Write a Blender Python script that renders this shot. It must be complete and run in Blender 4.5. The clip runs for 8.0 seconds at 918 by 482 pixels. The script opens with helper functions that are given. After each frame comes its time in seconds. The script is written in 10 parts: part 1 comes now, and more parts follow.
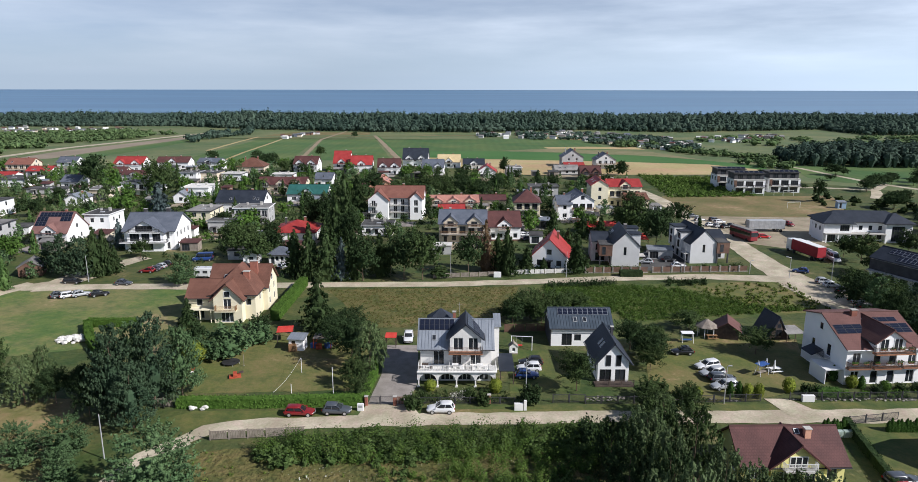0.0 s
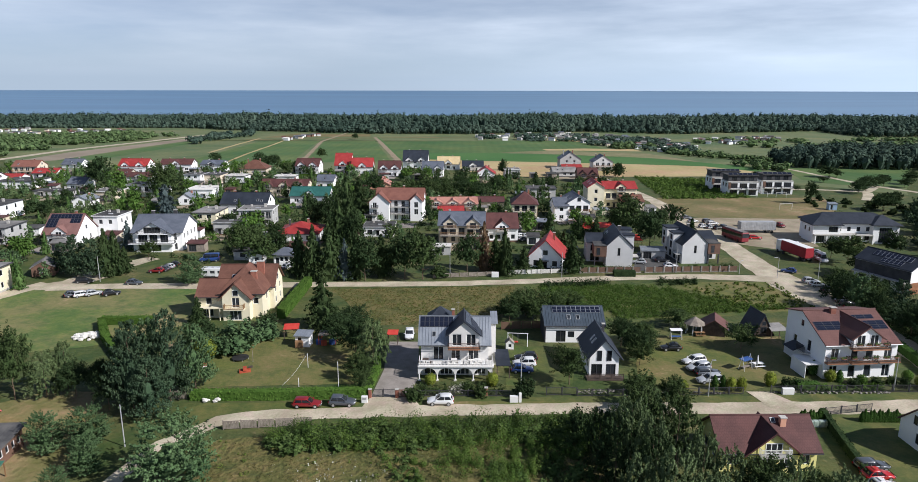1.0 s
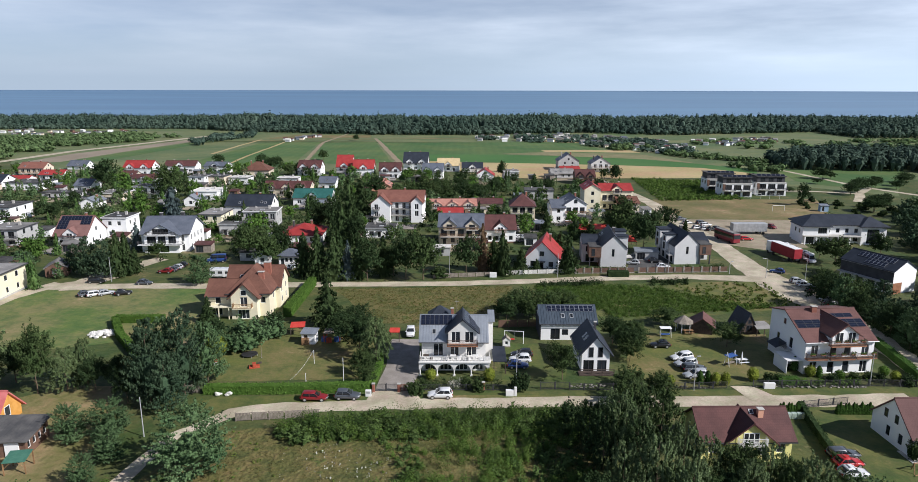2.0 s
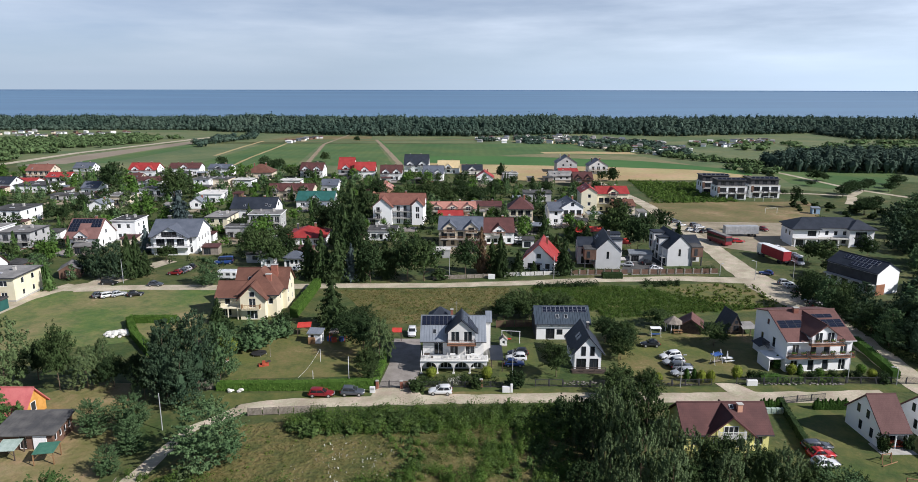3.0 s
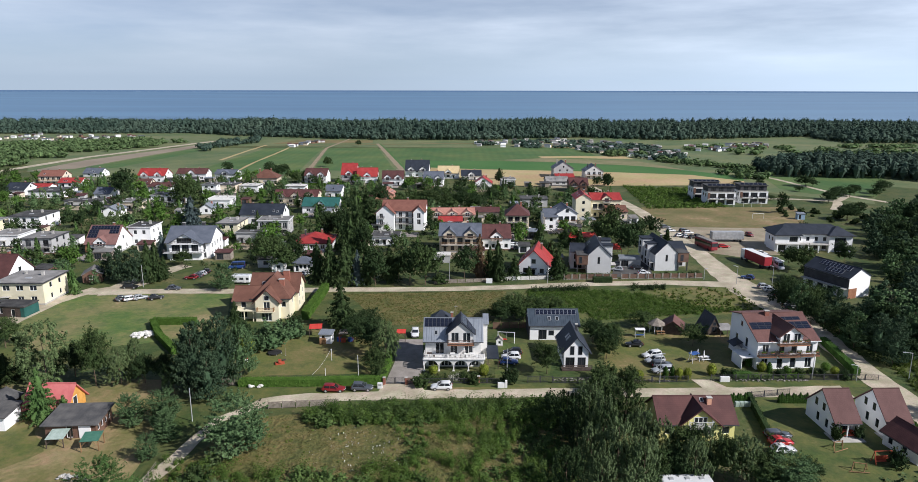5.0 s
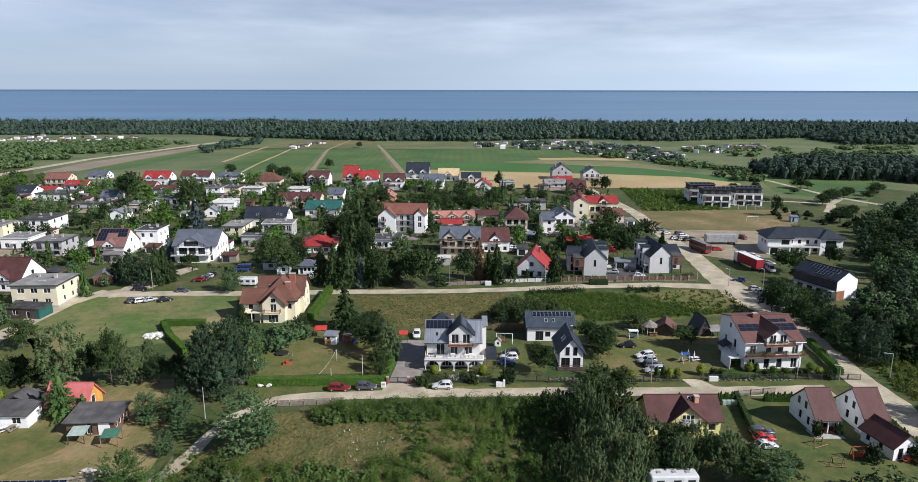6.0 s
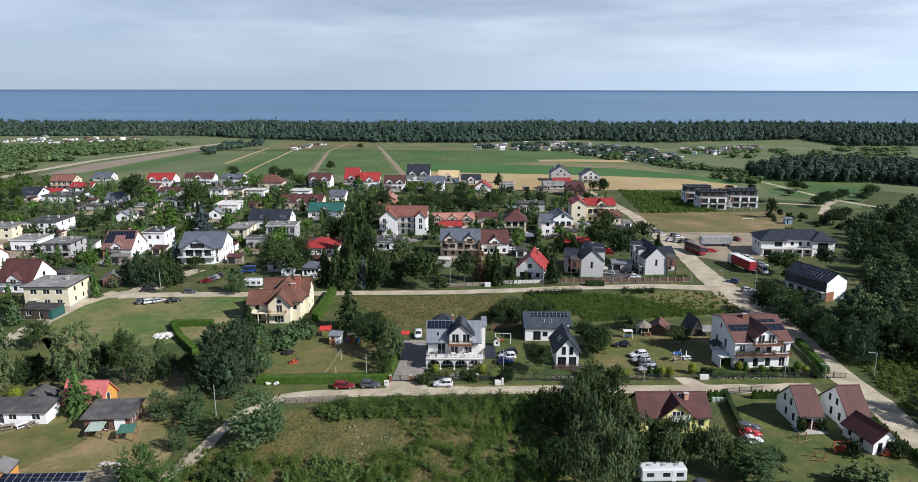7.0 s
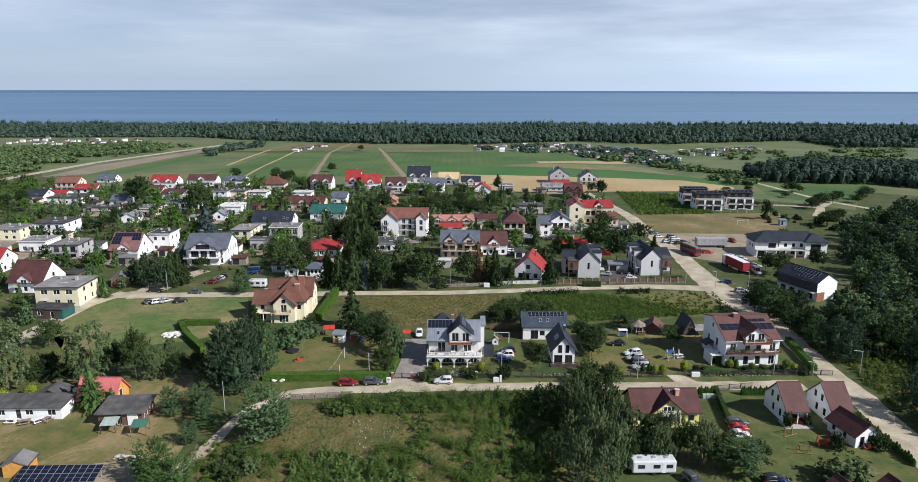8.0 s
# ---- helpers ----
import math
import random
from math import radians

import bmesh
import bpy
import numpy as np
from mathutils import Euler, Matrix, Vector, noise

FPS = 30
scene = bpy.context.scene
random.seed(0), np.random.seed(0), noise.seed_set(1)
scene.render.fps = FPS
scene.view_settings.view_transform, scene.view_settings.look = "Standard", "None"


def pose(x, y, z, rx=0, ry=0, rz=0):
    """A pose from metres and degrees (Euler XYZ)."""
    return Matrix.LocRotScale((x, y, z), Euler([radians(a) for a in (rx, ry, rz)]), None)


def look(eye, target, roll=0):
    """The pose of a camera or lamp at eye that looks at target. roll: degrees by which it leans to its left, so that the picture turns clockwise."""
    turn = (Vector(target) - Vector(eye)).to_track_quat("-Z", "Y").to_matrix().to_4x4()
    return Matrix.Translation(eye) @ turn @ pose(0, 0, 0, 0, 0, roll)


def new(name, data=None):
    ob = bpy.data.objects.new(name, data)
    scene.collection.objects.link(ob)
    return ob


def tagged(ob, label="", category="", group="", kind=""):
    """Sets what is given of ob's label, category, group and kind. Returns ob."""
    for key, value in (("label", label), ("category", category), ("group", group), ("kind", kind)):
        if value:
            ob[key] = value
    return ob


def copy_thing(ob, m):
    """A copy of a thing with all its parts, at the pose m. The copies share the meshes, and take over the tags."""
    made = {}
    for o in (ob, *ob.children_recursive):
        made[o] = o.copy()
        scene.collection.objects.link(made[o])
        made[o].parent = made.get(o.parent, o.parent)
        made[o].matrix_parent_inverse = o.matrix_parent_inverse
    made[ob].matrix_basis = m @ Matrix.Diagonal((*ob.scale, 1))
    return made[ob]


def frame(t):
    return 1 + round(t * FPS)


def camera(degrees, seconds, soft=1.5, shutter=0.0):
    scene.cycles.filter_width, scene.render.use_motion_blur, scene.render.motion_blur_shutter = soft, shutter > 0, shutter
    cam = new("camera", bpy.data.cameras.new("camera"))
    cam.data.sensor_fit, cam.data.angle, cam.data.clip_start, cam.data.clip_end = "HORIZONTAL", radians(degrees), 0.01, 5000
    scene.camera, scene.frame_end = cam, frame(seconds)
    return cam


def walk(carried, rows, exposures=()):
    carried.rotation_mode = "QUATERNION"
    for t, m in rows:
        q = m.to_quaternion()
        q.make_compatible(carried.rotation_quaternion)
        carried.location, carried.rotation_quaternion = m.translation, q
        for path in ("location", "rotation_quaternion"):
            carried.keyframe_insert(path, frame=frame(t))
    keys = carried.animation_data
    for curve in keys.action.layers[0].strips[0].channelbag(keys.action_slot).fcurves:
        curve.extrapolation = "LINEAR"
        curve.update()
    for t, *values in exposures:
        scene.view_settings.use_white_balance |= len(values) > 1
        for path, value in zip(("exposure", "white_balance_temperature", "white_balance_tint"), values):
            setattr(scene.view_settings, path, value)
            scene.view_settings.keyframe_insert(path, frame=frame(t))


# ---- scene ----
cam = camera(69.5, 8.0, 0.6)
PATH = [
    (0, (0.144, -0.798, 44.562), (0.132, 1.151, 44.113), 0.1),
    (0.5, (0.245, -3.402, 45.16), (0.233, -1.453, 44.712), 0.1),
    (1, (0.341, -6.119, 45.878), (0.33, -4.169, 45.431), 0.1),
    (1.5, (0.453, -8.783, 46.605), (0.442, -6.833, 46.158), 0.1),
    (3, (0.81, -17.295, 49.81), (0.798, -15.346, 49.361), 0.1),
    (3.5, (0.849, -20.011, 50.855), (0.838, -18.062, 50.407), 0.1),
    (4, (0.899, -22.767, 51.849), (0.887, -20.818, 51.402), 0.1),
    (4.5, (0.903, -25.387, 52.832), (0.892, -23.437, 52.385), 0.1),
    (6, (0.941, -33.199, 56.406), (0.93, -31.25, 55.957), 0.1),
    (6.5, (0.939, -35.625, 57.358), (0.929, -33.676, 56.909), 0.1),
    (7, (0.938, -38.007, 58.25), (0.927, -36.058, 57.801), 0.1),
    (7.5, (0.975, -40.298, 58.995), (0.964, -38.349, 58.546), 0.1),
    (8, (1.028, -42.545, 59.568), (1.017, -40.596, 59.121), 0.1),
]
walk(cam, [(t, look(eye, target, roll)) for t, eye, target, roll in PATH], [(0, 0.2, 6180, 13), (8, 0.2, 6180, 13)])

# ---- light ----
SUN = Vector((0.895 * 0.812, -0.446 * 0.812, 0.584))
sun = new("sun", bpy.data.lights.new("sun", "SUN"))
sun.data.energy, sun.data.angle, sun.data.color = 5.0, radians(0.55), (1.0, 0.955, 0.885)
sun.matrix_world = look(SUN * 100, (0, 0, 0))

world = bpy.data.worlds.new("sky")
scene.world = world
world.use_nodes = True
wn, wl = world.node_tree.nodes, world.node_tree.links
wn.clear()
w_out = wn.new("ShaderNodeOutputWorld")
w_bg = wn.new("ShaderNodeBackground")
w_sky = wn.new("ShaderNodeTexSky")
w_sky.sky_type, w_sky.sun_disc = "NISHITA", False
w_sky.sun_elevation, w_sky.sun_rotation = radians(35), radians(115.9)
w_sky.air_density, w_sky.dust_density, w_sky.ozone_density = 0.6, 0.05, 3.0
# thin streaked high cloud, stretched along the horizon
w_tc = wn.new("ShaderNodeTexCoord")
w_map = wn.new("ShaderNodeMapping")
w_map.inputs["Scale"].default_value = (1.6, 1.6, 11.0)
w_map.inputs["Rotation"].default_value = (0.0, radians(5), 0.0)
w_n = wn.new("ShaderNodeTexNoise")
w_n.inputs["Scale"].default_value, w_n.inputs["Detail"].default_value, w_n.inputs["Roughness"].default_value = 1.7, 6.0, 0.55
w_ramp = wn.new("ShaderNodeValToRGB")
w_ramp.color_ramp.elements[0].position, w_ramp.color_ramp.elements[1].position = 0.36, 0.66
w_ramp.color_ramp.elements[0].color = (0.62, 0.62, 0.62, 1)
w_ramp.color_ramp.elements[1].color = (0.98, 0.98, 0.98, 1)
w_mix = wn.new("ShaderNodeMix")
w_mix.data_type = "RGBA"
wl.new(w_tc.outputs["Generated"], w_map.inputs["Vector"])
wl.new(w_map.outputs["Vector"], w_n.inputs["Vector"])
wl.new(w_n.outputs["Fac"], w_ramp.inputs["Fac"])
w_sep = wn.new("ShaderNodeSeparateXYZ")
w_veil = wn.new("ShaderNodeMapRange")
w_veil.inputs["From Max"].default_value, w_veil.inputs["To Min"].default_value, w_veil.inputs["To Max"].default_value = 0.4, 1.0, 0.1
w_mul = wn.new("ShaderNodeMath")
w_mul.operation = "MULTIPLY"
wl.new(w_tc.outputs["Generated"], w_sep.inputs["Vector"])
wl.new(w_sep.outputs["Z"], w_veil.inputs["Value"])
wl.new(w_veil.outputs["Result"], w_mul.inputs[0])
wl.new(w_ramp.outputs["Color"], w_mul.inputs[1])
wl.new(w_mul.outputs["Value"], w_mix.inputs["Factor"])
wl.new(w_sky.outputs["Color"], w_mix.inputs["A"])
# the veil shines more towards the sun's side
w_dot = wn.new("ShaderNodeVectorMath")
w_dot.operation = "DOT_PRODUCT"
w_dot.inputs[1].default_value = (0.9, -0.436, 0.0)
w_glow = wn.new("ShaderNodeMapRange")
w_glow.inputs["From Min"].default_value, w_glow.inputs["From Max"].default_value = -0.6, 0.3
w_glow.inputs["To Min"].default_value, w_glow.inputs["To Max"].default_value = 1.06, 1.74
w_veilcol = wn.new("ShaderNodeVectorMath")
w_veilcol.operation = "SCALE"
w_veilcol.inputs[0].default_value = (7.4, 8.2, 9.0)
wl.new(w_tc.outputs["Generated"], w_dot.inputs[0])
wl.new(w_dot.outputs["Value"], w_glow.inputs["Value"])
w_streak = wn.new("ShaderNodeMapRange")
w_streak.inputs["From Min"].default_value, w_streak.inputs["From Max"].default_value = 0.35, 0.68
w_streak.inputs["To Min"].default_value, w_streak.inputs["To Max"].default_value = 0.9, 1.14
w_bright = wn.new("ShaderNodeMath")
w_bright.operation = "MULTIPLY"
wl.new(w_n.outputs["Fac"], w_streak.inputs["Value"])
wl.new(w_streak.outputs["Result"], w_bright.inputs[0])
wl.new(w_glow.outputs["Result"], w_bright.inputs[1])
wl.new(w_bright.outputs["Value"], w_veilcol.inputs["Scale"])
wl.new(w_veilcol.outputs["Vector"], w_mix.inputs["B"])
# a bluer haze lies low over the water, and under it the last of the sea
w_haze = wn.new("ShaderNodeMapRange")
w_haze.inputs["From Min"].default_value, w_haze.inputs["From Max"].default_value = 0.015, 0.085
w_haze.inputs["To Min"].default_value, w_haze.inputs["To Max"].default_value = 0.9, 0.0
w_hazecol = wn.new("ShaderNodeVectorMath")
w_hazecol.operation = "SCALE"
w_hazecol.inputs[0].default_value = (5.1, 6.3, 7.5)
w_band = wn.new("ShaderNodeMix")
w_band.data_type = "RGBA"
wl.new(w_sep.outputs["Z"], w_haze.inputs["Value"])
wl.new(w_haze.outputs["Result"], w_band.inputs["Factor"])
wl.new(w_glow.outputs["Result"], w_hazecol.inputs["Scale"])
wl.new(w_mix.outputs["Result"], w_band.inputs["A"])
wl.new(w_hazecol.outputs["Vector"], w_band.inputs["B"])
w_under = wn.new("ShaderNodeMath")
w_under.operation = "LESS_THAN"
w_under.inputs[1].default_value = -0.00199
w_deep = wn.new("ShaderNodeMix")
w_deep.data_type = "RGBA"
w_deep.inputs["B"].default_value = (1.75, 2.85, 4.6, 1)
wl.new(w_sep.outputs["Z"], w_under.inputs[0])
wl.new(w_under.outputs["Value"], w_deep.inputs["Factor"])
wl.new(w_band.outputs["Result"], w_deep.inputs["A"])
wl.new(w_deep.outputs["Result"], w_bg.inputs["Color"])
w_bg.inputs["Strength"].default_value = 0.07
wl.new(w_bg.outputs["Background"], w_out.inputs["Surface"])

# ---- materials ----
def rgb(*c):
    return (c[0], c[1], c[2], 1.0)


def mat(name, a, b=None, scale=1.0, fine=12.0, rough=0.8, bump=0.2, metal=0.0, c=None, spec=0.3, vary=0.0, island=0.0, dist=0.05, coat=0.0):
    """Two or three colours mixed by a broad and a fine noise, with relief."""
    m = bpy.data.materials.new(name)
    m.use_nodes = True
    n, l = m.node_tree.nodes, m.node_tree.links
    p = n["Principled BSDF"]
    b = b or tuple(v * 0.8 for v in a)
    tc = n.new("ShaderNodeTexCoord")
    big, small = n.new("ShaderNodeTexNoise"), n.new("ShaderNodeTexNoise")
    big.inputs["Scale"].default_value, big.inputs["Detail"].default_value = scale, 5.0
    small.inputs["Scale"].default_value, small.inputs["Detail"].default_value = fine, 3.0
    for t in (big, small):
        l.new(tc.outputs["Object"], t.inputs["Vector"])
    ramp = n.new("ShaderNodeValToRGB")
    e = ramp.color_ramp.elements
    e[0].position, e[0].color, e[1].position, e[1].color = 0.36, rgb(*a), 0.64, rgb(*b)
    if c:
        k = e.new(0.74)
        k.color = rgb(*c)
    add = n.new("ShaderNodeMath")
    add.operation = "MULTIPLY_ADD"
    add.inputs[1].default_value, add.inputs[2].default_value = 0.35, 0.0
    sub_ = n.new("ShaderNodeMath")
    sub_.operation = "SUBTRACT"
    sub_.inputs[1].default_value = 0.5
    l.new(small.outputs["Fac"], sub_.inputs[0])
    l.new(sub_.outputs[0], add.inputs[0])
    l.new(big.outputs["Fac"], add.inputs[2])
    l.new(add.outputs[0], ramp.inputs["Fac"])
    col = ramp.outputs["Color"]
    for kind, amount in (("info", vary), ("island", island)):
        if amount:
            src = n.new("ShaderNodeObjectInfo" if kind == "info" else "ShaderNodeNewGeometry").outputs["Random" if kind == "info" else "Random Per Island"]
            mr = n.new("ShaderNodeMapRange")
            mr.inputs["To Min"].default_value, mr.inputs["To Max"].default_value = 1 - amount, 1 + amount
            l.new(src, mr.inputs["Value"])
            hs = n.new("ShaderNodeHueSaturation")
            l.new(mr.outputs["Result"], hs.inputs["Value"])
            l.new(col, hs.inputs["Color"])
            col = hs.outputs["Color"]
    l.new(col, p.inputs["Base Color"])
    p.inputs["Roughness"].default_value, p.inputs["Metallic"].default_value = rough, metal
    p.inputs["Specular IOR Level"].default_value = spec
    p.inputs["Coat Weight"].default_value = coat
    if bump:
        bp = n.new("ShaderNodeBump")
        bp.inputs["Strength"].default_value, bp.inputs["Distance"].default_value = bump, dist
        l.new(small.outputs["Fac"], bp.inputs["Height"])
        l.new(bp.outputs["Normal"], p.inputs["Normal"])
    return m


def roof_mat(name, a, b, row=0.35, col=0.3, rough=0.7, depth=0.5, metal=0.0, spec=0.3):
    """Courses of tiles or seams laid out by the roof's own lengths."""
    m = mat(name, a, b, scale=0.5, fine=5.0, rough=rough, bump=0, metal=metal, spec=spec, vary=0.06)
    n, l = m.node_tree.nodes, m.node_tree.links
    p = n["Principled BSDF"]
    uv = n.new("ShaderNodeUVMap")
    uv.uv_map = "metres"
    br = n.new("ShaderNodeTexBrick")
    br.inputs["Scale"].default_value = 1.0
    br.inputs["Brick Width"].default_value, br.inputs["Row Height"].default_value = col, row
    br.inputs["Mortar Size"].default_value, br.inputs["Mortar Smooth"].default_value = 0.035, 0.6
    br.inputs["Color1"].default_value, br.inputs["Color2"].default_value, br.inputs["Mortar"].default_value = rgb(1, 1, 1), rgb(0.86, 0.86, 0.86), rgb(0.55, 0.55, 0.55)
    l.new(uv.outputs["UV"], br.inputs["Vector"])
    old = p.inputs["Base Color"].links[0].from_socket
    mx = n.new("ShaderNodeMix")
    mx.data_type, mx.blend_type = "RGBA", "MULTIPLY"
    mx.inputs["Factor"].default_value = depth
    l.new(old, mx.inputs["A"])
    l.new(br.outputs["Color"], mx.inputs["B"])
    l.new(mx.outputs["Result"], p.inputs["Base Color"])
    bp = n.new("ShaderNodeBump")
    bp.inputs["Strength"].default_value, bp.inputs["Distance"].default_value = 0.5, 0.03
    l.new(br.outputs["Color"], bp.inputs["Height"])
    l.new(bp.outputs["Normal"], p.inputs["Normal"])
    return m


def leaf_mat(name, a, b, rough=0.85, scale=0.6):
    a, b = tuple(v * 0.86 for v in a), tuple(v * 0.86 for v in b)
    m = mat(name, a, b, scale=scale, fine=3.0, rough=rough, bump=0, spec=0.04, vary=0.16, island=0.24)
    n, l = m.node_tree.nodes, m.node_tree.links
    p = n["Principled BSDF"]
    tr = n.new("ShaderNodeBsdfTranslucent")
    mx = n.new("ShaderNodeMixShader")
    mx.inputs["Fac"].default_value = 0.04
    l.new(p.inputs["Base Color"].links[0].from_socket, tr.inputs["Color"])
    l.new(p.outputs["BSDF"], mx.inputs[1])
    l.new(tr.outputs["BSDF"], mx.inputs[2])
    l.new(mx.outputs["Shader"], n["Material Output"].inputs["Surface"])
    return m


# ground
M_GROUND = mat("rough_grass", (0.048, 0.076, 0.02), (0.092, 0.098, 0.034), scale=0.08, fine=1.2, bump=0.7, dist=0.25, c=(0.2, 0.165, 0.085))
M_LAWN = mat("mown_lawn", (0.098, 0.118, 0.031), (0.175, 0.148, 0.058), scale=0.11, fine=1.6, bump=0.6, dist=0.1, c=(0.3, 0.23, 0.12))
M_MOWN = mat("mown_field", (0.095, 0.145, 0.038), (0.2, 0.18, 0.078), scale=0.07, fine=1.2, bump=0.7, dist=0.12, c=(0.31, 0.245, 0.135))
M_GREEN = mat("fresh_lawn", (0.066, 0.098, 0.024), (0.118, 0.12, 0.039), scale=0.14, fine=1.6, bump=0.6, dist=0.1, c=(0.22, 0.19, 0.078))
M_DRY = mat("dry_grass", (0.14, 0.135, 0.046), (0.265, 0.205, 0.102), scale=0.11, fine=1.0, bump=0.8, dist=0.2, c=(0.29, 0.22, 0.12))
M_MEADOW = mat("meadow_grass", (0.085, 0.092, 0.026), (0.15, 0.125, 0.046), scale=0.2, fine=1.4, bump=1.0, dist=0.4, c=(0.09, 0.115, 0.028))
M_SOIL = mat("bare_soil", (0.24, 0.19, 0.125), (0.32, 0.25, 0.17), scale=0.25, fine=2.5, bump=0.4, dist=0.06, c=(0.17, 0.16, 0.08))
M_ROAD = mat("dirt_road", (0.36, 0.31, 0.225), (0.52, 0.455, 0.345), scale=0.22, fine=2.2, bump=0.5, dist=0.06, c=(0.6, 0.53, 0.41))
M_GRAVEL = mat("sandy_gravel", (0.24, 0.2, 0.135), (0.37, 0.31, 0.225), scale=0.14, fine=2.0, bump=0.3, c=(0.2, 0.18, 0.1))
M_TARMAC = mat("dark_tarmac", (0.06, 0.06, 0.062), (0.095, 0.093, 0.09), scale=0.3, fine=5.0, bump=0.2)
M_PAVE = mat("grey_paving", (0.23, 0.205, 0.185), (0.31, 0.28, 0.255), scale=0.6, fine=5.0, bump=0.3)
M_SCRUBLAND = mat("wasteland_grass", (0.13, 0.12, 0.045), (0.22, 0.17, 0.08), scale=0.05, fine=0.6, bump=0.7, dist=0.2, c=(0.3, 0.235, 0.13))
M_FIELD = mat("crop_green", (0.062, 0.118, 0.034), (0.1, 0.15, 0.048), scale=0.02, fine=0.4, bump=0.3)


def rowed(m, size, amount):
    """Faint drilled rows running away from the village."""
    n, l = m.node_tree.nodes, m.node_tree.links
    p = n["Principled BSDF"]
    tc, wv = n.new("ShaderNodeTexCoord"), n.new("ShaderNodeTexWave")
    wv.wave_type, wv.bands_direction = "BANDS", "X"
    wv.inputs["Scale"].default_value, wv.inputs["Distortion"].default_value = size, 1.5
    l.new(tc.outputs["Object"], wv.inputs["Vector"])
    mr = n.new("ShaderNodeMapRange")
    mr.inputs["To Min"].default_value, mr.inputs["To Max"].default_value = 1 - amount, 1 + amount
    l.new(wv.outputs["Fac"], mr.inputs["Value"])
    hs = n.new("ShaderNodeHueSaturation")
    l.new(mr.outputs["Result"], hs.inputs["Value"])
    l.new(p.inputs["Base Color"].links[0].from_socket, hs.inputs["Color"])
    l.new(hs.outputs["Color"], p.inputs["Base Color"])
    return m


def mottled(m, mid, amount, fine=5.0, grain=0.12):
    """Tussocks, worn spots and fine blades over a ground: lighter and darker, greener and browner at two sizes."""
    n, l = m.node_tree.nodes, m.node_tree.links
    p = n["Principled BSDF"]
    tc = n.new("ShaderNodeTexCoord")
    src = p.inputs["Base Color"].links[0].from_socket
    for scale, amt, det in ((mid, amount, 6.0), (fine, grain, 4.0)):
        tx = n.new("ShaderNodeTexNoise")
        tx.inputs["Scale"].default_value, tx.inputs["Detail"].default_value, tx.inputs["Roughness"].default_value = scale, det, 0.65
        l.new(tc.outputs["Object"], tx.inputs["Vector"])
        mr = n.new("ShaderNodeMapRange")
        mr.inputs["From Min"].default_value, mr.inputs["From Max"].default_value = 0.3, 0.7
        mr.inputs["To Min"].default_value, mr.inputs["To Max"].default_value = 1 - amt, 1 + amt
        l.new(tx.outputs["Fac"], mr.inputs["Value"])
        hs = n.new("ShaderNodeHueSaturation")
        l.new(mr.outputs["Result"], hs.inputs["Value"])
        l.new(src, hs.inputs["Color"])
        src = hs.outputs["Color"]
        if scale == mid:
            hue = n.new("ShaderNodeMapRange")
            hue.inputs["From Min"].default_value, hue.inputs["From Max"].default_value = 0.35, 0.65
            hue.inputs["To Min"].default_value, hue.inputs["To Max"].default_value = 0.53, 0.475
            l.new(tx.outputs["Fac"], hue.inputs["Value"])
            l.new(hue.outputs["Result"], hs.inputs["Hue"])
    l.new(src, p.inputs["Base Color"])
    return m


for soil in (M_GROUND, M_LAWN, M_MOWN, M_GREEN, M_DRY):
    mottled(soil, 0.35, 0.26)
mottled(M_MEADOW, 0.45, 0.32, 3.0, 0.2)
mottled(M_SCRUBLAND, 0.16, 0.24, 1.6, 0.15)
for soil in (M_ROAD, M_GRAVEL, M_SOIL):
    mottled(soil, 0.5, 0.12, 4.0, 0.1)
rowed(M_FIELD, 0.05, 0.05)
mottled(M_FIELD, 0.03, 0.1, 0.3, 0.06)
M_FIELD_DARK = mat("crop_deep_green", (0.045, 0.13, 0.03), (0.07, 0.155, 0.04), scale=0.02, fine=0.4, bump=0.3)
M_FIELD_TAN = mat("stubble", (0.36, 0.27, 0.13), (0.45, 0.35, 0.185), scale=0.02, fine=0.5, bump=0.3)
M_FIELD_BROWN = mat("ploughed", (0.23, 0.19, 0.14), (0.29, 0.24, 0.18), scale=0.03, fine=0.5, bump=0.3)
M_FIELD_OLIVE = mat("pasture", (0.095, 0.135, 0.055), (0.155, 0.17, 0.078), scale=0.02, fine=0.35, bump=0.3)
mottled(M_FIELD_OLIVE, 0.03, 0.14, 0.25, 0.1)
M_FIELD_PALE = mat("mown_hay_meadow", (0.17, 0.165, 0.08), (0.215, 0.2, 0.105), scale=0.05, fine=1.5, rough=0.95, bump=0.2)
mottled(M_FIELD_PALE, 0.05, 0.12, 0.4, 0.08)
mottled(M_FIELD_TAN, 0.05, 0.1, 0.4, 0.08)
M_SEA = mat("sea_water", (0.05, 0.135, 0.25), (0.085, 0.2, 0.325), scale=0.0026, fine=0.05, rough=0.32, bump=0.25, spec=0.35, dist=0.6)
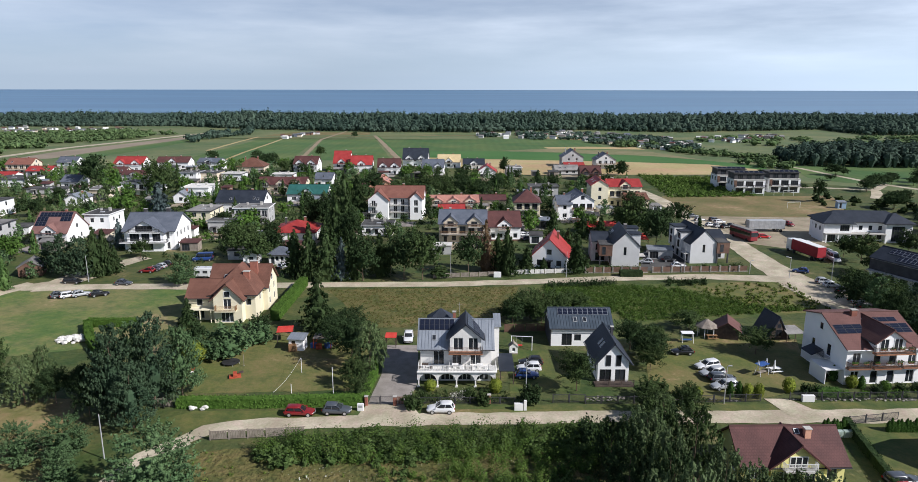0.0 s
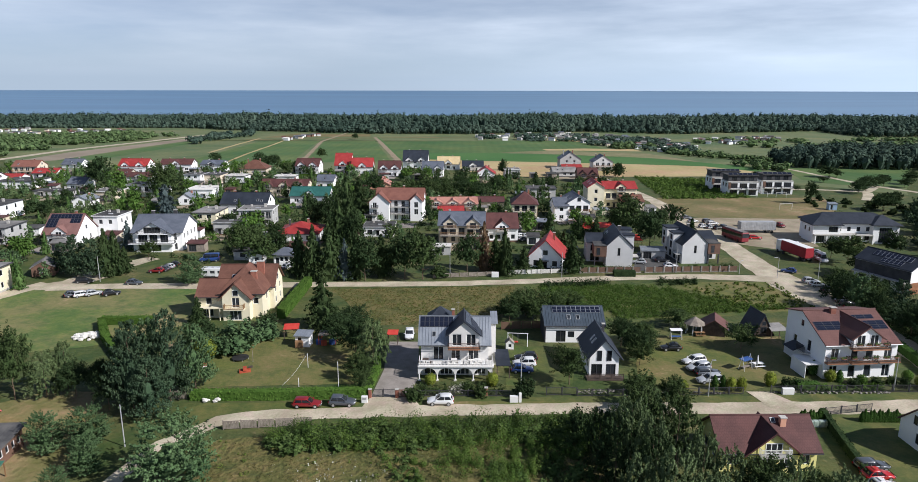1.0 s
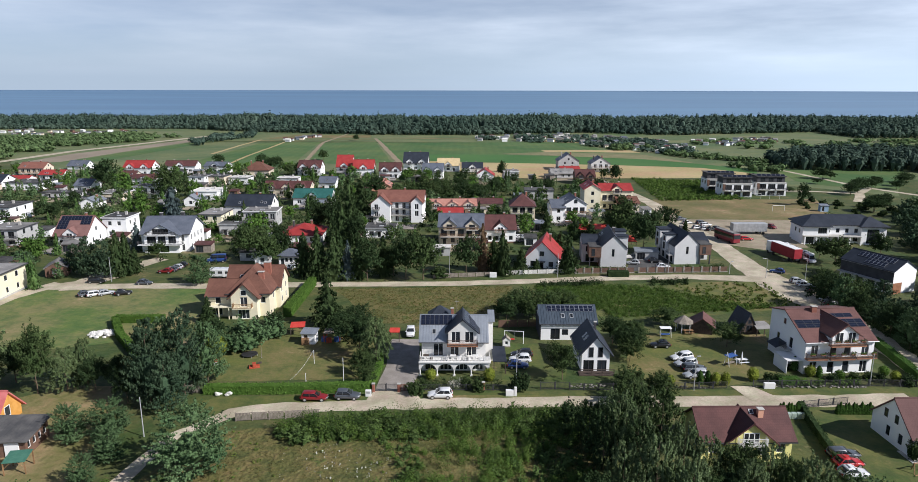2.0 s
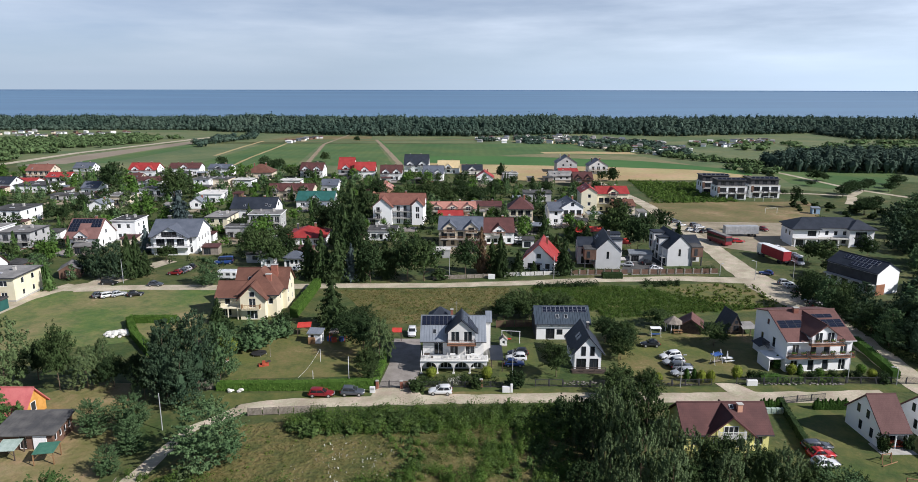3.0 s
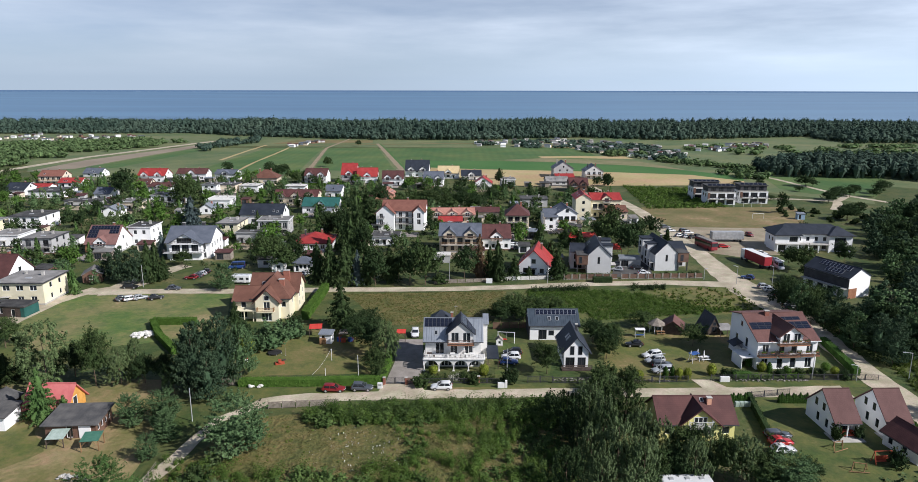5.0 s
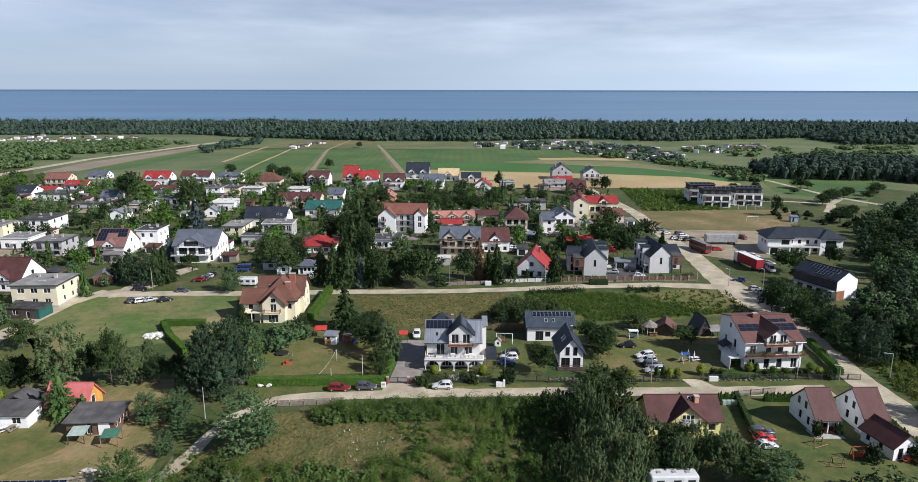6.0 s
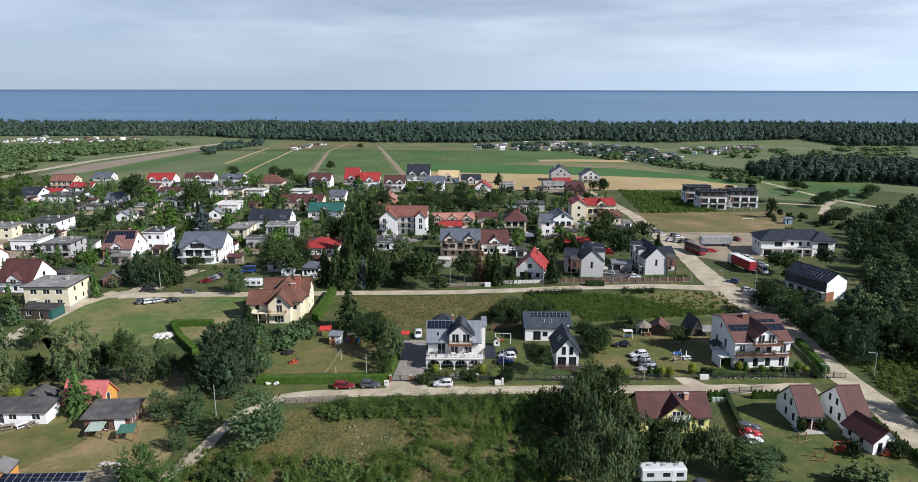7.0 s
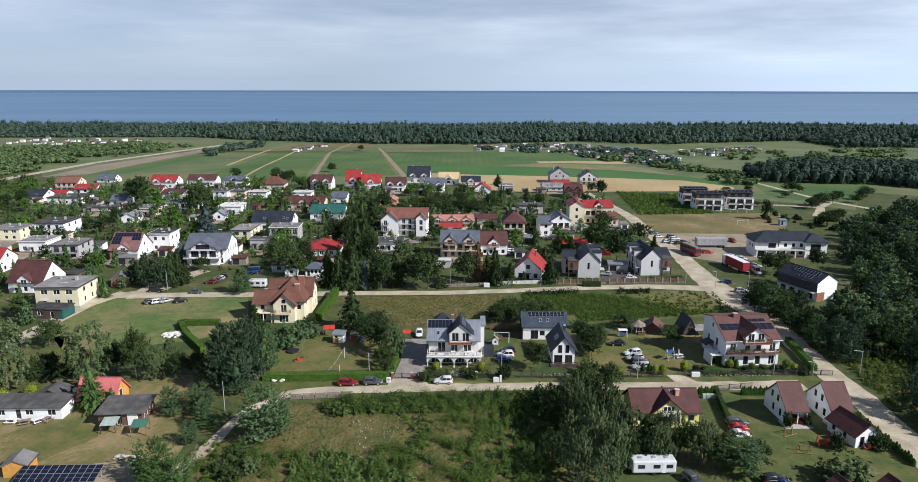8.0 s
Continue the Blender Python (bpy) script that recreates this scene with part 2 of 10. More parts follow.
for link_node in [k for k in M_SEA.node_tree.nodes if k.bl_idname == "ShaderNodeTexNoise"]:
    # currents lie in long bands along the shore
    stretch = M_SEA.node_tree.nodes.new("ShaderNodeMapping")
    stretch.inputs["Scale"].default_value = (0.22, 1.6, 1.0)
    M_SEA.node_tree.links.new(link_node.inputs["Vector"].links[0].from_socket, stretch.inputs["Vector"])
    M_SEA.node_tree.links.new(stretch.outputs["Vector"], link_node.inputs["Vector"])
# walls
M_WHITE = mat("white_render", (0.83, 0.835, 0.83), (0.865, 0.865, 0.86), scale=0.5, fine=6.0, rough=0.85, bump=0.1, dist=0.01, vary=0.03)
M_OFFWHITE = mat("aged_white_render", (0.68, 0.67, 0.64), (0.73, 0.715, 0.685), scale=0.35, fine=5.0, rough=0.85, bump=0.1, dist=0.01, vary=0.03)
M_PALEGREY = mat("pale_grey_render", (0.57, 0.57, 0.565), (0.62, 0.62, 0.615), scale=0.5, fine=6.0, rough=0.85, bump=0.1, dist=0.01)
M_CREAM = mat("cream_render", (0.72, 0.66, 0.48), (0.77, 0.71, 0.53), scale=0.5, fine=6.0, rough=0.85, bump=0.1, dist=0.01, vary=0.04)
M_BEIGE = mat("beige_render", (0.6, 0.52, 0.4), (0.66, 0.58, 0.46), scale=0.5, fine=6.0, rough=0.85, bump=0.1, dist=0.01, vary=0.05)
M_YELLOW = mat("yellow_render", (0.76, 0.7, 0.26), (0.8, 0.75, 0.32), scale=0.5, fine=6.0, rough=0.85, bump=0.1, dist=0.01)
M_GREY = mat("grey_render", (0.4, 0.4, 0.4), (0.47, 0.47, 0.46), scale=0.5, fine=6.0, rough=0.85, bump=0.1, dist=0.01, vary=0.08)
M_SALMON = mat("salmon_render", (0.62, 0.33, 0.22), (0.68, 0.38, 0.26), scale=0.5, fine=6.0, rough=0.85, bump=0.1, dist=0.01)
M_DARKWALL = mat("charcoal_cladding", (0.045, 0.045, 0.05), (0.07, 0.07, 0.075), scale=0.8, fine=6.0, rough=0.7, bump=0.2, dist=0.02)
M_BROWNCLAD = mat("brown_cladding", (0.13, 0.075, 0.055), (0.18, 0.105, 0.075), scale=0.8, fine=6.0, rough=0.7, bump=0.2, dist=0.02)
M_WOOD = mat("brown_timber", (0.2, 0.11, 0.055), (0.3, 0.18, 0.09), scale=1.5, fine=9.0, rough=0.75, bump=0.3, dist=0.01, vary=0.12)
M_OLDWOOD = mat("weathered_timber", (0.2, 0.17, 0.14), (0.3, 0.26, 0.22), scale=1.5, fine=9.0, rough=0.85, bump=0.3, dist=0.01, vary=0.15)
M_SLABWOOD = mat("varnished_timber", (0.27, 0.125, 0.07), (0.34, 0.165, 0.095), scale=1.5, fine=9.0, rough=0.6, bump=0.3, dist=0.01, vary=0.08)
M_ORANGE = mat("orange_timber", (0.55, 0.27, 0.06), (0.65, 0.34, 0.09), scale=1.5, fine=9.0, rough=0.7, bump=0.3, dist=0.01)
M_DARKWOOD = mat("dark_timber", (0.06, 0.045, 0.04), (0.1, 0.075, 0.06), scale=1.5, fine=9.0, rough=0.8, bump=0.3, dist=0.01)
M_BRICK = mat("red_brick", (0.24, 0.095, 0.068), (0.31, 0.13, 0.09), scale=1.5, fine=9.0, rough=0.85, bump=0.3, dist=0.01, vary=0.1)
M_CONC = mat("concrete", (0.4, 0.39, 0.36), (0.5, 0.48, 0.45), scale=0.8, fine=8.0, rough=0.9, bump=0.2, dist=0.01, vary=0.1)
M_STONE = mat("white_stone", (0.6, 0.58, 0.54), (0.72, 0.7, 0.66), scale=2.0, fine=8.0, rough=0.85, bump=0.4, dist=0.03, vary=0.15)
# roofs
M_RF_BROWN = roof_mat("brown_roof_tiles", (0.135, 0.062, 0.044), (0.175, 0.082, 0.058))
M_RF_MAROON = roof_mat("maroon_roof_tiles", (0.085, 0.036, 0.034), (0.12, 0.05, 0.046))
M_RF_TAUPE = roof_mat("taupe_roof_sheet", (0.105, 0.05, 0.046), (0.13, 0.064, 0.058), depth=0.3, rough=0.75)
M_RF_CLAY = roof_mat("clay_roof_tiles", (0.2, 0.085, 0.064), (0.25, 0.11, 0.082))
M_RF_PINK = roof_mat("faded_red_roof_tiles", (0.19, 0.1, 0.09), (0.24, 0.13, 0.115))
M_RF_RUST = roof_mat("rust_red_roof_tiles", (0.125, 0.06, 0.052), (0.16, 0.078, 0.068))
M_RF_RED = roof_mat("bright_red_roof_sheet", (0.31, 0.036, 0.034), (0.38, 0.052, 0.048), rough=0.55)
M_RF_SALMON = roof_mat("salmon_roof_tiles", (0.4, 0.19, 0.15), (0.46, 0.225, 0.175))
M_RF_TAN = roof_mat("sand_roof_tiles", (0.6, 0.47, 0.26), (0.68, 0.54, 0.31))
M_RF_GREEN = roof_mat("teal_green_roof_sheet", (0.025, 0.105, 0.092), (0.035, 0.135, 0.12), rough=0.6)
M_RF_ANTH = roof_mat("anthracite_roof", (0.024, 0.03, 0.042), (0.036, 0.043, 0.058), row=20, col=0.5, rough=0.55)
M_RF_BLUE = roof_mat("blue_grey_metal_roof", (0.05, 0.068, 0.09), (0.07, 0.09, 0.115), row=20, col=0.5, rough=0.5)
M_RF_SLATE = roof_mat("slate_grey_roof", (0.1, 0.115, 0.145), (0.135, 0.15, 0.185), rough=0.55)
M_RF_METAL = roof_mat("pale_metal_roof", (0.33, 0.36, 0.4), (0.42, 0.45, 0.49), row=20, col=0.5, rough=0.42, metal=0.5, spec=0.5)
M_RF_TAR = mat("tar_roofing", (0.045, 0.045, 0.047), (0.1, 0.098, 0.095), scale=0.4, fine=3.0, rough=0.9, bump=0.2, vary=0.2)
M_RF_FELT = roof_mat("felt_roof_sheets", (0.07, 0.07, 0.072), (0.13, 0.125, 0.12), row=20, col=0.95, rough=0.85, depth=0.6)
M_RF_OLD = mat("old_grey_roofing", (0.16, 0.155, 0.15), (0.26, 0.25, 0.24), scale=0.3, fine=3.0, rough=0.9, bump=0.2, vary=0.2)
# details
M_FRAME = mat("white_frame", (0.75, 0.75, 0.74), (0.79, 0.79, 0.78), rough=0.5, bump=0)
M_DFRAME = mat("dark_frame", (0.05, 0.05, 0.055), (0.07, 0.07, 0.075), rough=0.5, bump=0)
M_GLASS = mat("window_glass", (0.018, 0.022, 0.028), (0.03, 0.035, 0.042), scale=0.7, fine=2.0, rough=0.07, bump=0, spec=0.6, vary=0.5)
M_SOLAR = mat("solar_cells", (0.008, 0.011, 0.024), (0.014, 0.018, 0.034), scale=1.0, fine=8.0, rough=0.18, bump=0, spec=0.5)
M_ALU = mat("aluminium", (0.55, 0.56, 0.58), (0.62, 0.63, 0.65), rough=0.4, metal=0.7, bump=0)
M_STEEL = mat("galvanised_steel", (0.42, 0.43, 0.44), (0.52, 0.53, 0.54), rough=0.5, metal=0.4, bump=0, vary=0.1)
M_RUBBER = mat("tyre_rubber", (0.018, 0.018, 0.018), (0.03, 0.03, 0.03), rough=0.85, bump=0)
M_BARK = mat("bark", (0.11, 0.08, 0.055), (0.17, 0.125, 0.085), scale=2.0, fine=8.0, rough=0.95, bump=0.5)
# foliage
M_PINE = leaf_mat("pine_needles", (0.064, 0.116, 0.05), (0.12, 0.185, 0.082))
M_SPRUCE = leaf_mat("spruce_needles", (0.035, 0.061, 0.023), (0.065, 0.094, 0.037))
M_FIR = leaf_mat("fir_needles", (0.06, 0.12, 0.036), (0.105, 0.175, 0.055))
M_BLUESPRUCE = leaf_mat("blue_spruce_needles", (0.07, 0.1, 0.1), (0.1, 0.13, 0.125))
M_LEAF = leaf_mat("broad_leaves", (0.038, 0.066, 0.023), (0.071, 0.101, 0.037))
M_FIELDSTONE = mat("grey_field_stone", (0.17, 0.155, 0.135), (0.3, 0.28, 0.25), scale=2.0, fine=8.0, rough=0.9, bump=0.4, dist=0.03, vary=0.3)
M_LEAF_PALE = leaf_mat("birch_leaves", (0.09, 0.135, 0.054), (0.138, 0.182, 0.08))
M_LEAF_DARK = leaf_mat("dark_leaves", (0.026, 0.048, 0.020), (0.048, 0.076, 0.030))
M_LEAF_LIME = leaf_mat("fresh_green_leaves", (0.06, 0.125, 0.024), (0.095, 0.165, 0.038))
M_LEAF_GOLD = leaf_mat("golden_foliage", (0.15, 0.2, 0.03), (0.24, 0.27, 0.045))
M_BRAMBLE = leaf_mat("bramble_leaves", (0.06, 0.115, 0.024), (0.115, 0.178, 0.04))
M_FLOWER = leaf_mat("white_flower_heads", (0.55, 0.55, 0.48), (0.7, 0.7, 0.62))
M_LEAF_BROWN = leaf_mat("withered_foliage", (0.13, 0.085, 0.05), (0.18, 0.12, 0.07))
M_HEDGE = leaf_mat("hedge_leaves", (0.07, 0.14, 0.025), (0.1, 0.18, 0.035))
M_THUJA = leaf_mat("thuja_foliage", (0.045, 0.1, 0.022), (0.07, 0.135, 0.032))
# far woods: the bluish haze of distance is mixed into this leaf colour
M_FOREST_HAZED = leaf_mat("hazed_forest_foliage", (0.052, 0.086, 0.066), (0.085, 0.125, 0.092), scale=0.02)
M_BRUSH = leaf_mat("brush_leaves", (0.06, 0.105, 0.03), (0.11, 0.165, 0.052))
M_PINE_DARK = leaf_mat("dark_pine_needles", (0.035, 0.065, 0.037), (0.070, 0.106, 0.057))
M_WILLOW = leaf_mat("willow_leaves", (0.082, 0.125, 0.052), (0.138, 0.182, 0.086))
M_SCRUB = leaf_mat("scrub_foliage", (0.08, 0.135, 0.055), (0.135, 0.19, 0.08))
M_WEED = leaf_mat("weed_leaves", (0.075, 0.12, 0.023), (0.12, 0.16, 0.036))
M_TUFT = leaf_mat("grass_tufts", (0.11, 0.108, 0.034), (0.15, 0.13, 0.048))

# ---- building blocks ----
def part(name, bm, material, parent=None, label="", smooth=False):
    """Links a bmesh as one mesh object, under a thing or a part where one is given."""
    me = bpy.data.meshes.new(name)
    bm.normal_update()
    bm.to_mesh(me)
    bm.free()
    for m in material if isinstance(material, (list, tuple)) else (material,):
        me.materials.append(m)
    if smooth:
        me.shade_smooth()
    ob = new(name, me)
    ob.parent = parent
    if label:
        ob["label"] = label
    return ob


def shared(name, me, parent, m=None, label=""):
    ob = new(name, me)
    ob.parent = parent
    if m is not None:
        ob.matrix_basis = m
    if label:
        ob["label"] = label
    return ob


BUILT = []


def thing(name, x, y, rot=0, label="", category="", group="", z=0.0):
    ob = new(name)
    ob.empty_display_size = 0.3
    ob.matrix_basis = pose(x, y, z, 0, 0, rot)
    if category in ("house", "hut", "shed"):
        BUILT.append((x, y, 9.0 if category == "house" else 5.0))
    return tagged(ob, label, category, group)


def face(bm, pts, mi=0, uv=None):
    f = bm.faces.new([bm.verts.new(p) for p in pts])
    f.material_index = mi
    if uv:
        lay = bm.loops.layers.uv.get("metres") or bm.loops.layers.uv.new("metres")
        for lp, c in zip(f.loops, uv):
            lp[lay].uv = c
    return f


def box(bm, x0, x1, y0, y1, z0, z1, mi=0):
    v = [bm.verts.new((x, y, z)) for z in (z0, z1) for x, y in ((x0, y0), (x1, y0), (x1, y1), (x0, y1))]
    for q in ((3, 2, 1, 0), (4, 5, 6, 7), (0, 1, 5, 4), (1, 2, 6, 5), (2, 3, 7, 6), (3, 0, 4, 7)):
        bm.faces.new([v[i] for i in q]).material_index = mi


def bevelled(bm, x0, x1, y0, y1, z0, z1, r=0.05):
    one = bmesh.new()
    box(one, x0, x1, y0, y1, z0, z1)
    bmesh.ops.bevel(one, geom=list(one.edges), offset=r, segments=2, affect="EDGES", profile=0.5)
    tmp = bpy.data.meshes.new("t")
    one.to_mesh(tmp)
    one.free()
    bm.from_mesh(tmp)
    bpy.data.meshes.remove(tmp)


def bar(bm, a, b, r, n=6, r2=None):
    """A round bar from a to b."""
    a, b = Vector(a), Vector(b)
    q = (b - a).to_track_quat("Z", "Y").to_matrix()
    r2 = r if r2 is None else r2
    lo = [bm.verts.new(a + q @ Vector((r * math.cos(i * math.tau / n), r * math.sin(i * math.tau / n), 0))) for i in range(n)]
    hi = [bm.verts.new(b + q @ Vector((r2 * math.cos(i * math.tau / n), r2 * math.sin(i * math.tau / n), 0))) for i in range(n)]
    for i in range(n):
        bm.faces.new((lo[i], lo[(i + 1) % n], hi[(i + 1) % n], hi[i]))
    bm.faces.new(hi)
    bm.faces.new(lo[::-1])


def slab(bm, a, b, c, d, t=0.16, mi=0, uv0=(0, 0)):
    """A thick plate; a b is its lower edge, c d its upper one, its top face carries lengths in metres."""
    a, b, c, d = (Vector(p) for p in (a, b, c, d))
    n = (b - a).cross(d - a).normalized() * t
    e = (b - a).normalized()
    v_ = (d - a) - e * (d - a).dot(e)
    v_ = v_.normalized() if v_.length > 1e-6 else Vector((0, 0, 1))
    uv = [((p - a).dot(e) + uv0[0], (p - a).dot(v_) + uv0[1]) for p in (a, b, c, d)]
    lo = [p - n for p in (a, b, c, d)]
    hi = [a, b, c, d]
    tri = (c - d).length < 1e-4
    if tri:
        hi, lo, uv = hi[:3], lo[:3], uv[:3]
    face(bm, hi, mi, uv)
    face(bm, lo[::-1], mi, [(0, 0)] * len(lo))
    for i in range(len(hi)):
        j = (i + 1) % len(hi)
        face(bm, (lo[i], lo[j], hi[j], hi[i]), mi, [(0, 0), (0.1, 0), (0.1, 0.1), (0, 0.1)])


def plate(bm, us, vs, y0, y1, hole):
    """A flat frame between y0 and y1 in the plane x z, one connected piece, open where hole(i, j)."""
    for i in range(len(us) - 1):
        for j in range(len(vs) - 1):
            if hole(i, j):
                continue
            c = ((us[i], vs[j]), (us[i + 1], vs[j]), (us[i + 1], vs[j + 1]), (us[i], vs[j + 1]))
            face(bm, [(u, y0, v) for u, v in c])
            face(bm, [(u, y1, v) for u, v in c[::-1]])
            for k, (di, dj) in enumerate(((0, -1), (1, 0), (0, 1), (-1, 0))):
                ni, nj = i + di, j + dj
                if not (0 <= ni < len(us) - 1 and 0 <= nj < len(vs) - 1) or hole(ni, nj):
                    p, q = c[k], c[(k + 1) % 4]
                    face(bm, [(p[0], y0, p[1]), (p[0], y1, p[1]), (q[0], y1, q[1]), (q[0], y0, q[1])])
    bmesh.ops.remove_doubles(bm, verts=bm.verts, dist=1e-5)


def grille(bm, length, z0, z1, gap, bar_w=0.03, t=0.03, slat=False):
    """A railing or board panel along x, one connected piece."""
    n = max(2, round(length / gap))
    us = [0.0]
    w = gap * 0.86 if slat else bar_w
    for k in range(n):
        a = length * k / n
        us += [a + w, length * (k + 1) / n] if k < n - 1 else [length - w, length]
    us = sorted(set(round(u, 4) for u in us))
    plate(bm, us, [z0, z0 + 0.07, z1 - 0.07, z1], -t / 2, t / 2, lambda i, j: j == 1 and i % 2 == 1)


WIN = {}


def window_meshes(w, h, dark):
    """Frame and pane of a window of that size, in the plane x z, facing -y."""
    key = (round(w, 1), round(h, 1), dark)
    if key not in WIN:
        w, h = key[0], key[1]
        f = bmesh.new()
        t = 0.08 if w < 1.8 else 0.1
        nb = max(1, round(w / 0.8))
        lines = [-w / 2]
        for k in range(nb):
            lines += [-w / 2 + w * k / nb + t / (1 if k == 0 else 2), -w / 2 + w * (k + 1) / nb - t / (1 if k == nb - 1 else 2)]
        plate(f, lines + [w / 2], [0, t, h - t, h], -0.04, 0.05, lambda i, j: i % 2 == 1 and j == 1)
        fm = bpy.data.meshes.new("window")
        f.to_mesh(fm)
        f.free()
        fm.materials.append(M_DFRAME if dark else M_FRAME)
        g = bmesh.new()
        box(g, -w / 2 + t * 0.8, w / 2 - t * 0.8, 0.0, 0.025, t * 0.8, h - t * 0.8)
        gm = bpy.data.meshes.new("pane")
        g.to_mesh(gm)
        g.free()
        gm.materials.append(M_GLASS)
        WIN[key] = (fm, gm)
    return WIN[key]


def add_window(parent, m, w, h, dark=False, name="window"):
    fm, gm = window_meshes(w, h, dark)
    o = shared(name, fm, parent, m)
    shared("pane", gm, o)
    return o


def facade(bm, width, height, holes, depth, place):
    """One wall of a house: cells between the cut lines, holes left open, with reveals. place maps (u, depth, v) to the house."""
    us = sorted({0.0, width, *[v for o in holes for v in (o[0], o[0] + o[2])]})
    vs = sorted({0.0, height, *[v for o in holes for v in (o[1], o[1] + o[3])]})
    for i in range(len(us) - 1):
        for j in range(len(vs) - 1):
            cu, cv = (us[i] + us[i + 1]) / 2, (vs[j] + vs[j + 1]) / 2
            if any(o[0] < cu < o[0] + o[2] and o[1] < cv < o[1] + o[3] for o in holes):
                continue
            face(bm, [place(u, 0, v) for u, v in ((us[i], vs[j]), (us[i + 1], vs[j]), (us[i + 1], vs[j + 1]), (us[i], vs[j + 1]))])
    for u, v, w, h in holes:
        c = ((u, v), (u + w, v), (u + w, v + h), (u, v + h))
        for k in range(4):
            a, b = c[k], c[(k + 1) % 4]
            face(bm, [place(a[0], depth, a[1]), place(b[0], depth, b[1]), place(b[0], 0, b[1]), place(a[0], 0, a[1])])


def row(n, width, v, w=1.2, h=1.35, margin=None):
    """n openings in a row at height v along a wall."""
    m = (width - n * w) / (n + 1) if margin is None else margin
    gap = (width - 2 * m - n * w) / max(1, n - 1)
    return [(m + k * (w + gap), v, w, h) for k in range(n)]


FACES = {"f": 0, "r": 90, "b": 180, "l": 270}


def volume(h, x0, x1, y0, y1, z0, eave, ridge, axis, wall, roof, over=0.5, wins=None, dark=False, thick=0.18, gutter=True, skip=""):
    """A body of a house h with its roof: axis x or y for a ridge that way, hip, flat or shed. wins: holes by wall f, r, b, l."""
    wins = wins or {}
    w, d, cx, cy = x1 - x0, y1 - y0, (x0 + x1) / 2, (y0 + y1) / 2
    bm = bmesh.new()
    for k, a in FACES.items():
        if k in skip:
            continue
        width = w if k in "fb" else d
        half = d / 2 if k in "fb" else w / 2
        q = Matrix.Translation((cx, cy, z0)) @ Matrix.Rotation(radians(a), 4, "Z")

        def place(u, dep, v, q=q, width=width, half=half):
            return q @ Vector((u - width / 2, -half + dep, v))
        holes = [o for o in wins.get(k, []) if o[0] >= 0 and o[0] + o[2] <= width + 1e-6 and o[1] + o[3] <= eave - z0 + 1e-6]
        facade(bm, width, eave - z0, holes, 0.16, place)
        for o in wins.get(k, []):
            inside = o in holes
            add_window(h, q @ Matrix.Translation((o[0] + o[2] / 2 - width / 2, -half + (0.12 if inside else -0.012), o[1])), o[2], o[3], dark, "door" if o[1] < 0.1 and o[3] > 1.9 and z0 < 0.1 else "window")
        if (axis == "x" and k in "lr") or (axis == "y" and k in "fb"):
            face(bm, [place(0, 0, eave - z0), place(width, 0, eave - z0), place(width / 2, 0, ridge - z0)])
    part("wall", bm, wall, h)
    rf = bmesh.new()
    o, t = over, thick
    gut = []
    if axis in "xy":
        half = (d if axis == "x" else w) / 2
        s = (ridge - eave) / half
        drop = eave - s * o + t * math.sqrt(1 + s * s)
        rz = ridge + t * math.sqrt(1 + s * s)
        if axis == "x":
            e0, e1 = x0 - o * 0.7, x1 + o * 0.7
            slab(rf, (e0, y0 - o, drop), (e1, y0 - o, drop), (e1, cy, rz), (e0, cy, rz), t)
            slab(rf, (e1, y1 + o, drop), (e0, y1 + o, drop), (e0, cy, rz), (e1, cy, rz), t)
            bar(rf, (e0, cy, rz + 0.02), (e1, cy, rz + 0.02), 0.11, 6)
            gut = [((e0, y0 - o - 0.06, drop - 0.1), (e1, y0 - o - 0.06, drop - 0.1)), ((e0, y1 + o + 0.06, drop - 0.1), (e1, y1 + o + 0.06, drop - 0.1))]
        else:
            e0, e1 = y0 - o * 0.7, y1 + o * 0.7
            slab(rf, (x1 + o, e0, drop), (x1 + o, e1, drop), (cx, e1, rz), (cx, e0, rz), t)
            slab(rf, (x0 - o, e1, drop), (x0 - o, e0, drop), (cx, e0, rz), (cx, e1, rz), t)
            bar(rf, (cx, e0, rz + 0.02), (cx, e1, rz + 0.02), 0.11, 6)
            gut = [((x1 + o + 0.06, e0, drop - 0.1), (x1 + o + 0.06, e1, drop - 0.1)), ((x0 - o - 0.06, e0, drop - 0.1), (x0 - o - 0.06, e1, drop - 0.1))]
    elif axis == "hip":
        a, b, c, e = (x0 - o, y0 - o, eave + t), (x1 + o, y0 - o, eave + t), (x1 + o, y1 + o, eave + t), (x0 - o, y1 + o, eave + t)
        if w >= d:
            k = min(d / 2 + o, w / 2 + o - 0.01)
            p, q = (x0 - o + k, cy, ridge + t), (x1 + o - k, cy, ridge + t)
            slab(rf, a, b, q, p, t); slab(rf, c, e, p, q, t); slab(rf, b, c, q, q, t); slab(rf, e, a, p, p, t)
        else:
            k = min(w / 2 + o, d / 2 + o - 0.01)
            p, q = (cx, y0 - o + k, ridge + t), (cx, y1 + o - k, ridge + t)
            slab(rf, a, b, p, p, t); slab(rf, b, c, q, p, t); slab(rf, c, e, q, q, t); slab(rf, e, a, p, q, t)
        box(rf, x0 - o + 0.05, x1 + o - 0.05, y0 - o + 0.05, y1 + o - 0.05, eave - 0.06, eave)
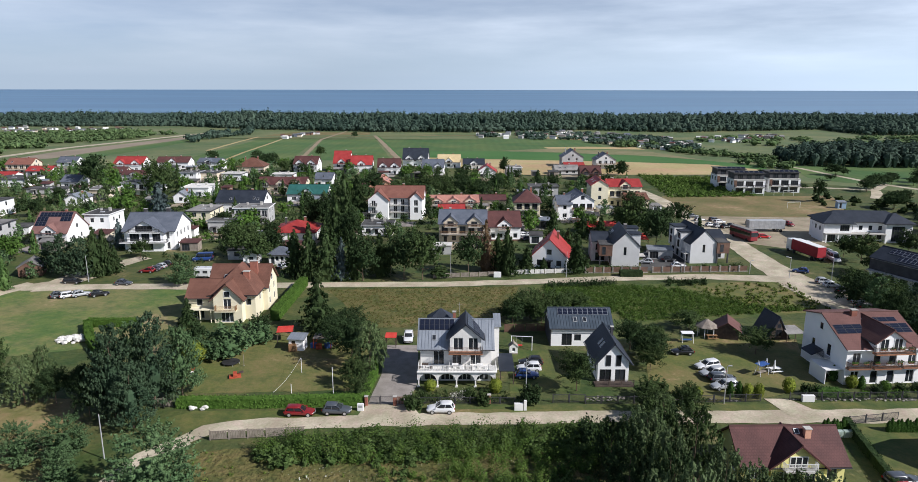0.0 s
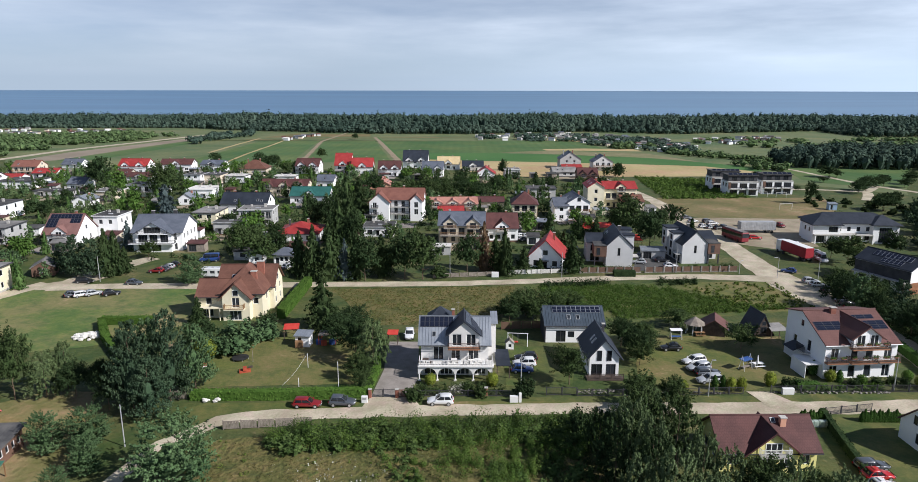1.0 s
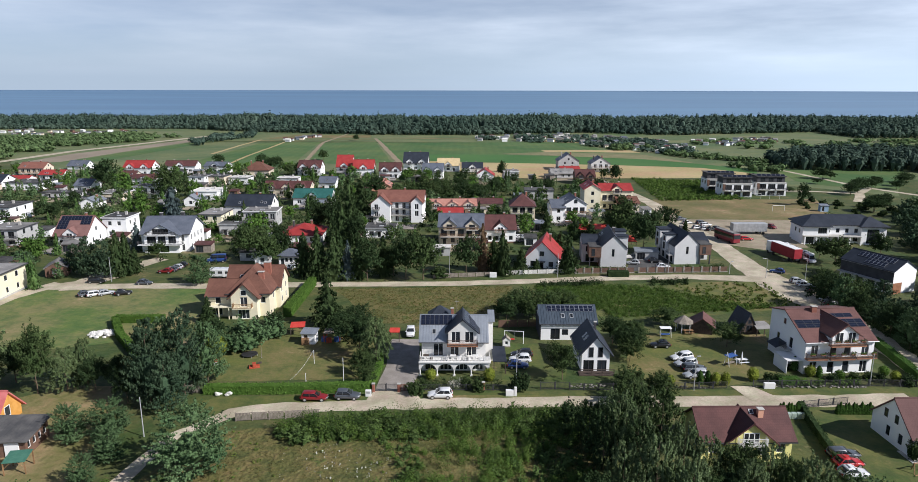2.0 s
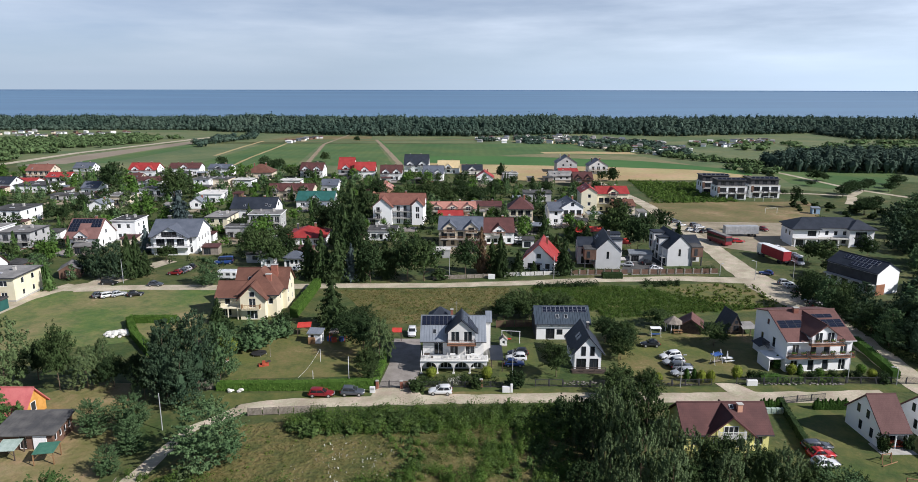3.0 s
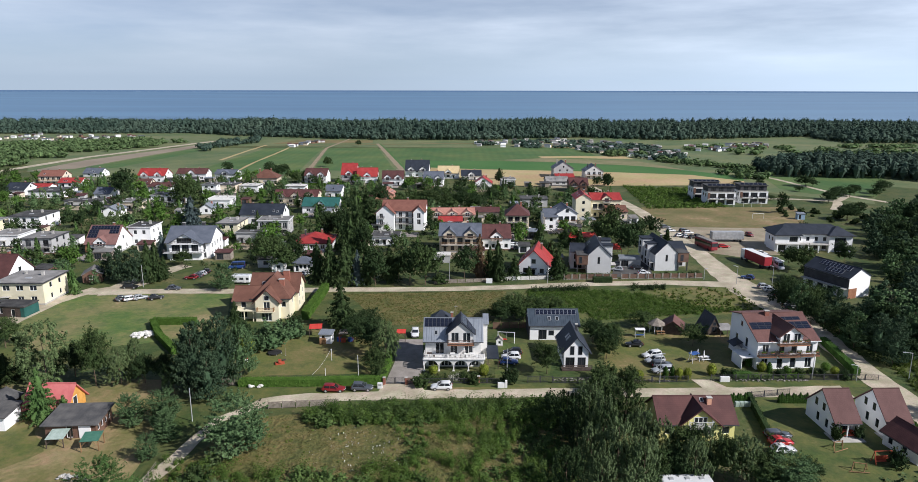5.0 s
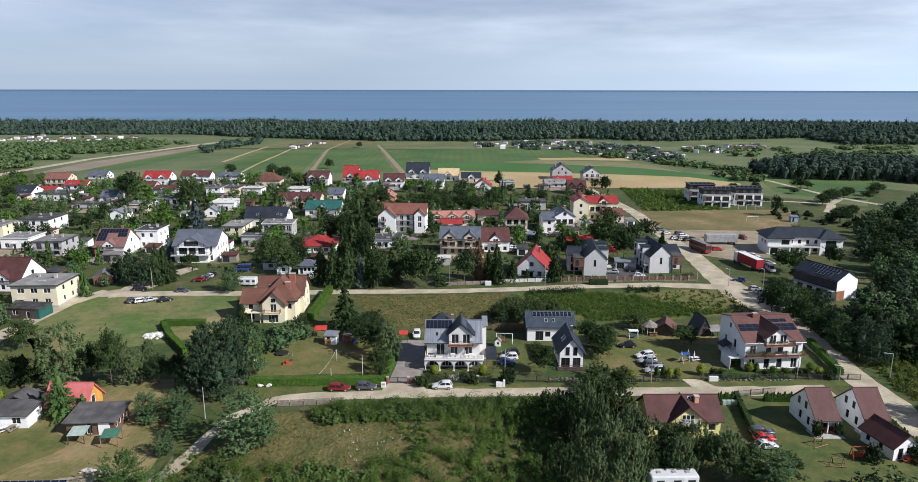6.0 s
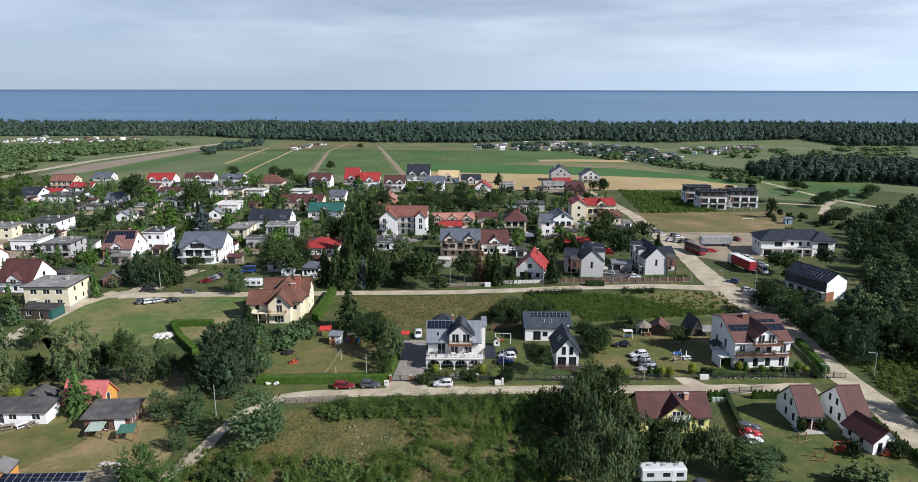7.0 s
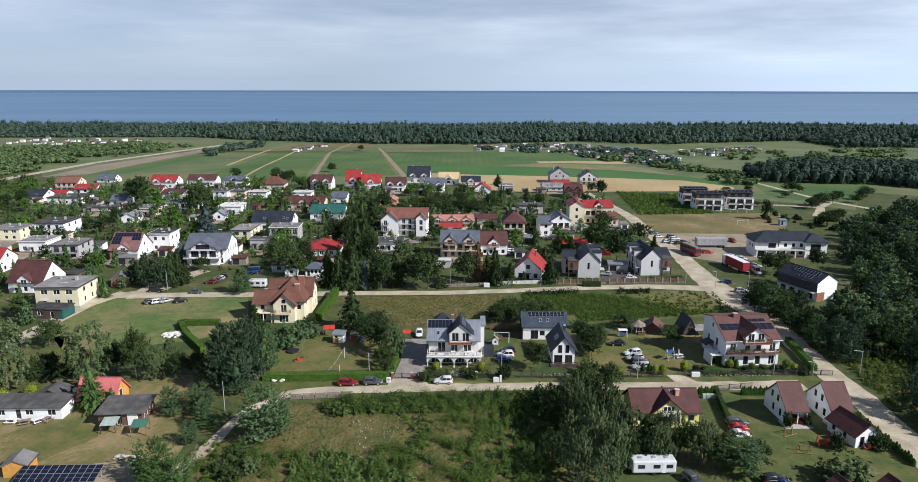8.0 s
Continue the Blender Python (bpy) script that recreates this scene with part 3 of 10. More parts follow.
        gut = [((a[0], a[1] - 0.05, eave + 0.02), (b[0], b[1] - 0.05, eave + 0.02)), ((b[0] + 0.05, b[1], eave + 0.02), (c[0] + 0.05, c[1], eave + 0.02))]
    elif axis == "flat":
        box(rf, x0 - o, x1 + o, y0 - o, y1 + o, eave, eave + 0.28)
        if ridge > eave + 0.3:
            for b4 in ((x0, x1, y0, y0 + 0.25), (x0, x1, y1 - 0.25, y1), (x0, x0 + 0.25, y0 + 0.25, y1 - 0.25), (x1 - 0.25, x1, y0 + 0.25, y1 - 0.25)):
                box(rf, *b4, eave + 0.28, ridge)
    else:  # shed: front edge at eave, rear edge at ridge
        slab(rf, (x0 - o, y0 - o, eave + t), (x1 + o, y0 - o, eave + t), (x1 + o, y1 + o, ridge + t), (x0 - o, y1 + o, ridge + t), t)
        wl_ = bmesh.new()
        face(wl_, [(x0, y0, eave), (x0, y1, eave), (x0, y1, ridge)])
        face(wl_, [(x1, y0, eave), (x1, y1, eave), (x1, y1, ridge)])
        face(wl_, [(x0, y1, eave), (x1, y1, eave), (x1, y1, ridge), (x0, y1, ridge)])
        part("wall", wl_, wall, h)
    bmesh.ops.remove_doubles(rf, verts=rf.verts, dist=1e-4)
    part("roof", rf, roof, h)
    if gutter:
        for a, b in gut:
            g = bmesh.new()
            bar(g, a, b, 0.075, 5)
            part("gutter", g, M_DFRAME, h)


def slope(x0, x1, y0, y1, eave, ridge, axis, side, thick=0.18):
    """The pose of a roof slope: origin at the wall line's middle, x along the eave, y up the slope, z out of it."""
    cx, cy = (x0 + x1) / 2, (y0 + y1) / 2
    half = ((y1 - y0) if axis == "x" else (x1 - x0)) / 2
    a = math.atan2(ridge - eave, half)
    lift = thick / math.cos(a)
    base = {"f": (cx, y0, 0), "b": (cx, y1, 180), "r": (x1, cy, 90), "l": (x0, cy, -90)}[side]
    return Matrix.Translation((base[0], base[1], eave + lift)) @ Matrix.Rotation(radians(base[2]), 4, "Z") @ Matrix.Rotation(a, 4, "X")


PANEL = {}


def solar(h, m, nu, nv, pw=1.0, ph=1.7, u0=0.0, v0=1.0, skip=(), dark=False):
    """Solar panels in rows on a slope m, each its own part."""
    key = (pw, ph, dark)
    if key not in PANEL:
        bm = bmesh.new()
        e = 0.035
        us = [-pw / 2, -pw / 2 + e, pw / 2 - e, pw / 2]
        vs = [0, e, ph / 2 - 0.012, ph / 2 + 0.012, ph - e, ph]
        for i in range(3):
            for j in range(5):
                cell = i == 1 and j in (1, 3)
                face(bm, [(us[i], vs[j], 0.1), (us[i + 1], vs[j], 0.1), (us[i + 1], vs[j + 1], 0.1), (us[i], vs[j + 1], 0.1)], 0 if cell else 1)
        for p, q in (((us[0], 0), (us[3], 0)), ((us[3], 0), (us[3], ph)), ((us[3], ph), (us[0], ph)), ((us[0], ph), (us[0], 0))):
            face(bm, [(*p, 0.05), (*q, 0.05), (*q, 0.1), (*p, 0.1)], 1)
        bmesh.ops.remove_doubles(bm, verts=bm.verts, dist=1e-5)
        me = bpy.data.meshes.new("solar_panel")
        bm.to_mesh(me)
        bm.free()
        me.materials.append(M_SOLAR)
        me.materials.append(M_DFRAME if dark else M_ALU)
        PANEL[key] = me
    for j in range(nv):
        for i in range(nu):
            if (i, j) not in skip:
                shared("solar_panel", PANEL[key], h, m @ Matrix.Translation((u0 + (i - (nu - 1) / 2) * (pw + 0.04), v0 + j * (ph + 0.04), 0)))


def roof_window(h, m, u, v, w=0.8, l=1.2):
    bm = bmesh.new()
    box(bm, u - w / 2, u + w / 2, v, v + l, -0.05, 0.08)
    bm.transform(m)
    o = part("roof_window", bm, M_STEEL, h)
    bm = bmesh.new()
    box(bm, u - w / 2 + 0.1, u + w / 2 - 0.1, v + 0.1, v + l - 0.1, 0.07, 0.095)
    bm.transform(m)
    part("pane", bm, M_GLASS, o)


def chimney(h, x, y, z0, z1, w=0.6, d=0.6, m=None):
    bm = bmesh.new()
    box(bm, x - w / 2, x + w / 2, y - d / 2, y + d / 2, z0, z1)
    o = part("chimney", bm, m or M_BRICK, h)
    bm = bmesh.new()
    box(bm, x - w / 2 - 0.08, x + w / 2 + 0.08, y - d / 2 - 0.08, y + d / 2 + 0.08, z1, z1 + 0.1)
    part("cap", bm, M_CONC, o)


def balcony(h, x0, x1, y, z, depth=1.3, m=None, rail=None, front=-1, bars=True, top=1.0, solid=False):
    """A slab on a wall at y with a railing round its open sides."""
    m, rail = m or M_CONC, rail or M_DFRAME
    bm = bmesh.new()
    ya, yb = sorted((y, y + front * depth))
    box(bm, x0, x1, ya, yb, z - 0.18, z)
    o = part("balcony", bm, m, h)
    def bay(length, q):
        one = bmesh.new()
        if solid:
            box(one, 0, length, -0.04, 0.04, 0, top)
        else:
            grille(one, length, 0.06, top, 0.13 if bars else 1.1)
        one.transform(q)
        part("railing", one, rail, o)
    yo = y + front * (depth - 0.05)
    bay(x1 - x0, Matrix.Translation((x0, yo, z)))
    for x in (x0 + 0.03, x1 - 0.03):
        bay(depth - 0.12, Matrix.Translation((x, min(y, yo) + 0.03, z)) @ Matrix.Rotation(radians(90), 4, "Z"))


def plinth(h, w, d, m):
    """A dark base course round the foot of a house."""
    bm = bmesh.new()
    for a, b, c, e in ((-w / 2 - 0.04, w / 2 + 0.04, -d / 2 - 0.04, -d / 2), (-w / 2 - 0.04, w / 2 + 0.04, d / 2, d / 2 + 0.04), (-w / 2 - 0.04, -w / 2, -d / 2, d / 2), (w / 2, w / 2 + 0.04, -d / 2, d / 2)):
        box(bm, a, b, c, e, 0, 0.45)
    part("plinth", bm, m, h)


def simple_house(label, x, y, rot, w, d, eave, ridge, axis, wall, roof, nf=3, ns=2, floors=2, over=0.5, dark=False, chim=1, category="house", name="house", group="", french=False, balc=False, gables=0):
    """A house whose front stands at x, y, facing -y before it is turned."""
    floors = floors if eave / floors > 2.3 else max(1, floors - 1)
    ridge, eave = ridge + max(0.0, 2.4 - eave), max(2.4, eave)
    q = pose(x, y, 0, 0, 0, rot)
    c = q @ Vector((0, d / 2, 0))
    h = thing(name, c.x, c.y, rot, label, category, group)
    big = category == "house" and w > 6
    st = eave / floors
    wins = {"f": [], "r": [], "l": []}
    rr = random.Random(int(x * 7 + y * 13))
    dark = dark or rr.random() < 0.3
    flank = "r" if x < 0 else "l"
    for k in range(floors):
        v = st * k + 0.9
        hh = min(1.45, st - 1.2)
        if hh < 0.6:
            v, hh = st * k + 0.6, max(0.6, st - 0.9)
        if k > 0 and (french or balc):
            wins["f"] += row(nf, w, st * k + 0.1, min(1.8, 0.72 * w / nf), min(2.1, st - 0.4))
        else:
            wide = min(rr.choice((1.25, 1.5, 1.8)), 0.66 * w / nf)
            rw = row(nf, w, v, wide, hh)
            if k == 0 and nf > 1:
                j = rr.randrange(nf)
                rw[j] = (rw[j][0] + 0.1, 0.02, 1.0, min(2.05, st - 0.2))
                if big:
                    ex = rw[j][0] + 0.5 - w / 2
                    bm = bmesh.new()
                    box(bm, ex - 1.0, ex + 1.0, -d / 2 - 1.1, -d / 2, 2.3, 2.42)
                    part("door_canopy", bm, M_DFRAME if dark else M_CONC, h)
            wins["f"] += rw
        wins[flank] += row(ns, d, v, rr.choice((1.0, 1.25)), hh)
        if not big or k == floors - 1:
            wins["l" if flank == "r" else "r"] += row(1, d, v, 1.1, hh)
    gable = max(0, ridge - eave)
    if gable > 2.2:
        if axis == "y":
            wins["f"] += [(w / 2 - 0.6, eave + 0.4, 1.2, 1.3)]
        elif axis == "x":
            wins[flank] += [(d / 2 - 0.6, eave + 0.4, 1.2, 1.3)]
    volume(h, -w / 2, w / 2, -d / 2, d / 2, 0, eave, ridge, axis, wall, roof, over, wins, dark)
    if big:
        plinth(h, w, d, rr.choice((M_CONC, M_GREY, M_BROWNCLAD, M_DARKWALL)))
    if chim:
        if axis == "flat":
            chimney(h, w * 0.2, d * 0.1, eave + 0.2, eave + 1.3, 0.7, 0.5, M_CONC)
            chimney(h, -w * 0.24, d * 0.22, eave + 0.2, eave + 0.9, 0.5, 0.5, M_CONC)
            bm = bmesh.new()
            bevelled(bm, -w * 0.05, w * 0.05 + 0.5, -d * 0.2, -d * 0.2 + 0.9, eave + 0.26, eave + 0.5, 0.05)
            part("roof_hatch", bm, M_STEEL, h)
        else:
            chimney(h, w * 0.17, d * 0.12, eave, ridge + 0.7)
            if w > 11:
                chimney(h, -w * 0.28, d * 0.06, eave, ridge + 0.6, 0.5, 0.5, rr.choice((M_BRICK, M_CONC, M_DARKWALL)))
    if axis == "flat" and big:
        # pale edge boards round the flat roof and a side annex
        bm = bmesh.new()
        for a, b, c_, e in ((-w / 2 - over - 0.05, w / 2 + over + 0.05, -d / 2 - over - 0.05, -d / 2 - over), (w / 2 + over, w / 2 + over + 0.05, -d / 2 - over, d / 2 + over), (-w / 2 - over - 0.05, -w / 2 - over, -d / 2 - over, d / 2 + over)):
            box(bm, a, b, c_, e, eave + 0.02, eave + 0.34)
        part("fascia", bm, rr.choice((M_FRAME, M_STEEL, M_DFRAME)), h)
    if axis == "x" and gables:
        gw = min(4.2, 0.72 * w / gables)
        rise = min(gw * 0.42, ridge - eave - 0.6)
        for k in range(gables):
            cx = w * ((k + 0.5) / gables - 0.5)
            volume(h, cx - gw / 2, cx + gw / 2, -d / 2 - 0.35, -d / 2 + d * 0.42, eave - 0.9, eave + 0.5, eave + 0.5 + max(0.5, rise), "y", wall, roof, 0.35, {"f": [(gw / 2 - 0.9, 0.2, 1.8, 1.5)]}, dark, skip="b", gutter=False)
            if balc or rr.random() < 0.5:
                balcony(h, cx - gw * 0.42, cx + gw * 0.42, -d / 2 - 0.35, eave - 0.75, 1.0, rail=M_WOOD if balc == "wood" else M_DFRAME)
    elif axis == "x" and big and gable > 1.5:
        sl = slope(-w / 2, w / 2, -d / 2, d / 2, eave, ridge, "x", "f")
        for k in range(rr.choice((1, 2, 3))):
            roof_window(h, sl, w * rr.uniform(-0.38, 0.38), rr.uniform(0.7, 1.6))
    elif axis == "y" and big and gable > 1.5:
        sl = slope(-w / 2, w / 2, -d / 2, d / 2, eave, ridge, "y", flank)
        for k in range(2):
            roof_window(h, sl, d * (0.22 - 0.4 * k), 1.0)
    if balc:
        for k in range(1, floors):
            balcony(h, -w * 0.46, w * 0.46, -d / 2, st * k, 1.4, rail=M_WOOD if balc == "wood" else M_DFRAME)
    return h


# ---- plants ----
def cards_mesh(name, centres, normals, sizes, material, core=None, rng=None, aspect=1.0):
    """A mesh of small three-cornered leaf clumps tilted at random, with dark inner bodies (centre, radii)."""
    rng = rng or np.random.default_rng(1)
    n = len(centres)
    nn = normals + rng.normal(0, 0.34, (n, 3))
    nn /= np.linalg.norm(nn, axis=1)[:, None] + 1e-9
    r = rng.normal(0, 1, (n, 3))
    a = np.cross(nn, r)
    a /= np.linalg.norm(a, axis=1)[:, None] + 1e-9
    b = np.cross(nn, a)
    s = sizes[:, None]
    v = np.stack([centres - a * s * 0.9 * aspect - b * s * 0.45, centres + a * s * 0.9 * aspect - b * s * 0.45, centres + b * s * 0.9], 1).reshape(-1, 3)
    verts, faces = v.tolist(), np.arange(3 * n).reshape(-1, 3).tolist()
    for c, rad in core or ():
        base = len(verts)
        k, rings = 7, 4
        for i in range(rings + 1):
            th = math.pi * i / rings
            for j in range(k):
                ph = math.tau * j / k
                w = 0.75 + 0.5 * rng.random()
                verts.append((c[0] + rad[0] * w * math.sin(th) * math.cos(ph), c[1] + rad[1] * w * math.sin(th) * math.sin(ph), c[2] + rad[2] * math.cos(th)))
        for i in range(rings):
            for j in range(k):
                p, q, u, w = base + i * k + j, base + (i + 1) * k + j, base + (i + 1) * k + (j + 1) % k, base + i * k + (j + 1) % k
                faces += [[p, q, u], [p, u, w]]
    me = bpy.data.meshes.new(name)
    me.from_pydata(verts, [], faces)
    me.materials.append(material)
    return me


def sphere_dirs(rng, n):
    d = rng.normal(0, 1, (n, 3))
    return d / np.linalg.norm(d, axis=1)[:, None]


def sprays(rng, foot, tip, rad, per):
    """Leaf clumps scattered along short twigs from foot to tip, thinner towards the tip."""
    m = len(foot)
    t = rng.beta(1.7, 1.2, (m, per, 1))
    off = rng.normal(0, 1, (m, per, 3))
    off /= np.linalg.norm(off, axis=2, keepdims=True)
    ax = tip - foot
    p = foot[:, None] + ax[:, None] * t + off * (rad[:, None, None] * (1.1 - 0.75 * t) * rng.random((m, per, 1)) ** 0.5)
    ax = ax / (np.linalg.norm(ax, axis=1)[:, None] + 1e-9)
    nor = off * 0.75 + ax[:, None] * 0.45 + np.array((0, 0, 0.35))
    return p.reshape(-1, 3), nor.reshape(-1, 3)


def crown(kind, seed, n, material, leaf, coarse=False):
    """A crown of height 1 over the ground and half-width 0.5, to be scaled; leaf is the clump's size in those units."""
    rng = np.random.default_rng(seed)
    few = 0.45 if coarse else 1.0
    core, foot, tip, rad = [], [], [], []
    if kind == "round":
        m = int(170 * few)
        d = sphere_dirs(rng, m)
        d[:, 2] = np.where(d[:, 2] < -0.55, -d[:, 2], d[:, 2])
        ph = rng.random(6) * 6.28
        R = 0.4 * (1 + 0.16 * np.sin(3.1 * d[:, 0] + ph[0]) + 0.16 * np.sin(4.3 * d[:, 1] + ph[1]) + 0.14 * np.sin(5.2 * d[:, 2] + ph[2]) + 0.12 * np.sin(9 * d[:, 0] + 7 * d[:, 2] + ph[3]))
        R *= rng.uniform(0.8, 1.05, m)
        c0 = np.array((0, 0, 0.5))
        foot = c0 + d * R[:, None] * 0.55
        tip = c0 + d * R[:, None] * np.array((1, 1, 1.1)) + np.array((0, 0, 0.03))
        rad = rng.uniform(0.055, 0.115, m)
        core = [((0, 0, 0.46), (0.14, 0.14, 0.17))]
    elif kind in ("pine", "pine_round"):
        layers = 9 if coarse else 14
        for k in range(layers):
            for _ in range(int((10 - 5 * k / layers) * (0.7 if coarse else 1.0))):
                t = (k + rng.uniform(-0.35, 0.35)) / layers
                a = rng.random() * math.tau
                if kind == "pine":
                    L = 0.5 * max(0.0, 1 - t) ** 0.62 * rng.uniform(0.6, 1.1) * (0.8 + 0.2 * min(1.0, t / 0.15)) + 0.03
                else:
                    L = 0.48 * math.sqrt(max(0.03, 1 - ((t - 0.36) / 0.68) ** 2)) * rng.uniform(0.65, 1.1)
                for turn, far in ((0.0, 1.0), (rng.uniform(0.25, 0.6), 0.8), (-rng.uniform(0.25, 0.6), 0.8)):
                    c, s_ = math.cos(a), math.sin(a)
                    c2, s2 = math.cos(a + turn), math.sin(a + turn)
                    z = 0.1 + 0.86 * t
                    foot.append((0.42 * L * c, 0.42 * L * s_, z))
                    tip.append((far * L * c2, far * L * s2, z + (0.1 + 0.1 * t) * far * L * 2 + 0.015))
                    rad.append(rng.uniform(0.03, 0.06))
        core = [((0, 0, 0.36), (0.1, 0.1, 0.24))] if kind == "pine" else [((0, 0, 0.4), (0.15, 0.15, 0.22))]
    elif kind in ("birch", "tall"):
        m = int(190 * few)
        t = rng.random(m)
        a = rng.random(m) * math.tau
        ph = rng.random(3) * 6.28
        prof = np.sin(math.pi * (0.16 + 0.76 * t)) ** 0.8 * (1 + 0.22 * np.sin(2 * a + 5 * t + ph[0]) + 0.16 * np.sin(5 * a - 9 * t + ph[1]))
        rr = 0.37 * prof * np.sqrt(rng.uniform(0.35, 1.0, m))
        foot = np.stack([rr * np.cos(a), rr * np.sin(a), 0.1 + 0.82 * t], 1)
        out = np.stack([np.cos(a), np.sin(a), np.zeros(m)], 1)
        if kind == "birch":
            tip = foot + out * rng.uniform(0.02, 0.08, (m, 1)) + np.array((0, 0, 1)) * rng.uniform(-0.14, 0.03, (m, 1))
        else:
            tip = foot + out * rng.uniform(0.02, 0.07, (m, 1)) + np.array((0, 0, 1)) * rng.uniform(0.04, 0.14, (m, 1))
        rad = rng.uniform(0.03, 0.06, m)
    elif kind == "spruce":
        layers = 10 if coarse else 17
        for k in range(layers):
            for _ in range(int((4 + 10 * (1 - k / layers)) * (0.7 if coarse else 1.0))):
                t = (k + rng.uniform(-0.3, 0.3)) / layers
                a = rng.random() * math.tau
                L = 0.5 * max(0.0, 1 - t) ** 0.9 * rng.uniform(0.62, 1.1) + 0.012
                z = 0.07 + 0.92 * t
                foot.append((0.25 * L * math.cos(a), 0.25 * L * math.sin(a), z + 0.02))
                tip.append((L * math.cos(a), L * math.sin(a), z - 0.1 * L))
                rad.append(0.022 + 0.036 * (1 - t))
        core = [((0, 0, 0.1 + 0.2 * k), (0.24 * (1 - 0.22 * k), 0.24 * (1 - 0.22 * k), 0.17)) for k in range(4)]
    elif kind == "bush":
        m = int(60 * few)
        d = sphere_dirs(rng, m)
        d[:, 2] = np.abs(d[:, 2])
        R = 0.42 * rng.uniform(0.65, 1.1, m)
        foot = d * R[:, None] * 0.5 + np.array((0, 0, 0.12))
        tip = d * R[:, None] * np.array((1, 1, 1.5)) + np.array((0, 0, 0.2))
        rad = rng.uniform(0.06, 0.13, m)
        core = [((0, 0, 0.26), (0.19, 0.19, 0.2))]
    if len(foot):
        foot, tip, rad = np.array(foot), np.array(tip), np.array(rad)
        if coarse:
            rad = rad * 1.5
        cen, nor = sprays(rng, foot, tip, rad, max(3, n // len(foot)))
    elif kind == "ball":
        d = sphere_dirs(rng, n)
        cen = np.stack([d[:, 0] * 0.5, d[:, 1] * 0.5, 0.5 + d[:, 2] * 0.5], 1) * rng.uniform(0.9, 1.03, (n, 1))
        nor = d
        core = [((0, 0, 0.5), (0.41, 0.41, 0.41))]
    else:  # column
        t, a = rng.random(n), rng.random(n) * math.tau
        rr = 0.5 * np.minimum(1, np.minimum(t * 6 + 0.5, (1 - t) * 2.2) ** 0.6) * rng.uniform(0.8, 1.05, n)
        cen = np.stack([rr * np.cos(a), rr * np.sin(a), 0.03 + t * 0.97], 1)
        nor = np.stack([np.cos(a), np.sin(a), np.full(n, 0.45)], 1)
        core = [((0, 0, 0.18 + 0.2 * k), (0.36, 0.36, 0.2)) for k in range(3)] + [((0, 0, 0.78), (0.24, 0.24, 0.16))]
    top, under = cen[:, 2].max(), cen[:, 2].min()
    low = 0.0 if kind in ("bush", "column", "ball") else max(0.03, under / top)
    k, wide = (1 - low) / (top - under), 0.5 / np.quantile(np.hypot(cen[:, 0], cen[:, 1]), 0.97)
    cen = np.stack([cen[:, 0] * wide, cen[:, 1] * wide, low + (cen[:, 2] - under) * k], 1)
    core = [((c[0] * wide, c[1] * wide, low + (c[2] - under) * k), (r[0] * wide, r[1] * wide, r[2] * k)) for c, r in core]
    return cards_mesh("crown", cen, nor, leaf * rng.uniform(0.55, 1.35, len(cen)), material, core, rng, 1.0)


CROWNS, TRUNKS = {}, {}


def trunk_mesh(kind, seed, bark):
    """A tapered trunk with limbs, for a tree of height 1 (width scaled apart)."""
    key = (kind, seed % 3)
    if key not in TRUNKS:
        rr = random.Random(seed)
        bm = bmesh.new()
        top = {"round": 0.6, "pine": 0.86, "birch": 0.85, "tall": 0.85, "spruce": 0.93}.get(kind, 0.7)
        p = Vector((0, 0, 0))
        r = 0.03
        for k in range(5):
            q = Vector((rr.uniform(-0.02, 0.02), rr.uniform(-0.02, 0.02), top * (k + 1) / 5))
            bar(bm, p, q, r, 7, r * 0.75)
            if k:
                for _ in range(2):
                    a = rr.random() * math.tau
                    ln = 0.3 * (1.1 - 0.16 * k)
                    bar(bm, p.lerp(q, rr.random()), p + Vector((math.cos(a) * ln, math.sin(a) * ln, 0.12)), r * 0.4, 4, r * 0.12)
            p, r = q, r * 0.75
        me = bpy.data.meshes.new("trunk")
        bm.to_mesh(me)
        bm.free()
        me.materials.append(bark)
        TRUNKS[key] = me
    return TRUNKS[key]


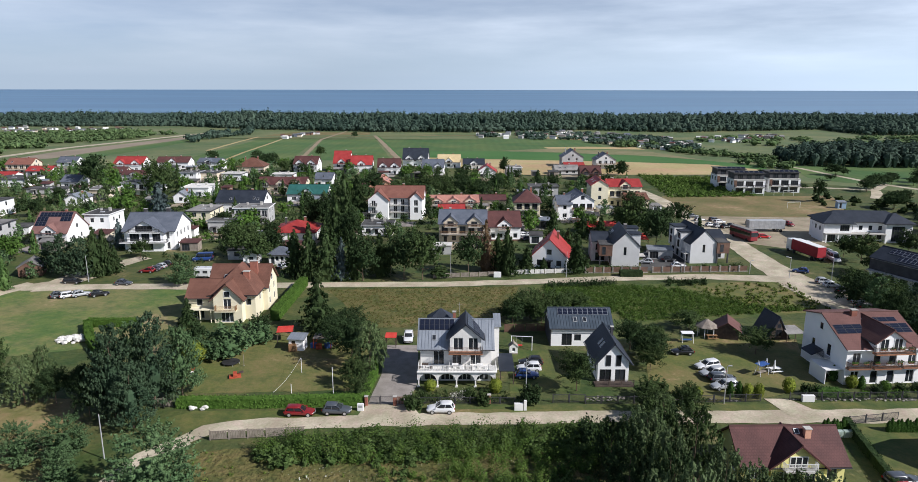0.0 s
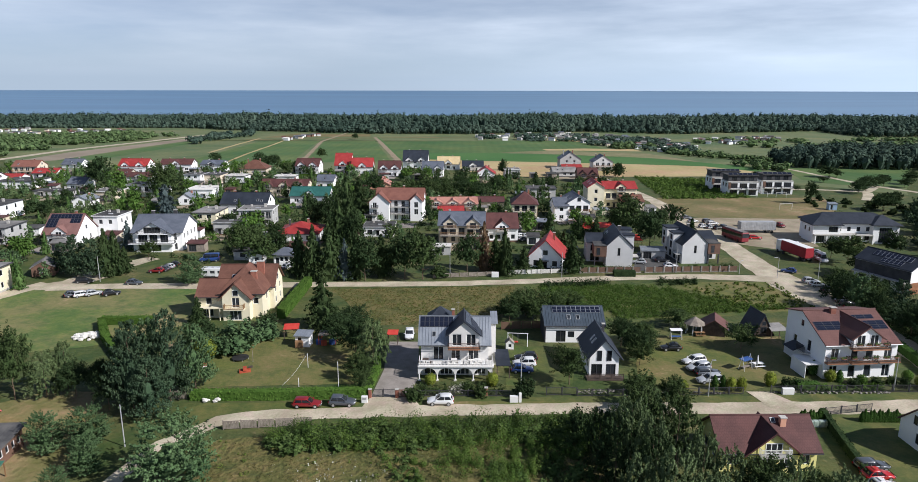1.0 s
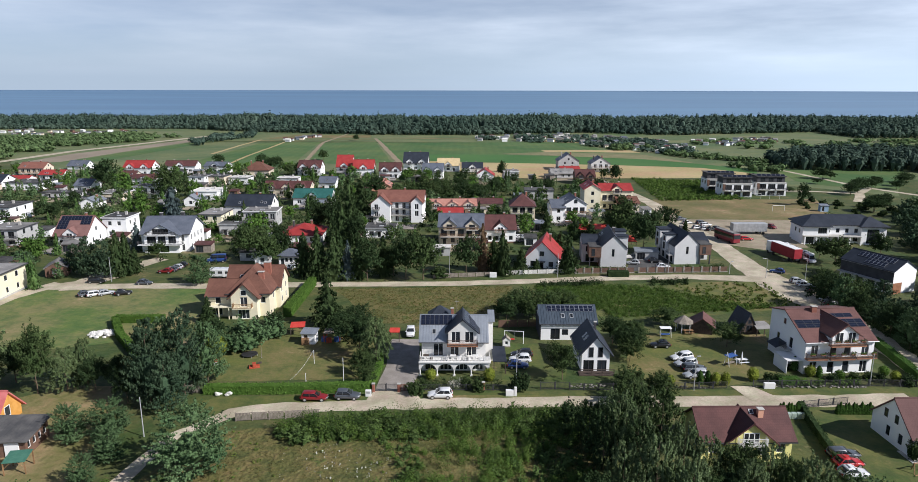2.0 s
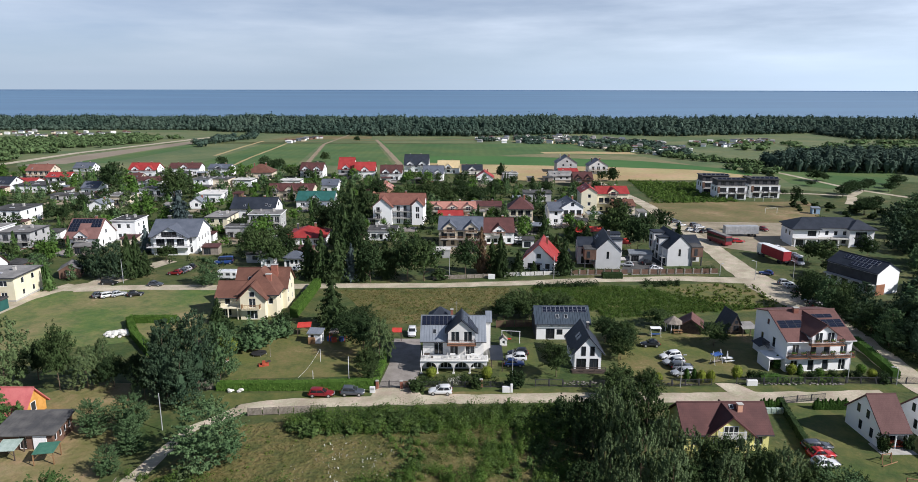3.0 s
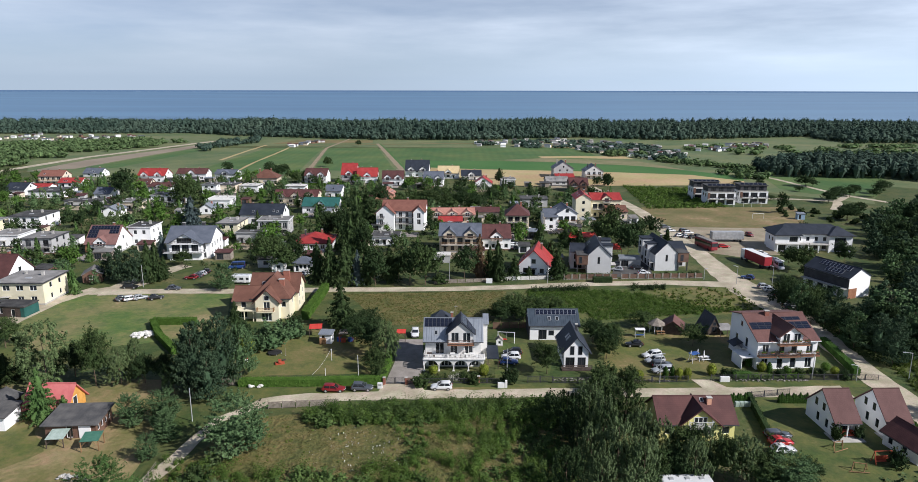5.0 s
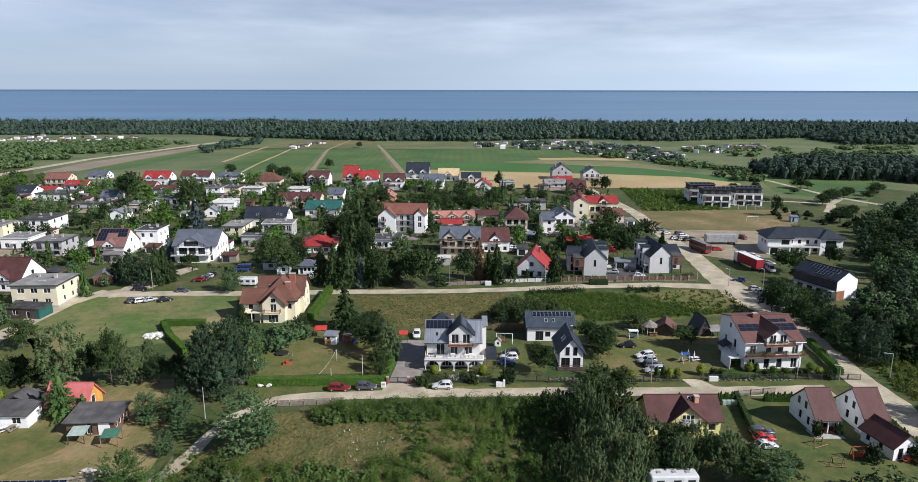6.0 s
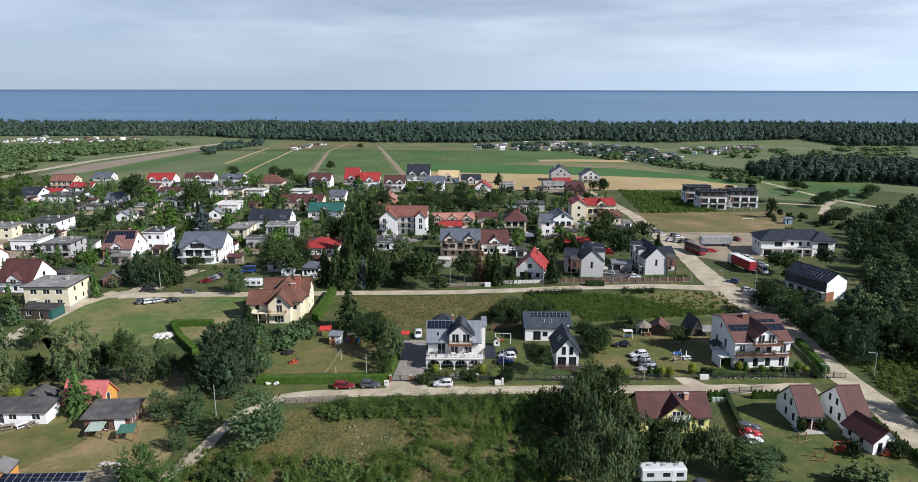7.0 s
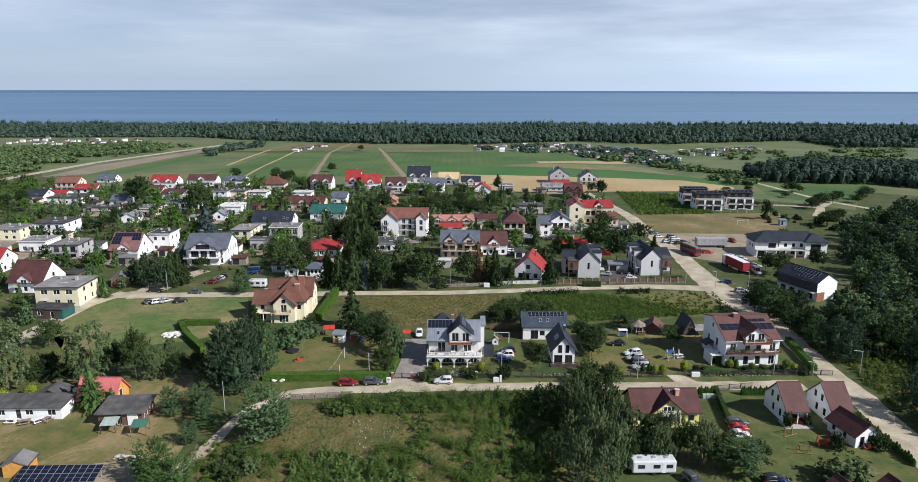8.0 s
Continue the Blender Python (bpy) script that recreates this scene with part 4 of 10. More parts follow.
KINDS = {  # shape, foliage, cards, clump size, words
    "pine": ("pine", M_PINE, 5400, 0.023, "bushy blue-green pine tree"),
    "spruce": ("spruce", M_SPRUCE, 4800, 0.026, "tall dark green spruce tree"),
    "fir": ("spruce", M_FIR, 5600, 0.022, "full bright green fir tree"),
    "blue_spruce": ("spruce", M_BLUESPRUCE, 4400, 0.022, "silvery blue spruce tree"),
    "birch": ("birch", M_LEAF_PALE, 6400, 0.0215, "airy birch tree with pale hanging leaves"),
    "round": ("round", M_LEAF, 5200, 0.0205, "broad leafy green tree"),
    "dark": ("round", M_LEAF_DARK, 5200, 0.0205, "dense dark green leafy tree"),
    "tall": ("tall", M_LEAF, 5600, 0.0215, "tall slender green leafy tree"),
    "tall_dark": ("tall", M_LEAF_DARK, 5600, 0.0215, "tall slender dark green tree"),
    "pine_round": ("pine_round", M_PINE, 8000, 0.021, "full rounded blue-green pine tree"),
    "willow": ("tall", M_WILLOW, 5600, 0.0215, "tall slender grey-green willow tree"),
    "wood_pine": ("pine", M_PINE_DARK, 5400, 0.022, "dark green pine tree of the wood"),
    "young_pine": ("pine_round", M_FIR, 7000, 0.021, "full young pine with fresh green needles"),
    "brush": ("bush", M_BRUSH, 1500, 0.05, "young leafy brush"),
    "lime": ("round", M_LEAF_LIME, 4400, 0.022, "bright green leafy tree"),
    "withered": ("spruce", M_LEAF_BROWN, 2600, 0.024, "withered brown spruce tree"),
    "bush": ("bush", M_LEAF, 1500, 0.05, "rounded green garden bush"),
    "dark_bush": ("bush", M_LEAF_DARK, 1500, 0.05, "dark green dense bush"),
    "gold_bush": ("ball", M_LEAF_GOLD, 900, 0.05, "clipped round golden yellow shrub"),
    "ball": ("ball", M_HEDGE, 900, 0.05, "clipped round green shrub"),
    "pale_bush": ("bush", M_LEAF_PALE, 1400, 0.05, "pale green loose shrub"),
    "pine_bush": ("bush", M_PINE, 1500, 0.048, "low spreading blue-green pine"),
    "thuja": ("column", M_THUJA, 500, 0.07, "narrow green thuja column"),
}
PLANT_COUNT = [0]


def plant(kind, x, y, height, width=None, group="", far=False):
    """A tree or shrub: an empty at its foot with trunk and crown."""
    shape, mname, n, leaf, words = KINDS[kind]
    width = width or height * {"spruce": 0.42, "column": 0.3, "pine": 0.62, "pine_round": 0.9, "birch": 0.6, "tall": 0.6, "round": 0.8, "bush": 1.15, "ball": 1.0}[shape]
    PLANT_COUNT[0] += 1
    i = PLANT_COUNT[0]
    var = i % 3
    far = far or y > 150
    fine = 1.5 if y < 112 and shape in ("round", "pine", "pine_round", "birch", "tall", "spruce") else 1.0
    key = (kind, var, far, fine)
    if key not in CROWNS:
        CROWNS[key] = crown(shape, 10 * len(CROWNS) + var, n // 2 if far else int(n * fine), mname, leaf * (1.45 if far else fine ** -0.45))
    shrub = shape in ("bush", "column", "ball")
    name = "shrub" if shrub else "tree"
    t = thing(name, x, y, (i * 77) % 360, words, name, group)
    c = shared("crown", CROWNS[key], t)
    c.scale = (width, width, height)
    if not shrub:
        tr = shared("trunk", trunk_mesh(shape, var + 3 * len(kind), M_BARK), t)
        tr.scale = (max(width * 0.55, height * 0.3), max(width * 0.55, height * 0.3), height)
    return t


def inside(p, poly):
    c = False
    for (x1, y1), (x2, y2) in zip(poly, poly[1:] + poly[:1]):
        if (y1 > p[1]) != (y2 > p[1]) and p[0] < (x2 - x1) * (p[1] - y1) / (y2 - y1) + x1:
            c = not c
    return c


def pts(*v):
    return list(zip(v[::2], v[1::2]))


def thicket(name, poly, count, h0, h1, material, label, per=26, leaf=0.16, clump=1.0, seed=5, keep=None, clear=False):
    """Weeds, scrub or tufts over a plot, in one object that nobody could count."""
    rng = np.random.default_rng(seed)
    poly_a = np.array(poly)
    lo, hi = poly_a.min(0), poly_a.max(0)
    cen, nor, siz = [], [], []
    done = tries = 0
    while done < count and tries < count * 12:
        tries += 1
        p = lo + (hi - lo) * rng.random(2)
        if not inside(p, poly):
            continue
        if keep is not None and noise.noise(Vector((p[0] * keep, p[1] * keep, seed))) < -0.02:
            continue
        if clear and any((p[0] - a) ** 2 + (p[1] - b) ** 2 < (c - 2.5) ** 2 for a, b, c in BUILT):
            continue
        done += 1
        h = h0 + (h1 - h0) * rng.random() ** 1.6
        r = clump * h * rng.uniform(0.45, 0.8)
        d = sphere_dirs(rng, per)
        d[:, 2] = np.abs(d[:, 2])
        c = np.array((p[0], p[1], 0.0)) + d * rng.uniform(0.5, 1.05, (per, 1)) * np.array((r, r, h))
        cen.append(c)
        nor.append(d)
        siz.append(leaf * rng.uniform(0.6, 1.4, per) * (0.6 + 0.4 * h / h1))
    me = cards_mesh(name, np.concatenate(cen), np.concatenate(nor), np.concatenate(siz), material, None, rng)
    ob = new(name, me)
    return tagged(ob, label, "vegetation", kind="stuff")


def hedge(label, line, h, w, material, name="hedge", seed=3, dens=55, leaf=0.13):
    """A clipped hedge along a line of points: a body of leaves on all its sides and a dark core."""
    rng = np.random.default_rng(seed)
    cen, nor = [], []
    bm = bmesh.new()
    for (xa, ya), (xb, yb) in zip(line, line[1:]):
        L = math.hypot(xb - xa, yb - ya)
        n = int(L * (2 * h + w) * dens / 3)
        u, s = rng.random(n) * L, rng.random(n) * (2 * h + w)
        side = np.where(s < h, -w / 2, np.where(s > h + w, w / 2, s - h - w / 2))
        z = np.where(s < h, s, np.where(s > h + w, s - h - w, h))
        z = z + rng.normal(0, 0.06, n)
        tx, ty = (xb - xa) / L, (yb - ya) / L
        side = side + rng.normal(0, 0.06, n)
        cen.append(np.stack([xa + tx * u - ty * side, ya + ty * u + tx * side, np.maximum(z, 0.05)], 1))
        nz = np.where((s >= h) & (s <= h + w), 1.0, 0.25)
        sg = np.where(s < h, -1.0, np.where(s > h + w, 1.0, 0.0))
        nor.append(np.stack([-ty * sg, tx * sg, nz], 1))
        q = Matrix.Translation((xa, ya, 0)) @ Matrix.Rotation(math.atan2(ty, tx), 4, "Z")
        one = bmesh.new()
        box(one, 0, L, -w / 2 + 0.08, w / 2 - 0.08, 0, h - 0.08)
        one.transform(q)
        tmp = bpy.data.meshes.new("t")
        one.to_mesh(tmp)
        one.free()
        bm.from_mesh(tmp)
        bpy.data.meshes.remove(tmp)
    cen, nor = np.concatenate(cen), np.concatenate(nor)
    me = cards_mesh(name, cen, nor, leaf * rng.uniform(0.7, 1.4, len(cen)), material, None, rng)
    bm.from_mesh(me)
    bm.to_mesh(me)
    bm.free()
    ob = new(name, me)
    return tagged(ob, label, "hedge")


# ---- ground pieces ----
def patch(name, poly, z, material, label, wob=0.3, step=2.0, seed=1):
    """A flat plot with an uneven outline, lying z over the ground."""
    out = []
    for (xa, ya), (xb, yb) in zip(poly, poly[1:] + poly[:1]):
        L = math.hypot(xb - xa, yb - ya)
        n = max(1, int(L / step))
        for k in range(n):
            x, y = xa + (xb - xa) * k / n, ya + (yb - ya) * k / n
            if k or wob > 0.6:
                x += wob * noise.noise(Vector((x / (step * 2.2), y / (step * 2.2), seed)))
                y += wob * noise.noise(Vector((x / (step * 2.2), y / (step * 2.2), seed + 9)))
            out.append((x, y, z))
    bm = bmesh.new()
    f = bm.faces.new([bm.verts.new(p) for p in out])
    bmesh.ops.triangulate(bm, faces=[f])
    bm.normal_update()
    for f in bm.faces:
        if f.normal.z < 0:
            f.normal_flip()
    return tagged(part(name, bm, material), label, "ground", kind="structure")


def lane(name, line, widths, z, material, label, wob=0.25, step=1.5, seed=2):
    """A track along a line of points with uneven edges."""
    bm = bmesh.new()
    P = []
    for k in range(len(line) - 1):
        a, b = Vector(line[k]), Vector(line[k + 1])
        n = max(1, int((b - a).length / step))
        for i in range(n + (k == len(line) - 2)):
            P.append((a.lerp(b, i / n), widths[k] + (widths[k + 1] - widths[k]) * i / n))
    prev = None
    for i, (p, w) in enumerate(P):
        t = (P[min(i + 2, len(P) - 1)][0] - P[max(i - 2, 0)][0]).normalized()
        nrm = Vector((-t.y, t.x))
        e = [w / 2 + wob * noise.noise(Vector((i * 0.35, s * 7, seed))) for s in (1, 2)]
        cur = [bm.verts.new((p.x + nrm.x * s, p.y + nrm.y * s, z)) for s in (e[0], 0, -e[1])]
        if prev:
            for k in (0, 1):
                bm.faces.new((prev[k], prev[k + 1], cur[k + 1], cur[k]))
        prev = cur
    bm.normal_update()
    for f in bm.faces:
        if f.normal.z < 0:
            f.normal_flip()
    return tagged(part(name, bm, material), label, "road", kind="structure")

# ---- ground, sea and fields ----
def land_height(x, y):
    """Level inland, falling behind the coastal wood to the shore."""
    t = min(1.0, max(0.0, (y - 760) / 340))
    return -9.0 * t


bm = bmesh.new()
ys = [-700, -200, 0, 60, 120, 200, 300, 450, 600, 760] + [760 + 34 * k for k in range(1, 11)]
xs = [-3200, -1600, -900, -500, -250, -100, 0, 100, 250, 500, 900, 1600, 3200]
grid = [[bm.verts.new((x, y, land_height(x, y))) for x in xs] for y in ys]
for j in range(len(ys) - 1):
    for i in range(len(xs) - 1):
        bm.faces.new((grid[j][i], grid[j][i + 1], grid[j + 1][i + 1], grid[j + 1][i]))
tagged(part("ground", bm, M_GROUND), "rough green and dry brown grass land", "ground", kind="structure")

# the sea bends up very slightly towards the horizon, for the whole of it lies within view
bm = bmesh.new()
prev = None
for k in range(31):
    y = 1085 + 3715 * (k / 30) ** 1.5
    z = -9.6 + 44.6 * ((y - 1085) / 3715) ** 2
    cur = []
    for i in range(41):
        x = (-1 + i / 20) * (2200 + 1400 * k / 30)
        cur.append(bm.verts.new((x, y - 0.00000002 * x * x * y, z)))
    if prev:
        for i in range(40):
            bm.faces.new((prev[i], prev[i + 1], cur[i + 1], cur[i]))
    prev = cur
tagged(part("water", bm, M_SEA, smooth=True), "calm deep blue sea up to the horizon", "sea", kind="structure")

# fields beyond the village
patch("pasture", pts(-540.9, 560.6, -412.4, 591.0, -199.7, 611.8, 109.9, 599.4, 175.8, 390.4, 241.8, 351.3, 304.9, 309.5, 760, 640, 700, 760, 300, 800, -300, 800, -760, 830), 0.006, M_FIELD_OLIVE, "wide pale green pasture before the coastal wood", 2, 20)
patch("field", pts(-290.0, 412.4, -403.2, 577.6, -241.9, 596.1, -67.7, 587.3, 108.6, 592.5, 241.8, 351.3, 200.9, 289.8, 142.4, 349.3, 69.4, 373.7, -133.3, 383.8, -226.4, 367.6), 0.01, M_FIELD_OLIVE, "pale green pasture and field margins", 2, 12)
patch("field", pts(-289.8, 410.1, -290.7, 482.0, -275.9, 547.3, -261.0, 624.0, -245.2, 624.4, -260.3, 513.3, -266.6, 426.7), 0.03, M_FIELD_BROWN, "grey-brown ploughed strip beside the road", 1, 10)
patch("field", pts(-264.7, 423.4, -257.2, 508.8, -241.7, 617.9, -230.6, 666.9, -233.6, 533.1, -240.8, 433.9), 0.035, M_FIELD, "green crop strip", 1, 10)
patch("field", pts(-179.3, 411.5, -180.6, 523.4, -182.5, 590.8, -129.7, 599.4, -115.9, 466.8, -106.7, 399.8), 0.04, M_FIELD, "long green crop field", 1, 10)
patch("field", pts(-101.8, 427.3, -124.6, 592.5, -79.8, 600.9, -46.6, 428.6, -70.0, 413.9), 0.04, M_FIELD, "green crop field with faint rows", 1, 10)
patch("field", pts(-71.0, 594.1, 111.1, 606.5, 112.0, 472.3, 34.0, 488.5, 24.7, 402.7, -32.3, 401.5), 0.04, M_FIELD, "wide green grazing field", 1, 10)
patch("field", pts(-42.9, 482.0, 23.0, 484.0, 71.5, 473.4, 127.3, 452.0, 153.7, 424.5, 179.7, 394.3, 169.1, 367.5, 148.5, 398.5, 98.9, 412.0, 47.3, 421.4, 11.1, 426.2, -39.4, 438.8), 0.05, M_FIELD_DARK, "deep green crop strip", 1, 10)
patch("field", pts(26.9, 490.4, 66.5, 505.5, 133.0, 489.4, 154.5, 427.0, 127.3, 452.0, 71.7, 474.9), 0.052, M_FIELD_PALE, "pale mown strip of hay meadow", 1, 8)
patch("field", pts(62.4, 519.5, 97.6, 525.1, 134.7, 519.9, 137.6, 500.9, 94.3, 505.7, 64.9, 507.2), 0.055, M_FIELD_TAN, "narrow yellow stubble strip", 1, 8)
patch("field", pts(44.8, 630.4, 92.8, 633.2, 122.4, 620.8, 128.3, 583.4, 100.9, 596.8, 68.3, 615.6), 0.055, M_FIELD_TAN, "dry tan strip of pasture below the allotments", 1, 8)
patch("field", pts(-24.6, 438.9, 11.1, 428.7, 47.5, 423.9, 99.4, 414.4, 149.2, 400.8, 170.7, 371.4, 162.3, 343.8, 133.5, 352.4, 88.7, 350.4, 54.2, 343.2, 20.4, 353.6, -22.5, 398.7), 0.06, M_FIELD_TAN, "golden stubble field", 1, 8)
patch("field", pts(191.2, 393.8, 275.6, 401.8, 215.5, 311.7, 186.5, 323.2, 178.1, 340.5), 0.05, M_FIELD, "bright green meadow before the wood", 1, 10)
patch("field", pts(-210.3, 611.4, -200.7, 735.9, -149.4, 737.7, -135.4, 613.7), 0.05, M_FIELD_OLIVE, "yellowish green pasture", 1, 10)
lane("road", pts(-303.5, 357.3, -307.8, 412.9, -302.2, 503.3, -285.7, 568.7, -268.8, 644.2, -253.4, 697.3), [8, 8, 8, 8, 8, 8], 0.07, M_ROAD, "pale straight country road", 0.3, 8)
lane("field_track", pts(-187.0, 484.2, -191.0, 559.9, -192.6, 625.7), [3, 3, 3], 0.07, M_FIELD_TAN, "dry tan strip between the crops", 0.6, 6)
lane("field_margin", pts(-201.6, 612.5, -135.1, 627.1, -53.7, 642.8, 43.8, 659.4), [7, 7, 7, 7], 0.062, M_SCRUBLAND, "dry overgrown bank between the fields", 1.0, 6)
patch("field", pts(-191.6, 639.2, -91.6, 655.9, -96.5, 693.6, -175.6, 699.5), 0.066, M_SCRUBLAND, "olive dry strip of pasture", 1, 8)
lane("field_track", pts(-100.7, 396.8, -126.6, 592.5, -123.7, 738.6), [3.2, 2.8, 2.6], 0.07, M_SOIL, "bare sandy field track", 0.5, 6)
lane("field_track", pts(-38.9, 414.6, -74.7, 594.0, -85.7, 646.4), [4.2, 3.6, 3], 0.07, M_SOIL, "wide bare field track", 0.5, 6)

lane("path", pts(190.0, 400.0, 194.2, 381.8, 195.9, 361.3, 198.8, 333.9, 201.1, 317.5, 211.0, 293.0, 236.0, 268.0), [3.4, 3.4, 3.4, 3.4, 3.6, 4, 4], 0.075, M_ROAD, "narrow pale lane between meadow and wood", 0.4, 4)
lane("path", pts(150.0, 306.0, 168.3, 304.1, 178.0, 300.5, 186.0, 297.0, 201.0, 314.0), [3, 3.4, 3.6, 4, 3.4], 0.068, M_ROAD, "pale sandy side lane to the apartment blocks", 0.4, 4)
lane("path", pts(186.0, 296.0, 179.2, 283.5, 172.0, 274.0), [4, 4.4, 3], 0.072, M_ROAD, "short sandy turning place", 0.5, 3)
lane("ditch", pts(-36.2, 414.6, -71.6, 594.0, -83.0, 646.4), [1.6, 1.6, 1.4], 0.074, M_FIELD_DARK, "dark grassy ditch beside the field track", 0.3, 6)
lane("field_track", pts(-150.0, 404.0, -156.0, 470.0, -160.0, 560.0, -163.0, 600.0), [2.2, 2.2, 2.2, 2.2], 0.072, M_FIELD_TAN, "thin dry strip between two crops", 0.5, 6)
# open plots in the village
patch("wasteland", pts(85.0, 279.7, 158.0, 280.9, 142.2, 239.8, 116.1, 217.9, 91.2, 224.6, 78.9, 251.0), 0.02, M_SCRUBLAND, "dry brown wasteland with sparse grass", 1.5, 6)
patch("gravel_yard", pts(81.9, 233.1, 125.1, 231.6, 111.9, 204.1, 107.8, 188.1, 92.4, 184.2, 81.1, 193.8, 80.6, 217.4), 0.03, M_GRAVEL, "sandy gravel car park", 1.2, 5)
patch("lawn", pts(-99.4, 142.7, -84.3, 145.2, -62.5, 145.4, -54.6, 119.0, -63.2, 109.0, -75.3, 104.4, -91.6, 101.3, -103.9, 114.2, -104.8, 132.0), 0.02, M_MOWN, "large mown field, greener along the road", 0.6, 3)
patch("lawn", pts(-103.1, 96.1, -101.1, 105.6, -98.1, 111.8, -90.7, 99.2, -88.5, 88.4, -90.0, 80.5, -97.6, 74.8), 0.02, M_GREEN, "fresh green lawn beside the side road", 0.8, 3)
patch("parking", pts(44.6, 159.8, 57.1, 160.6, 60.1, 173.7, 59.7, 181.7, 51.4, 181.5), 0.03, M_TARMAC, "dark tarmac parking between the modern houses", 0.2, 3)
patch("meadow", pts(55.2, 149.2, 77.1, 150.4, 77.1, 128.5, 64.5, 127.7, 56.4, 137.6), 0.032, M_LAWN, "rough pale grass at the end of the overgrown plot", 1.2, 3)
patch("meadow", pts(-30.5, 143.0, 12.9, 145.8, 9.5, 125.6, 6.8, 118.9, -16.7, 118.6, -22.9, 128.8), 0.02, M_MEADOW, "dry tan meadow behind the gardens", 0.8, 3)
patch("meadow", pts(15.0, 146.8, 76.2, 149.9, 77.3, 129.3, 32.9, 120.5, 20.1, 125.7), 0.025, M_GREEN, "overgrown green plot of brambles", 0.8, 3)
patch("lawn", pts(-44.1, 90.4, -15.6, 91.5, -15.2, 107.1, -25.6, 118.5, -37.6, 113.8, -46.5, 108.9, -45.7, 97.1), 0.025, M_LAWN, "sunburnt garden lawn with a volleyball net", 0.5, 2)
patch("lawn", pts(7.8, 107.8, 21.6, 107.5, 17.9, 91.8, 7.2, 90.9), 0.025, M_GREEN, "small garden lawn behind a fence", 0.4, 2)
patch("lawn", pts(33.3, 113.1, 61.1, 113.4, 55.1, 93.8, 43.1, 88.8, 27.4, 87.7), 0.025, M_LAWN, "yard lawn used as a car park", 0.5, 2)
patch("verge", pts(-41.9, 82.0, -37.9, 84.8, -17.2, 85.3, -10.6, 85.9, -10.3, 83.1, -21.6, 82.2, -31.0, 81.3, -36.1, 78.4), 0.025, M_GREEN, "green grass verge beside the track", 0.4, 2)
patch("verge", pts(-8.3, 86.6, 21.4, 87.7, 44.4, 87.9, 67.2, 89.2, 78.6, 89.3, 76.3, 86.4, 38.2, 85.0, 17.3, 83.8, -7.2, 83.2), 0.025, M_GREEN, "worn grass verge beside the track", 0.4, 2)
patch("verge", pts(-5.7, 85.6, 17.7, 85.8, 17.5, 85.0, -5.6, 84.2), 0.032, M_LAWN, "dry trampled edge of the verge", 0.6, 1.5)
patch("meadow", pts(-34.9, 73.9, 18.6, 79.4, 17.8, 48.6, 14.9, 27.5, -37.8, 27.1, -43.2, 52.9), 0.02, M_MEADOW, "tall uncut meadow grass with weeds", 0.8, 2.5)
patch("yard", pts(-93.6, 54.2, -83.8, 67.9, -79.5, 74.9, -64.0, 88.6, -56.5, 88.7, -46.7, 64.0, -46.0, 52.9, -47.1, 38.2, -62.9, 26.9), 0.02, M_DRY, "dry brown yard between the huts", 0.8, 2.5)
patch("lawn", pts(-98.3, 59.6, -80.2, 62.7, -71.3, 72.6, -62.8, 62.9, -68.8, 54.4, -83.5, 47.7), 0.03, M_LAWN, "patchy lawn before the white hut", 0.8, 2)
patch("lawn", pts(51.6, 81.8, 65.1, 84.1, 78.4, 82.1, 73.6, 52.3, 66.9, 28.0, 38.0, 27.7, 42.7, 53.7), 0.025, M_GREEN, "green lawn round the holiday cottages", 0.4, 2)

# tracks and drives
lane("road", pts(-36.1, 76.8, -34.0, 79.4, -30.8, 80.8, -21.5, 81.5, -15.6, 82.0, -3.7, 82.8, 8.3, 83.2, 18.0, 83.7, 37.7, 83.8, 50.0, 84.1, 63.9, 84.4, 71.6, 84.6), [2.4, 3.0, 3.2, 3.3, 3.4, 3.5, 3.4, 3.4, 3.7, 3.9, 4.2, 5], 0.05, M_ROAD, "pale dusty dirt road past the gardens", 0.5, 1.2)
lane("road", pts(74.0, 345.0, 78.5, 304.0, 81.4, 268.3, 80.3, 231.6, 81.0, 195.1, 79.2, 162.6, 79.7, 147.1, 81.7, 127.7, 81.4, 110.5, 80.0, 93.1, 80.1, 79.0, 78.1, 58.9, 74.2, 28.0), [4.5, 5, 6, 6, 6.5, 8, 11, 9, 6, 6, 6, 6, 6], 0.06, M_ROAD, "pale dirt road running between wood and houses", 0.5, 1.5)
lane("road", pts(-97.1, 142.7, -82.1, 144.7, -63.3, 144.9, -31.3, 146.7, -4.0, 147.5, 15.3, 149.7, 36.8, 152.9, 58.5, 154.7, 78.8, 152.4), [4.5, 4.4, 4.4, 4.2, 4.0, 4.0, 4.2, 4.4, 6], 0.055, M_ROAD, "narrow pale dirt road behind the meadow", 0.35, 1.5)
lane("road", pts(-99.9, 146.7, -105.2, 135.6, -106.3, 121.1, -107.0, 101.9, -109.1, 72.3), [5, 5, 5, 5, 5], 0.062, M_ROAD, "pale dirt side road", 0.4, 1.5)
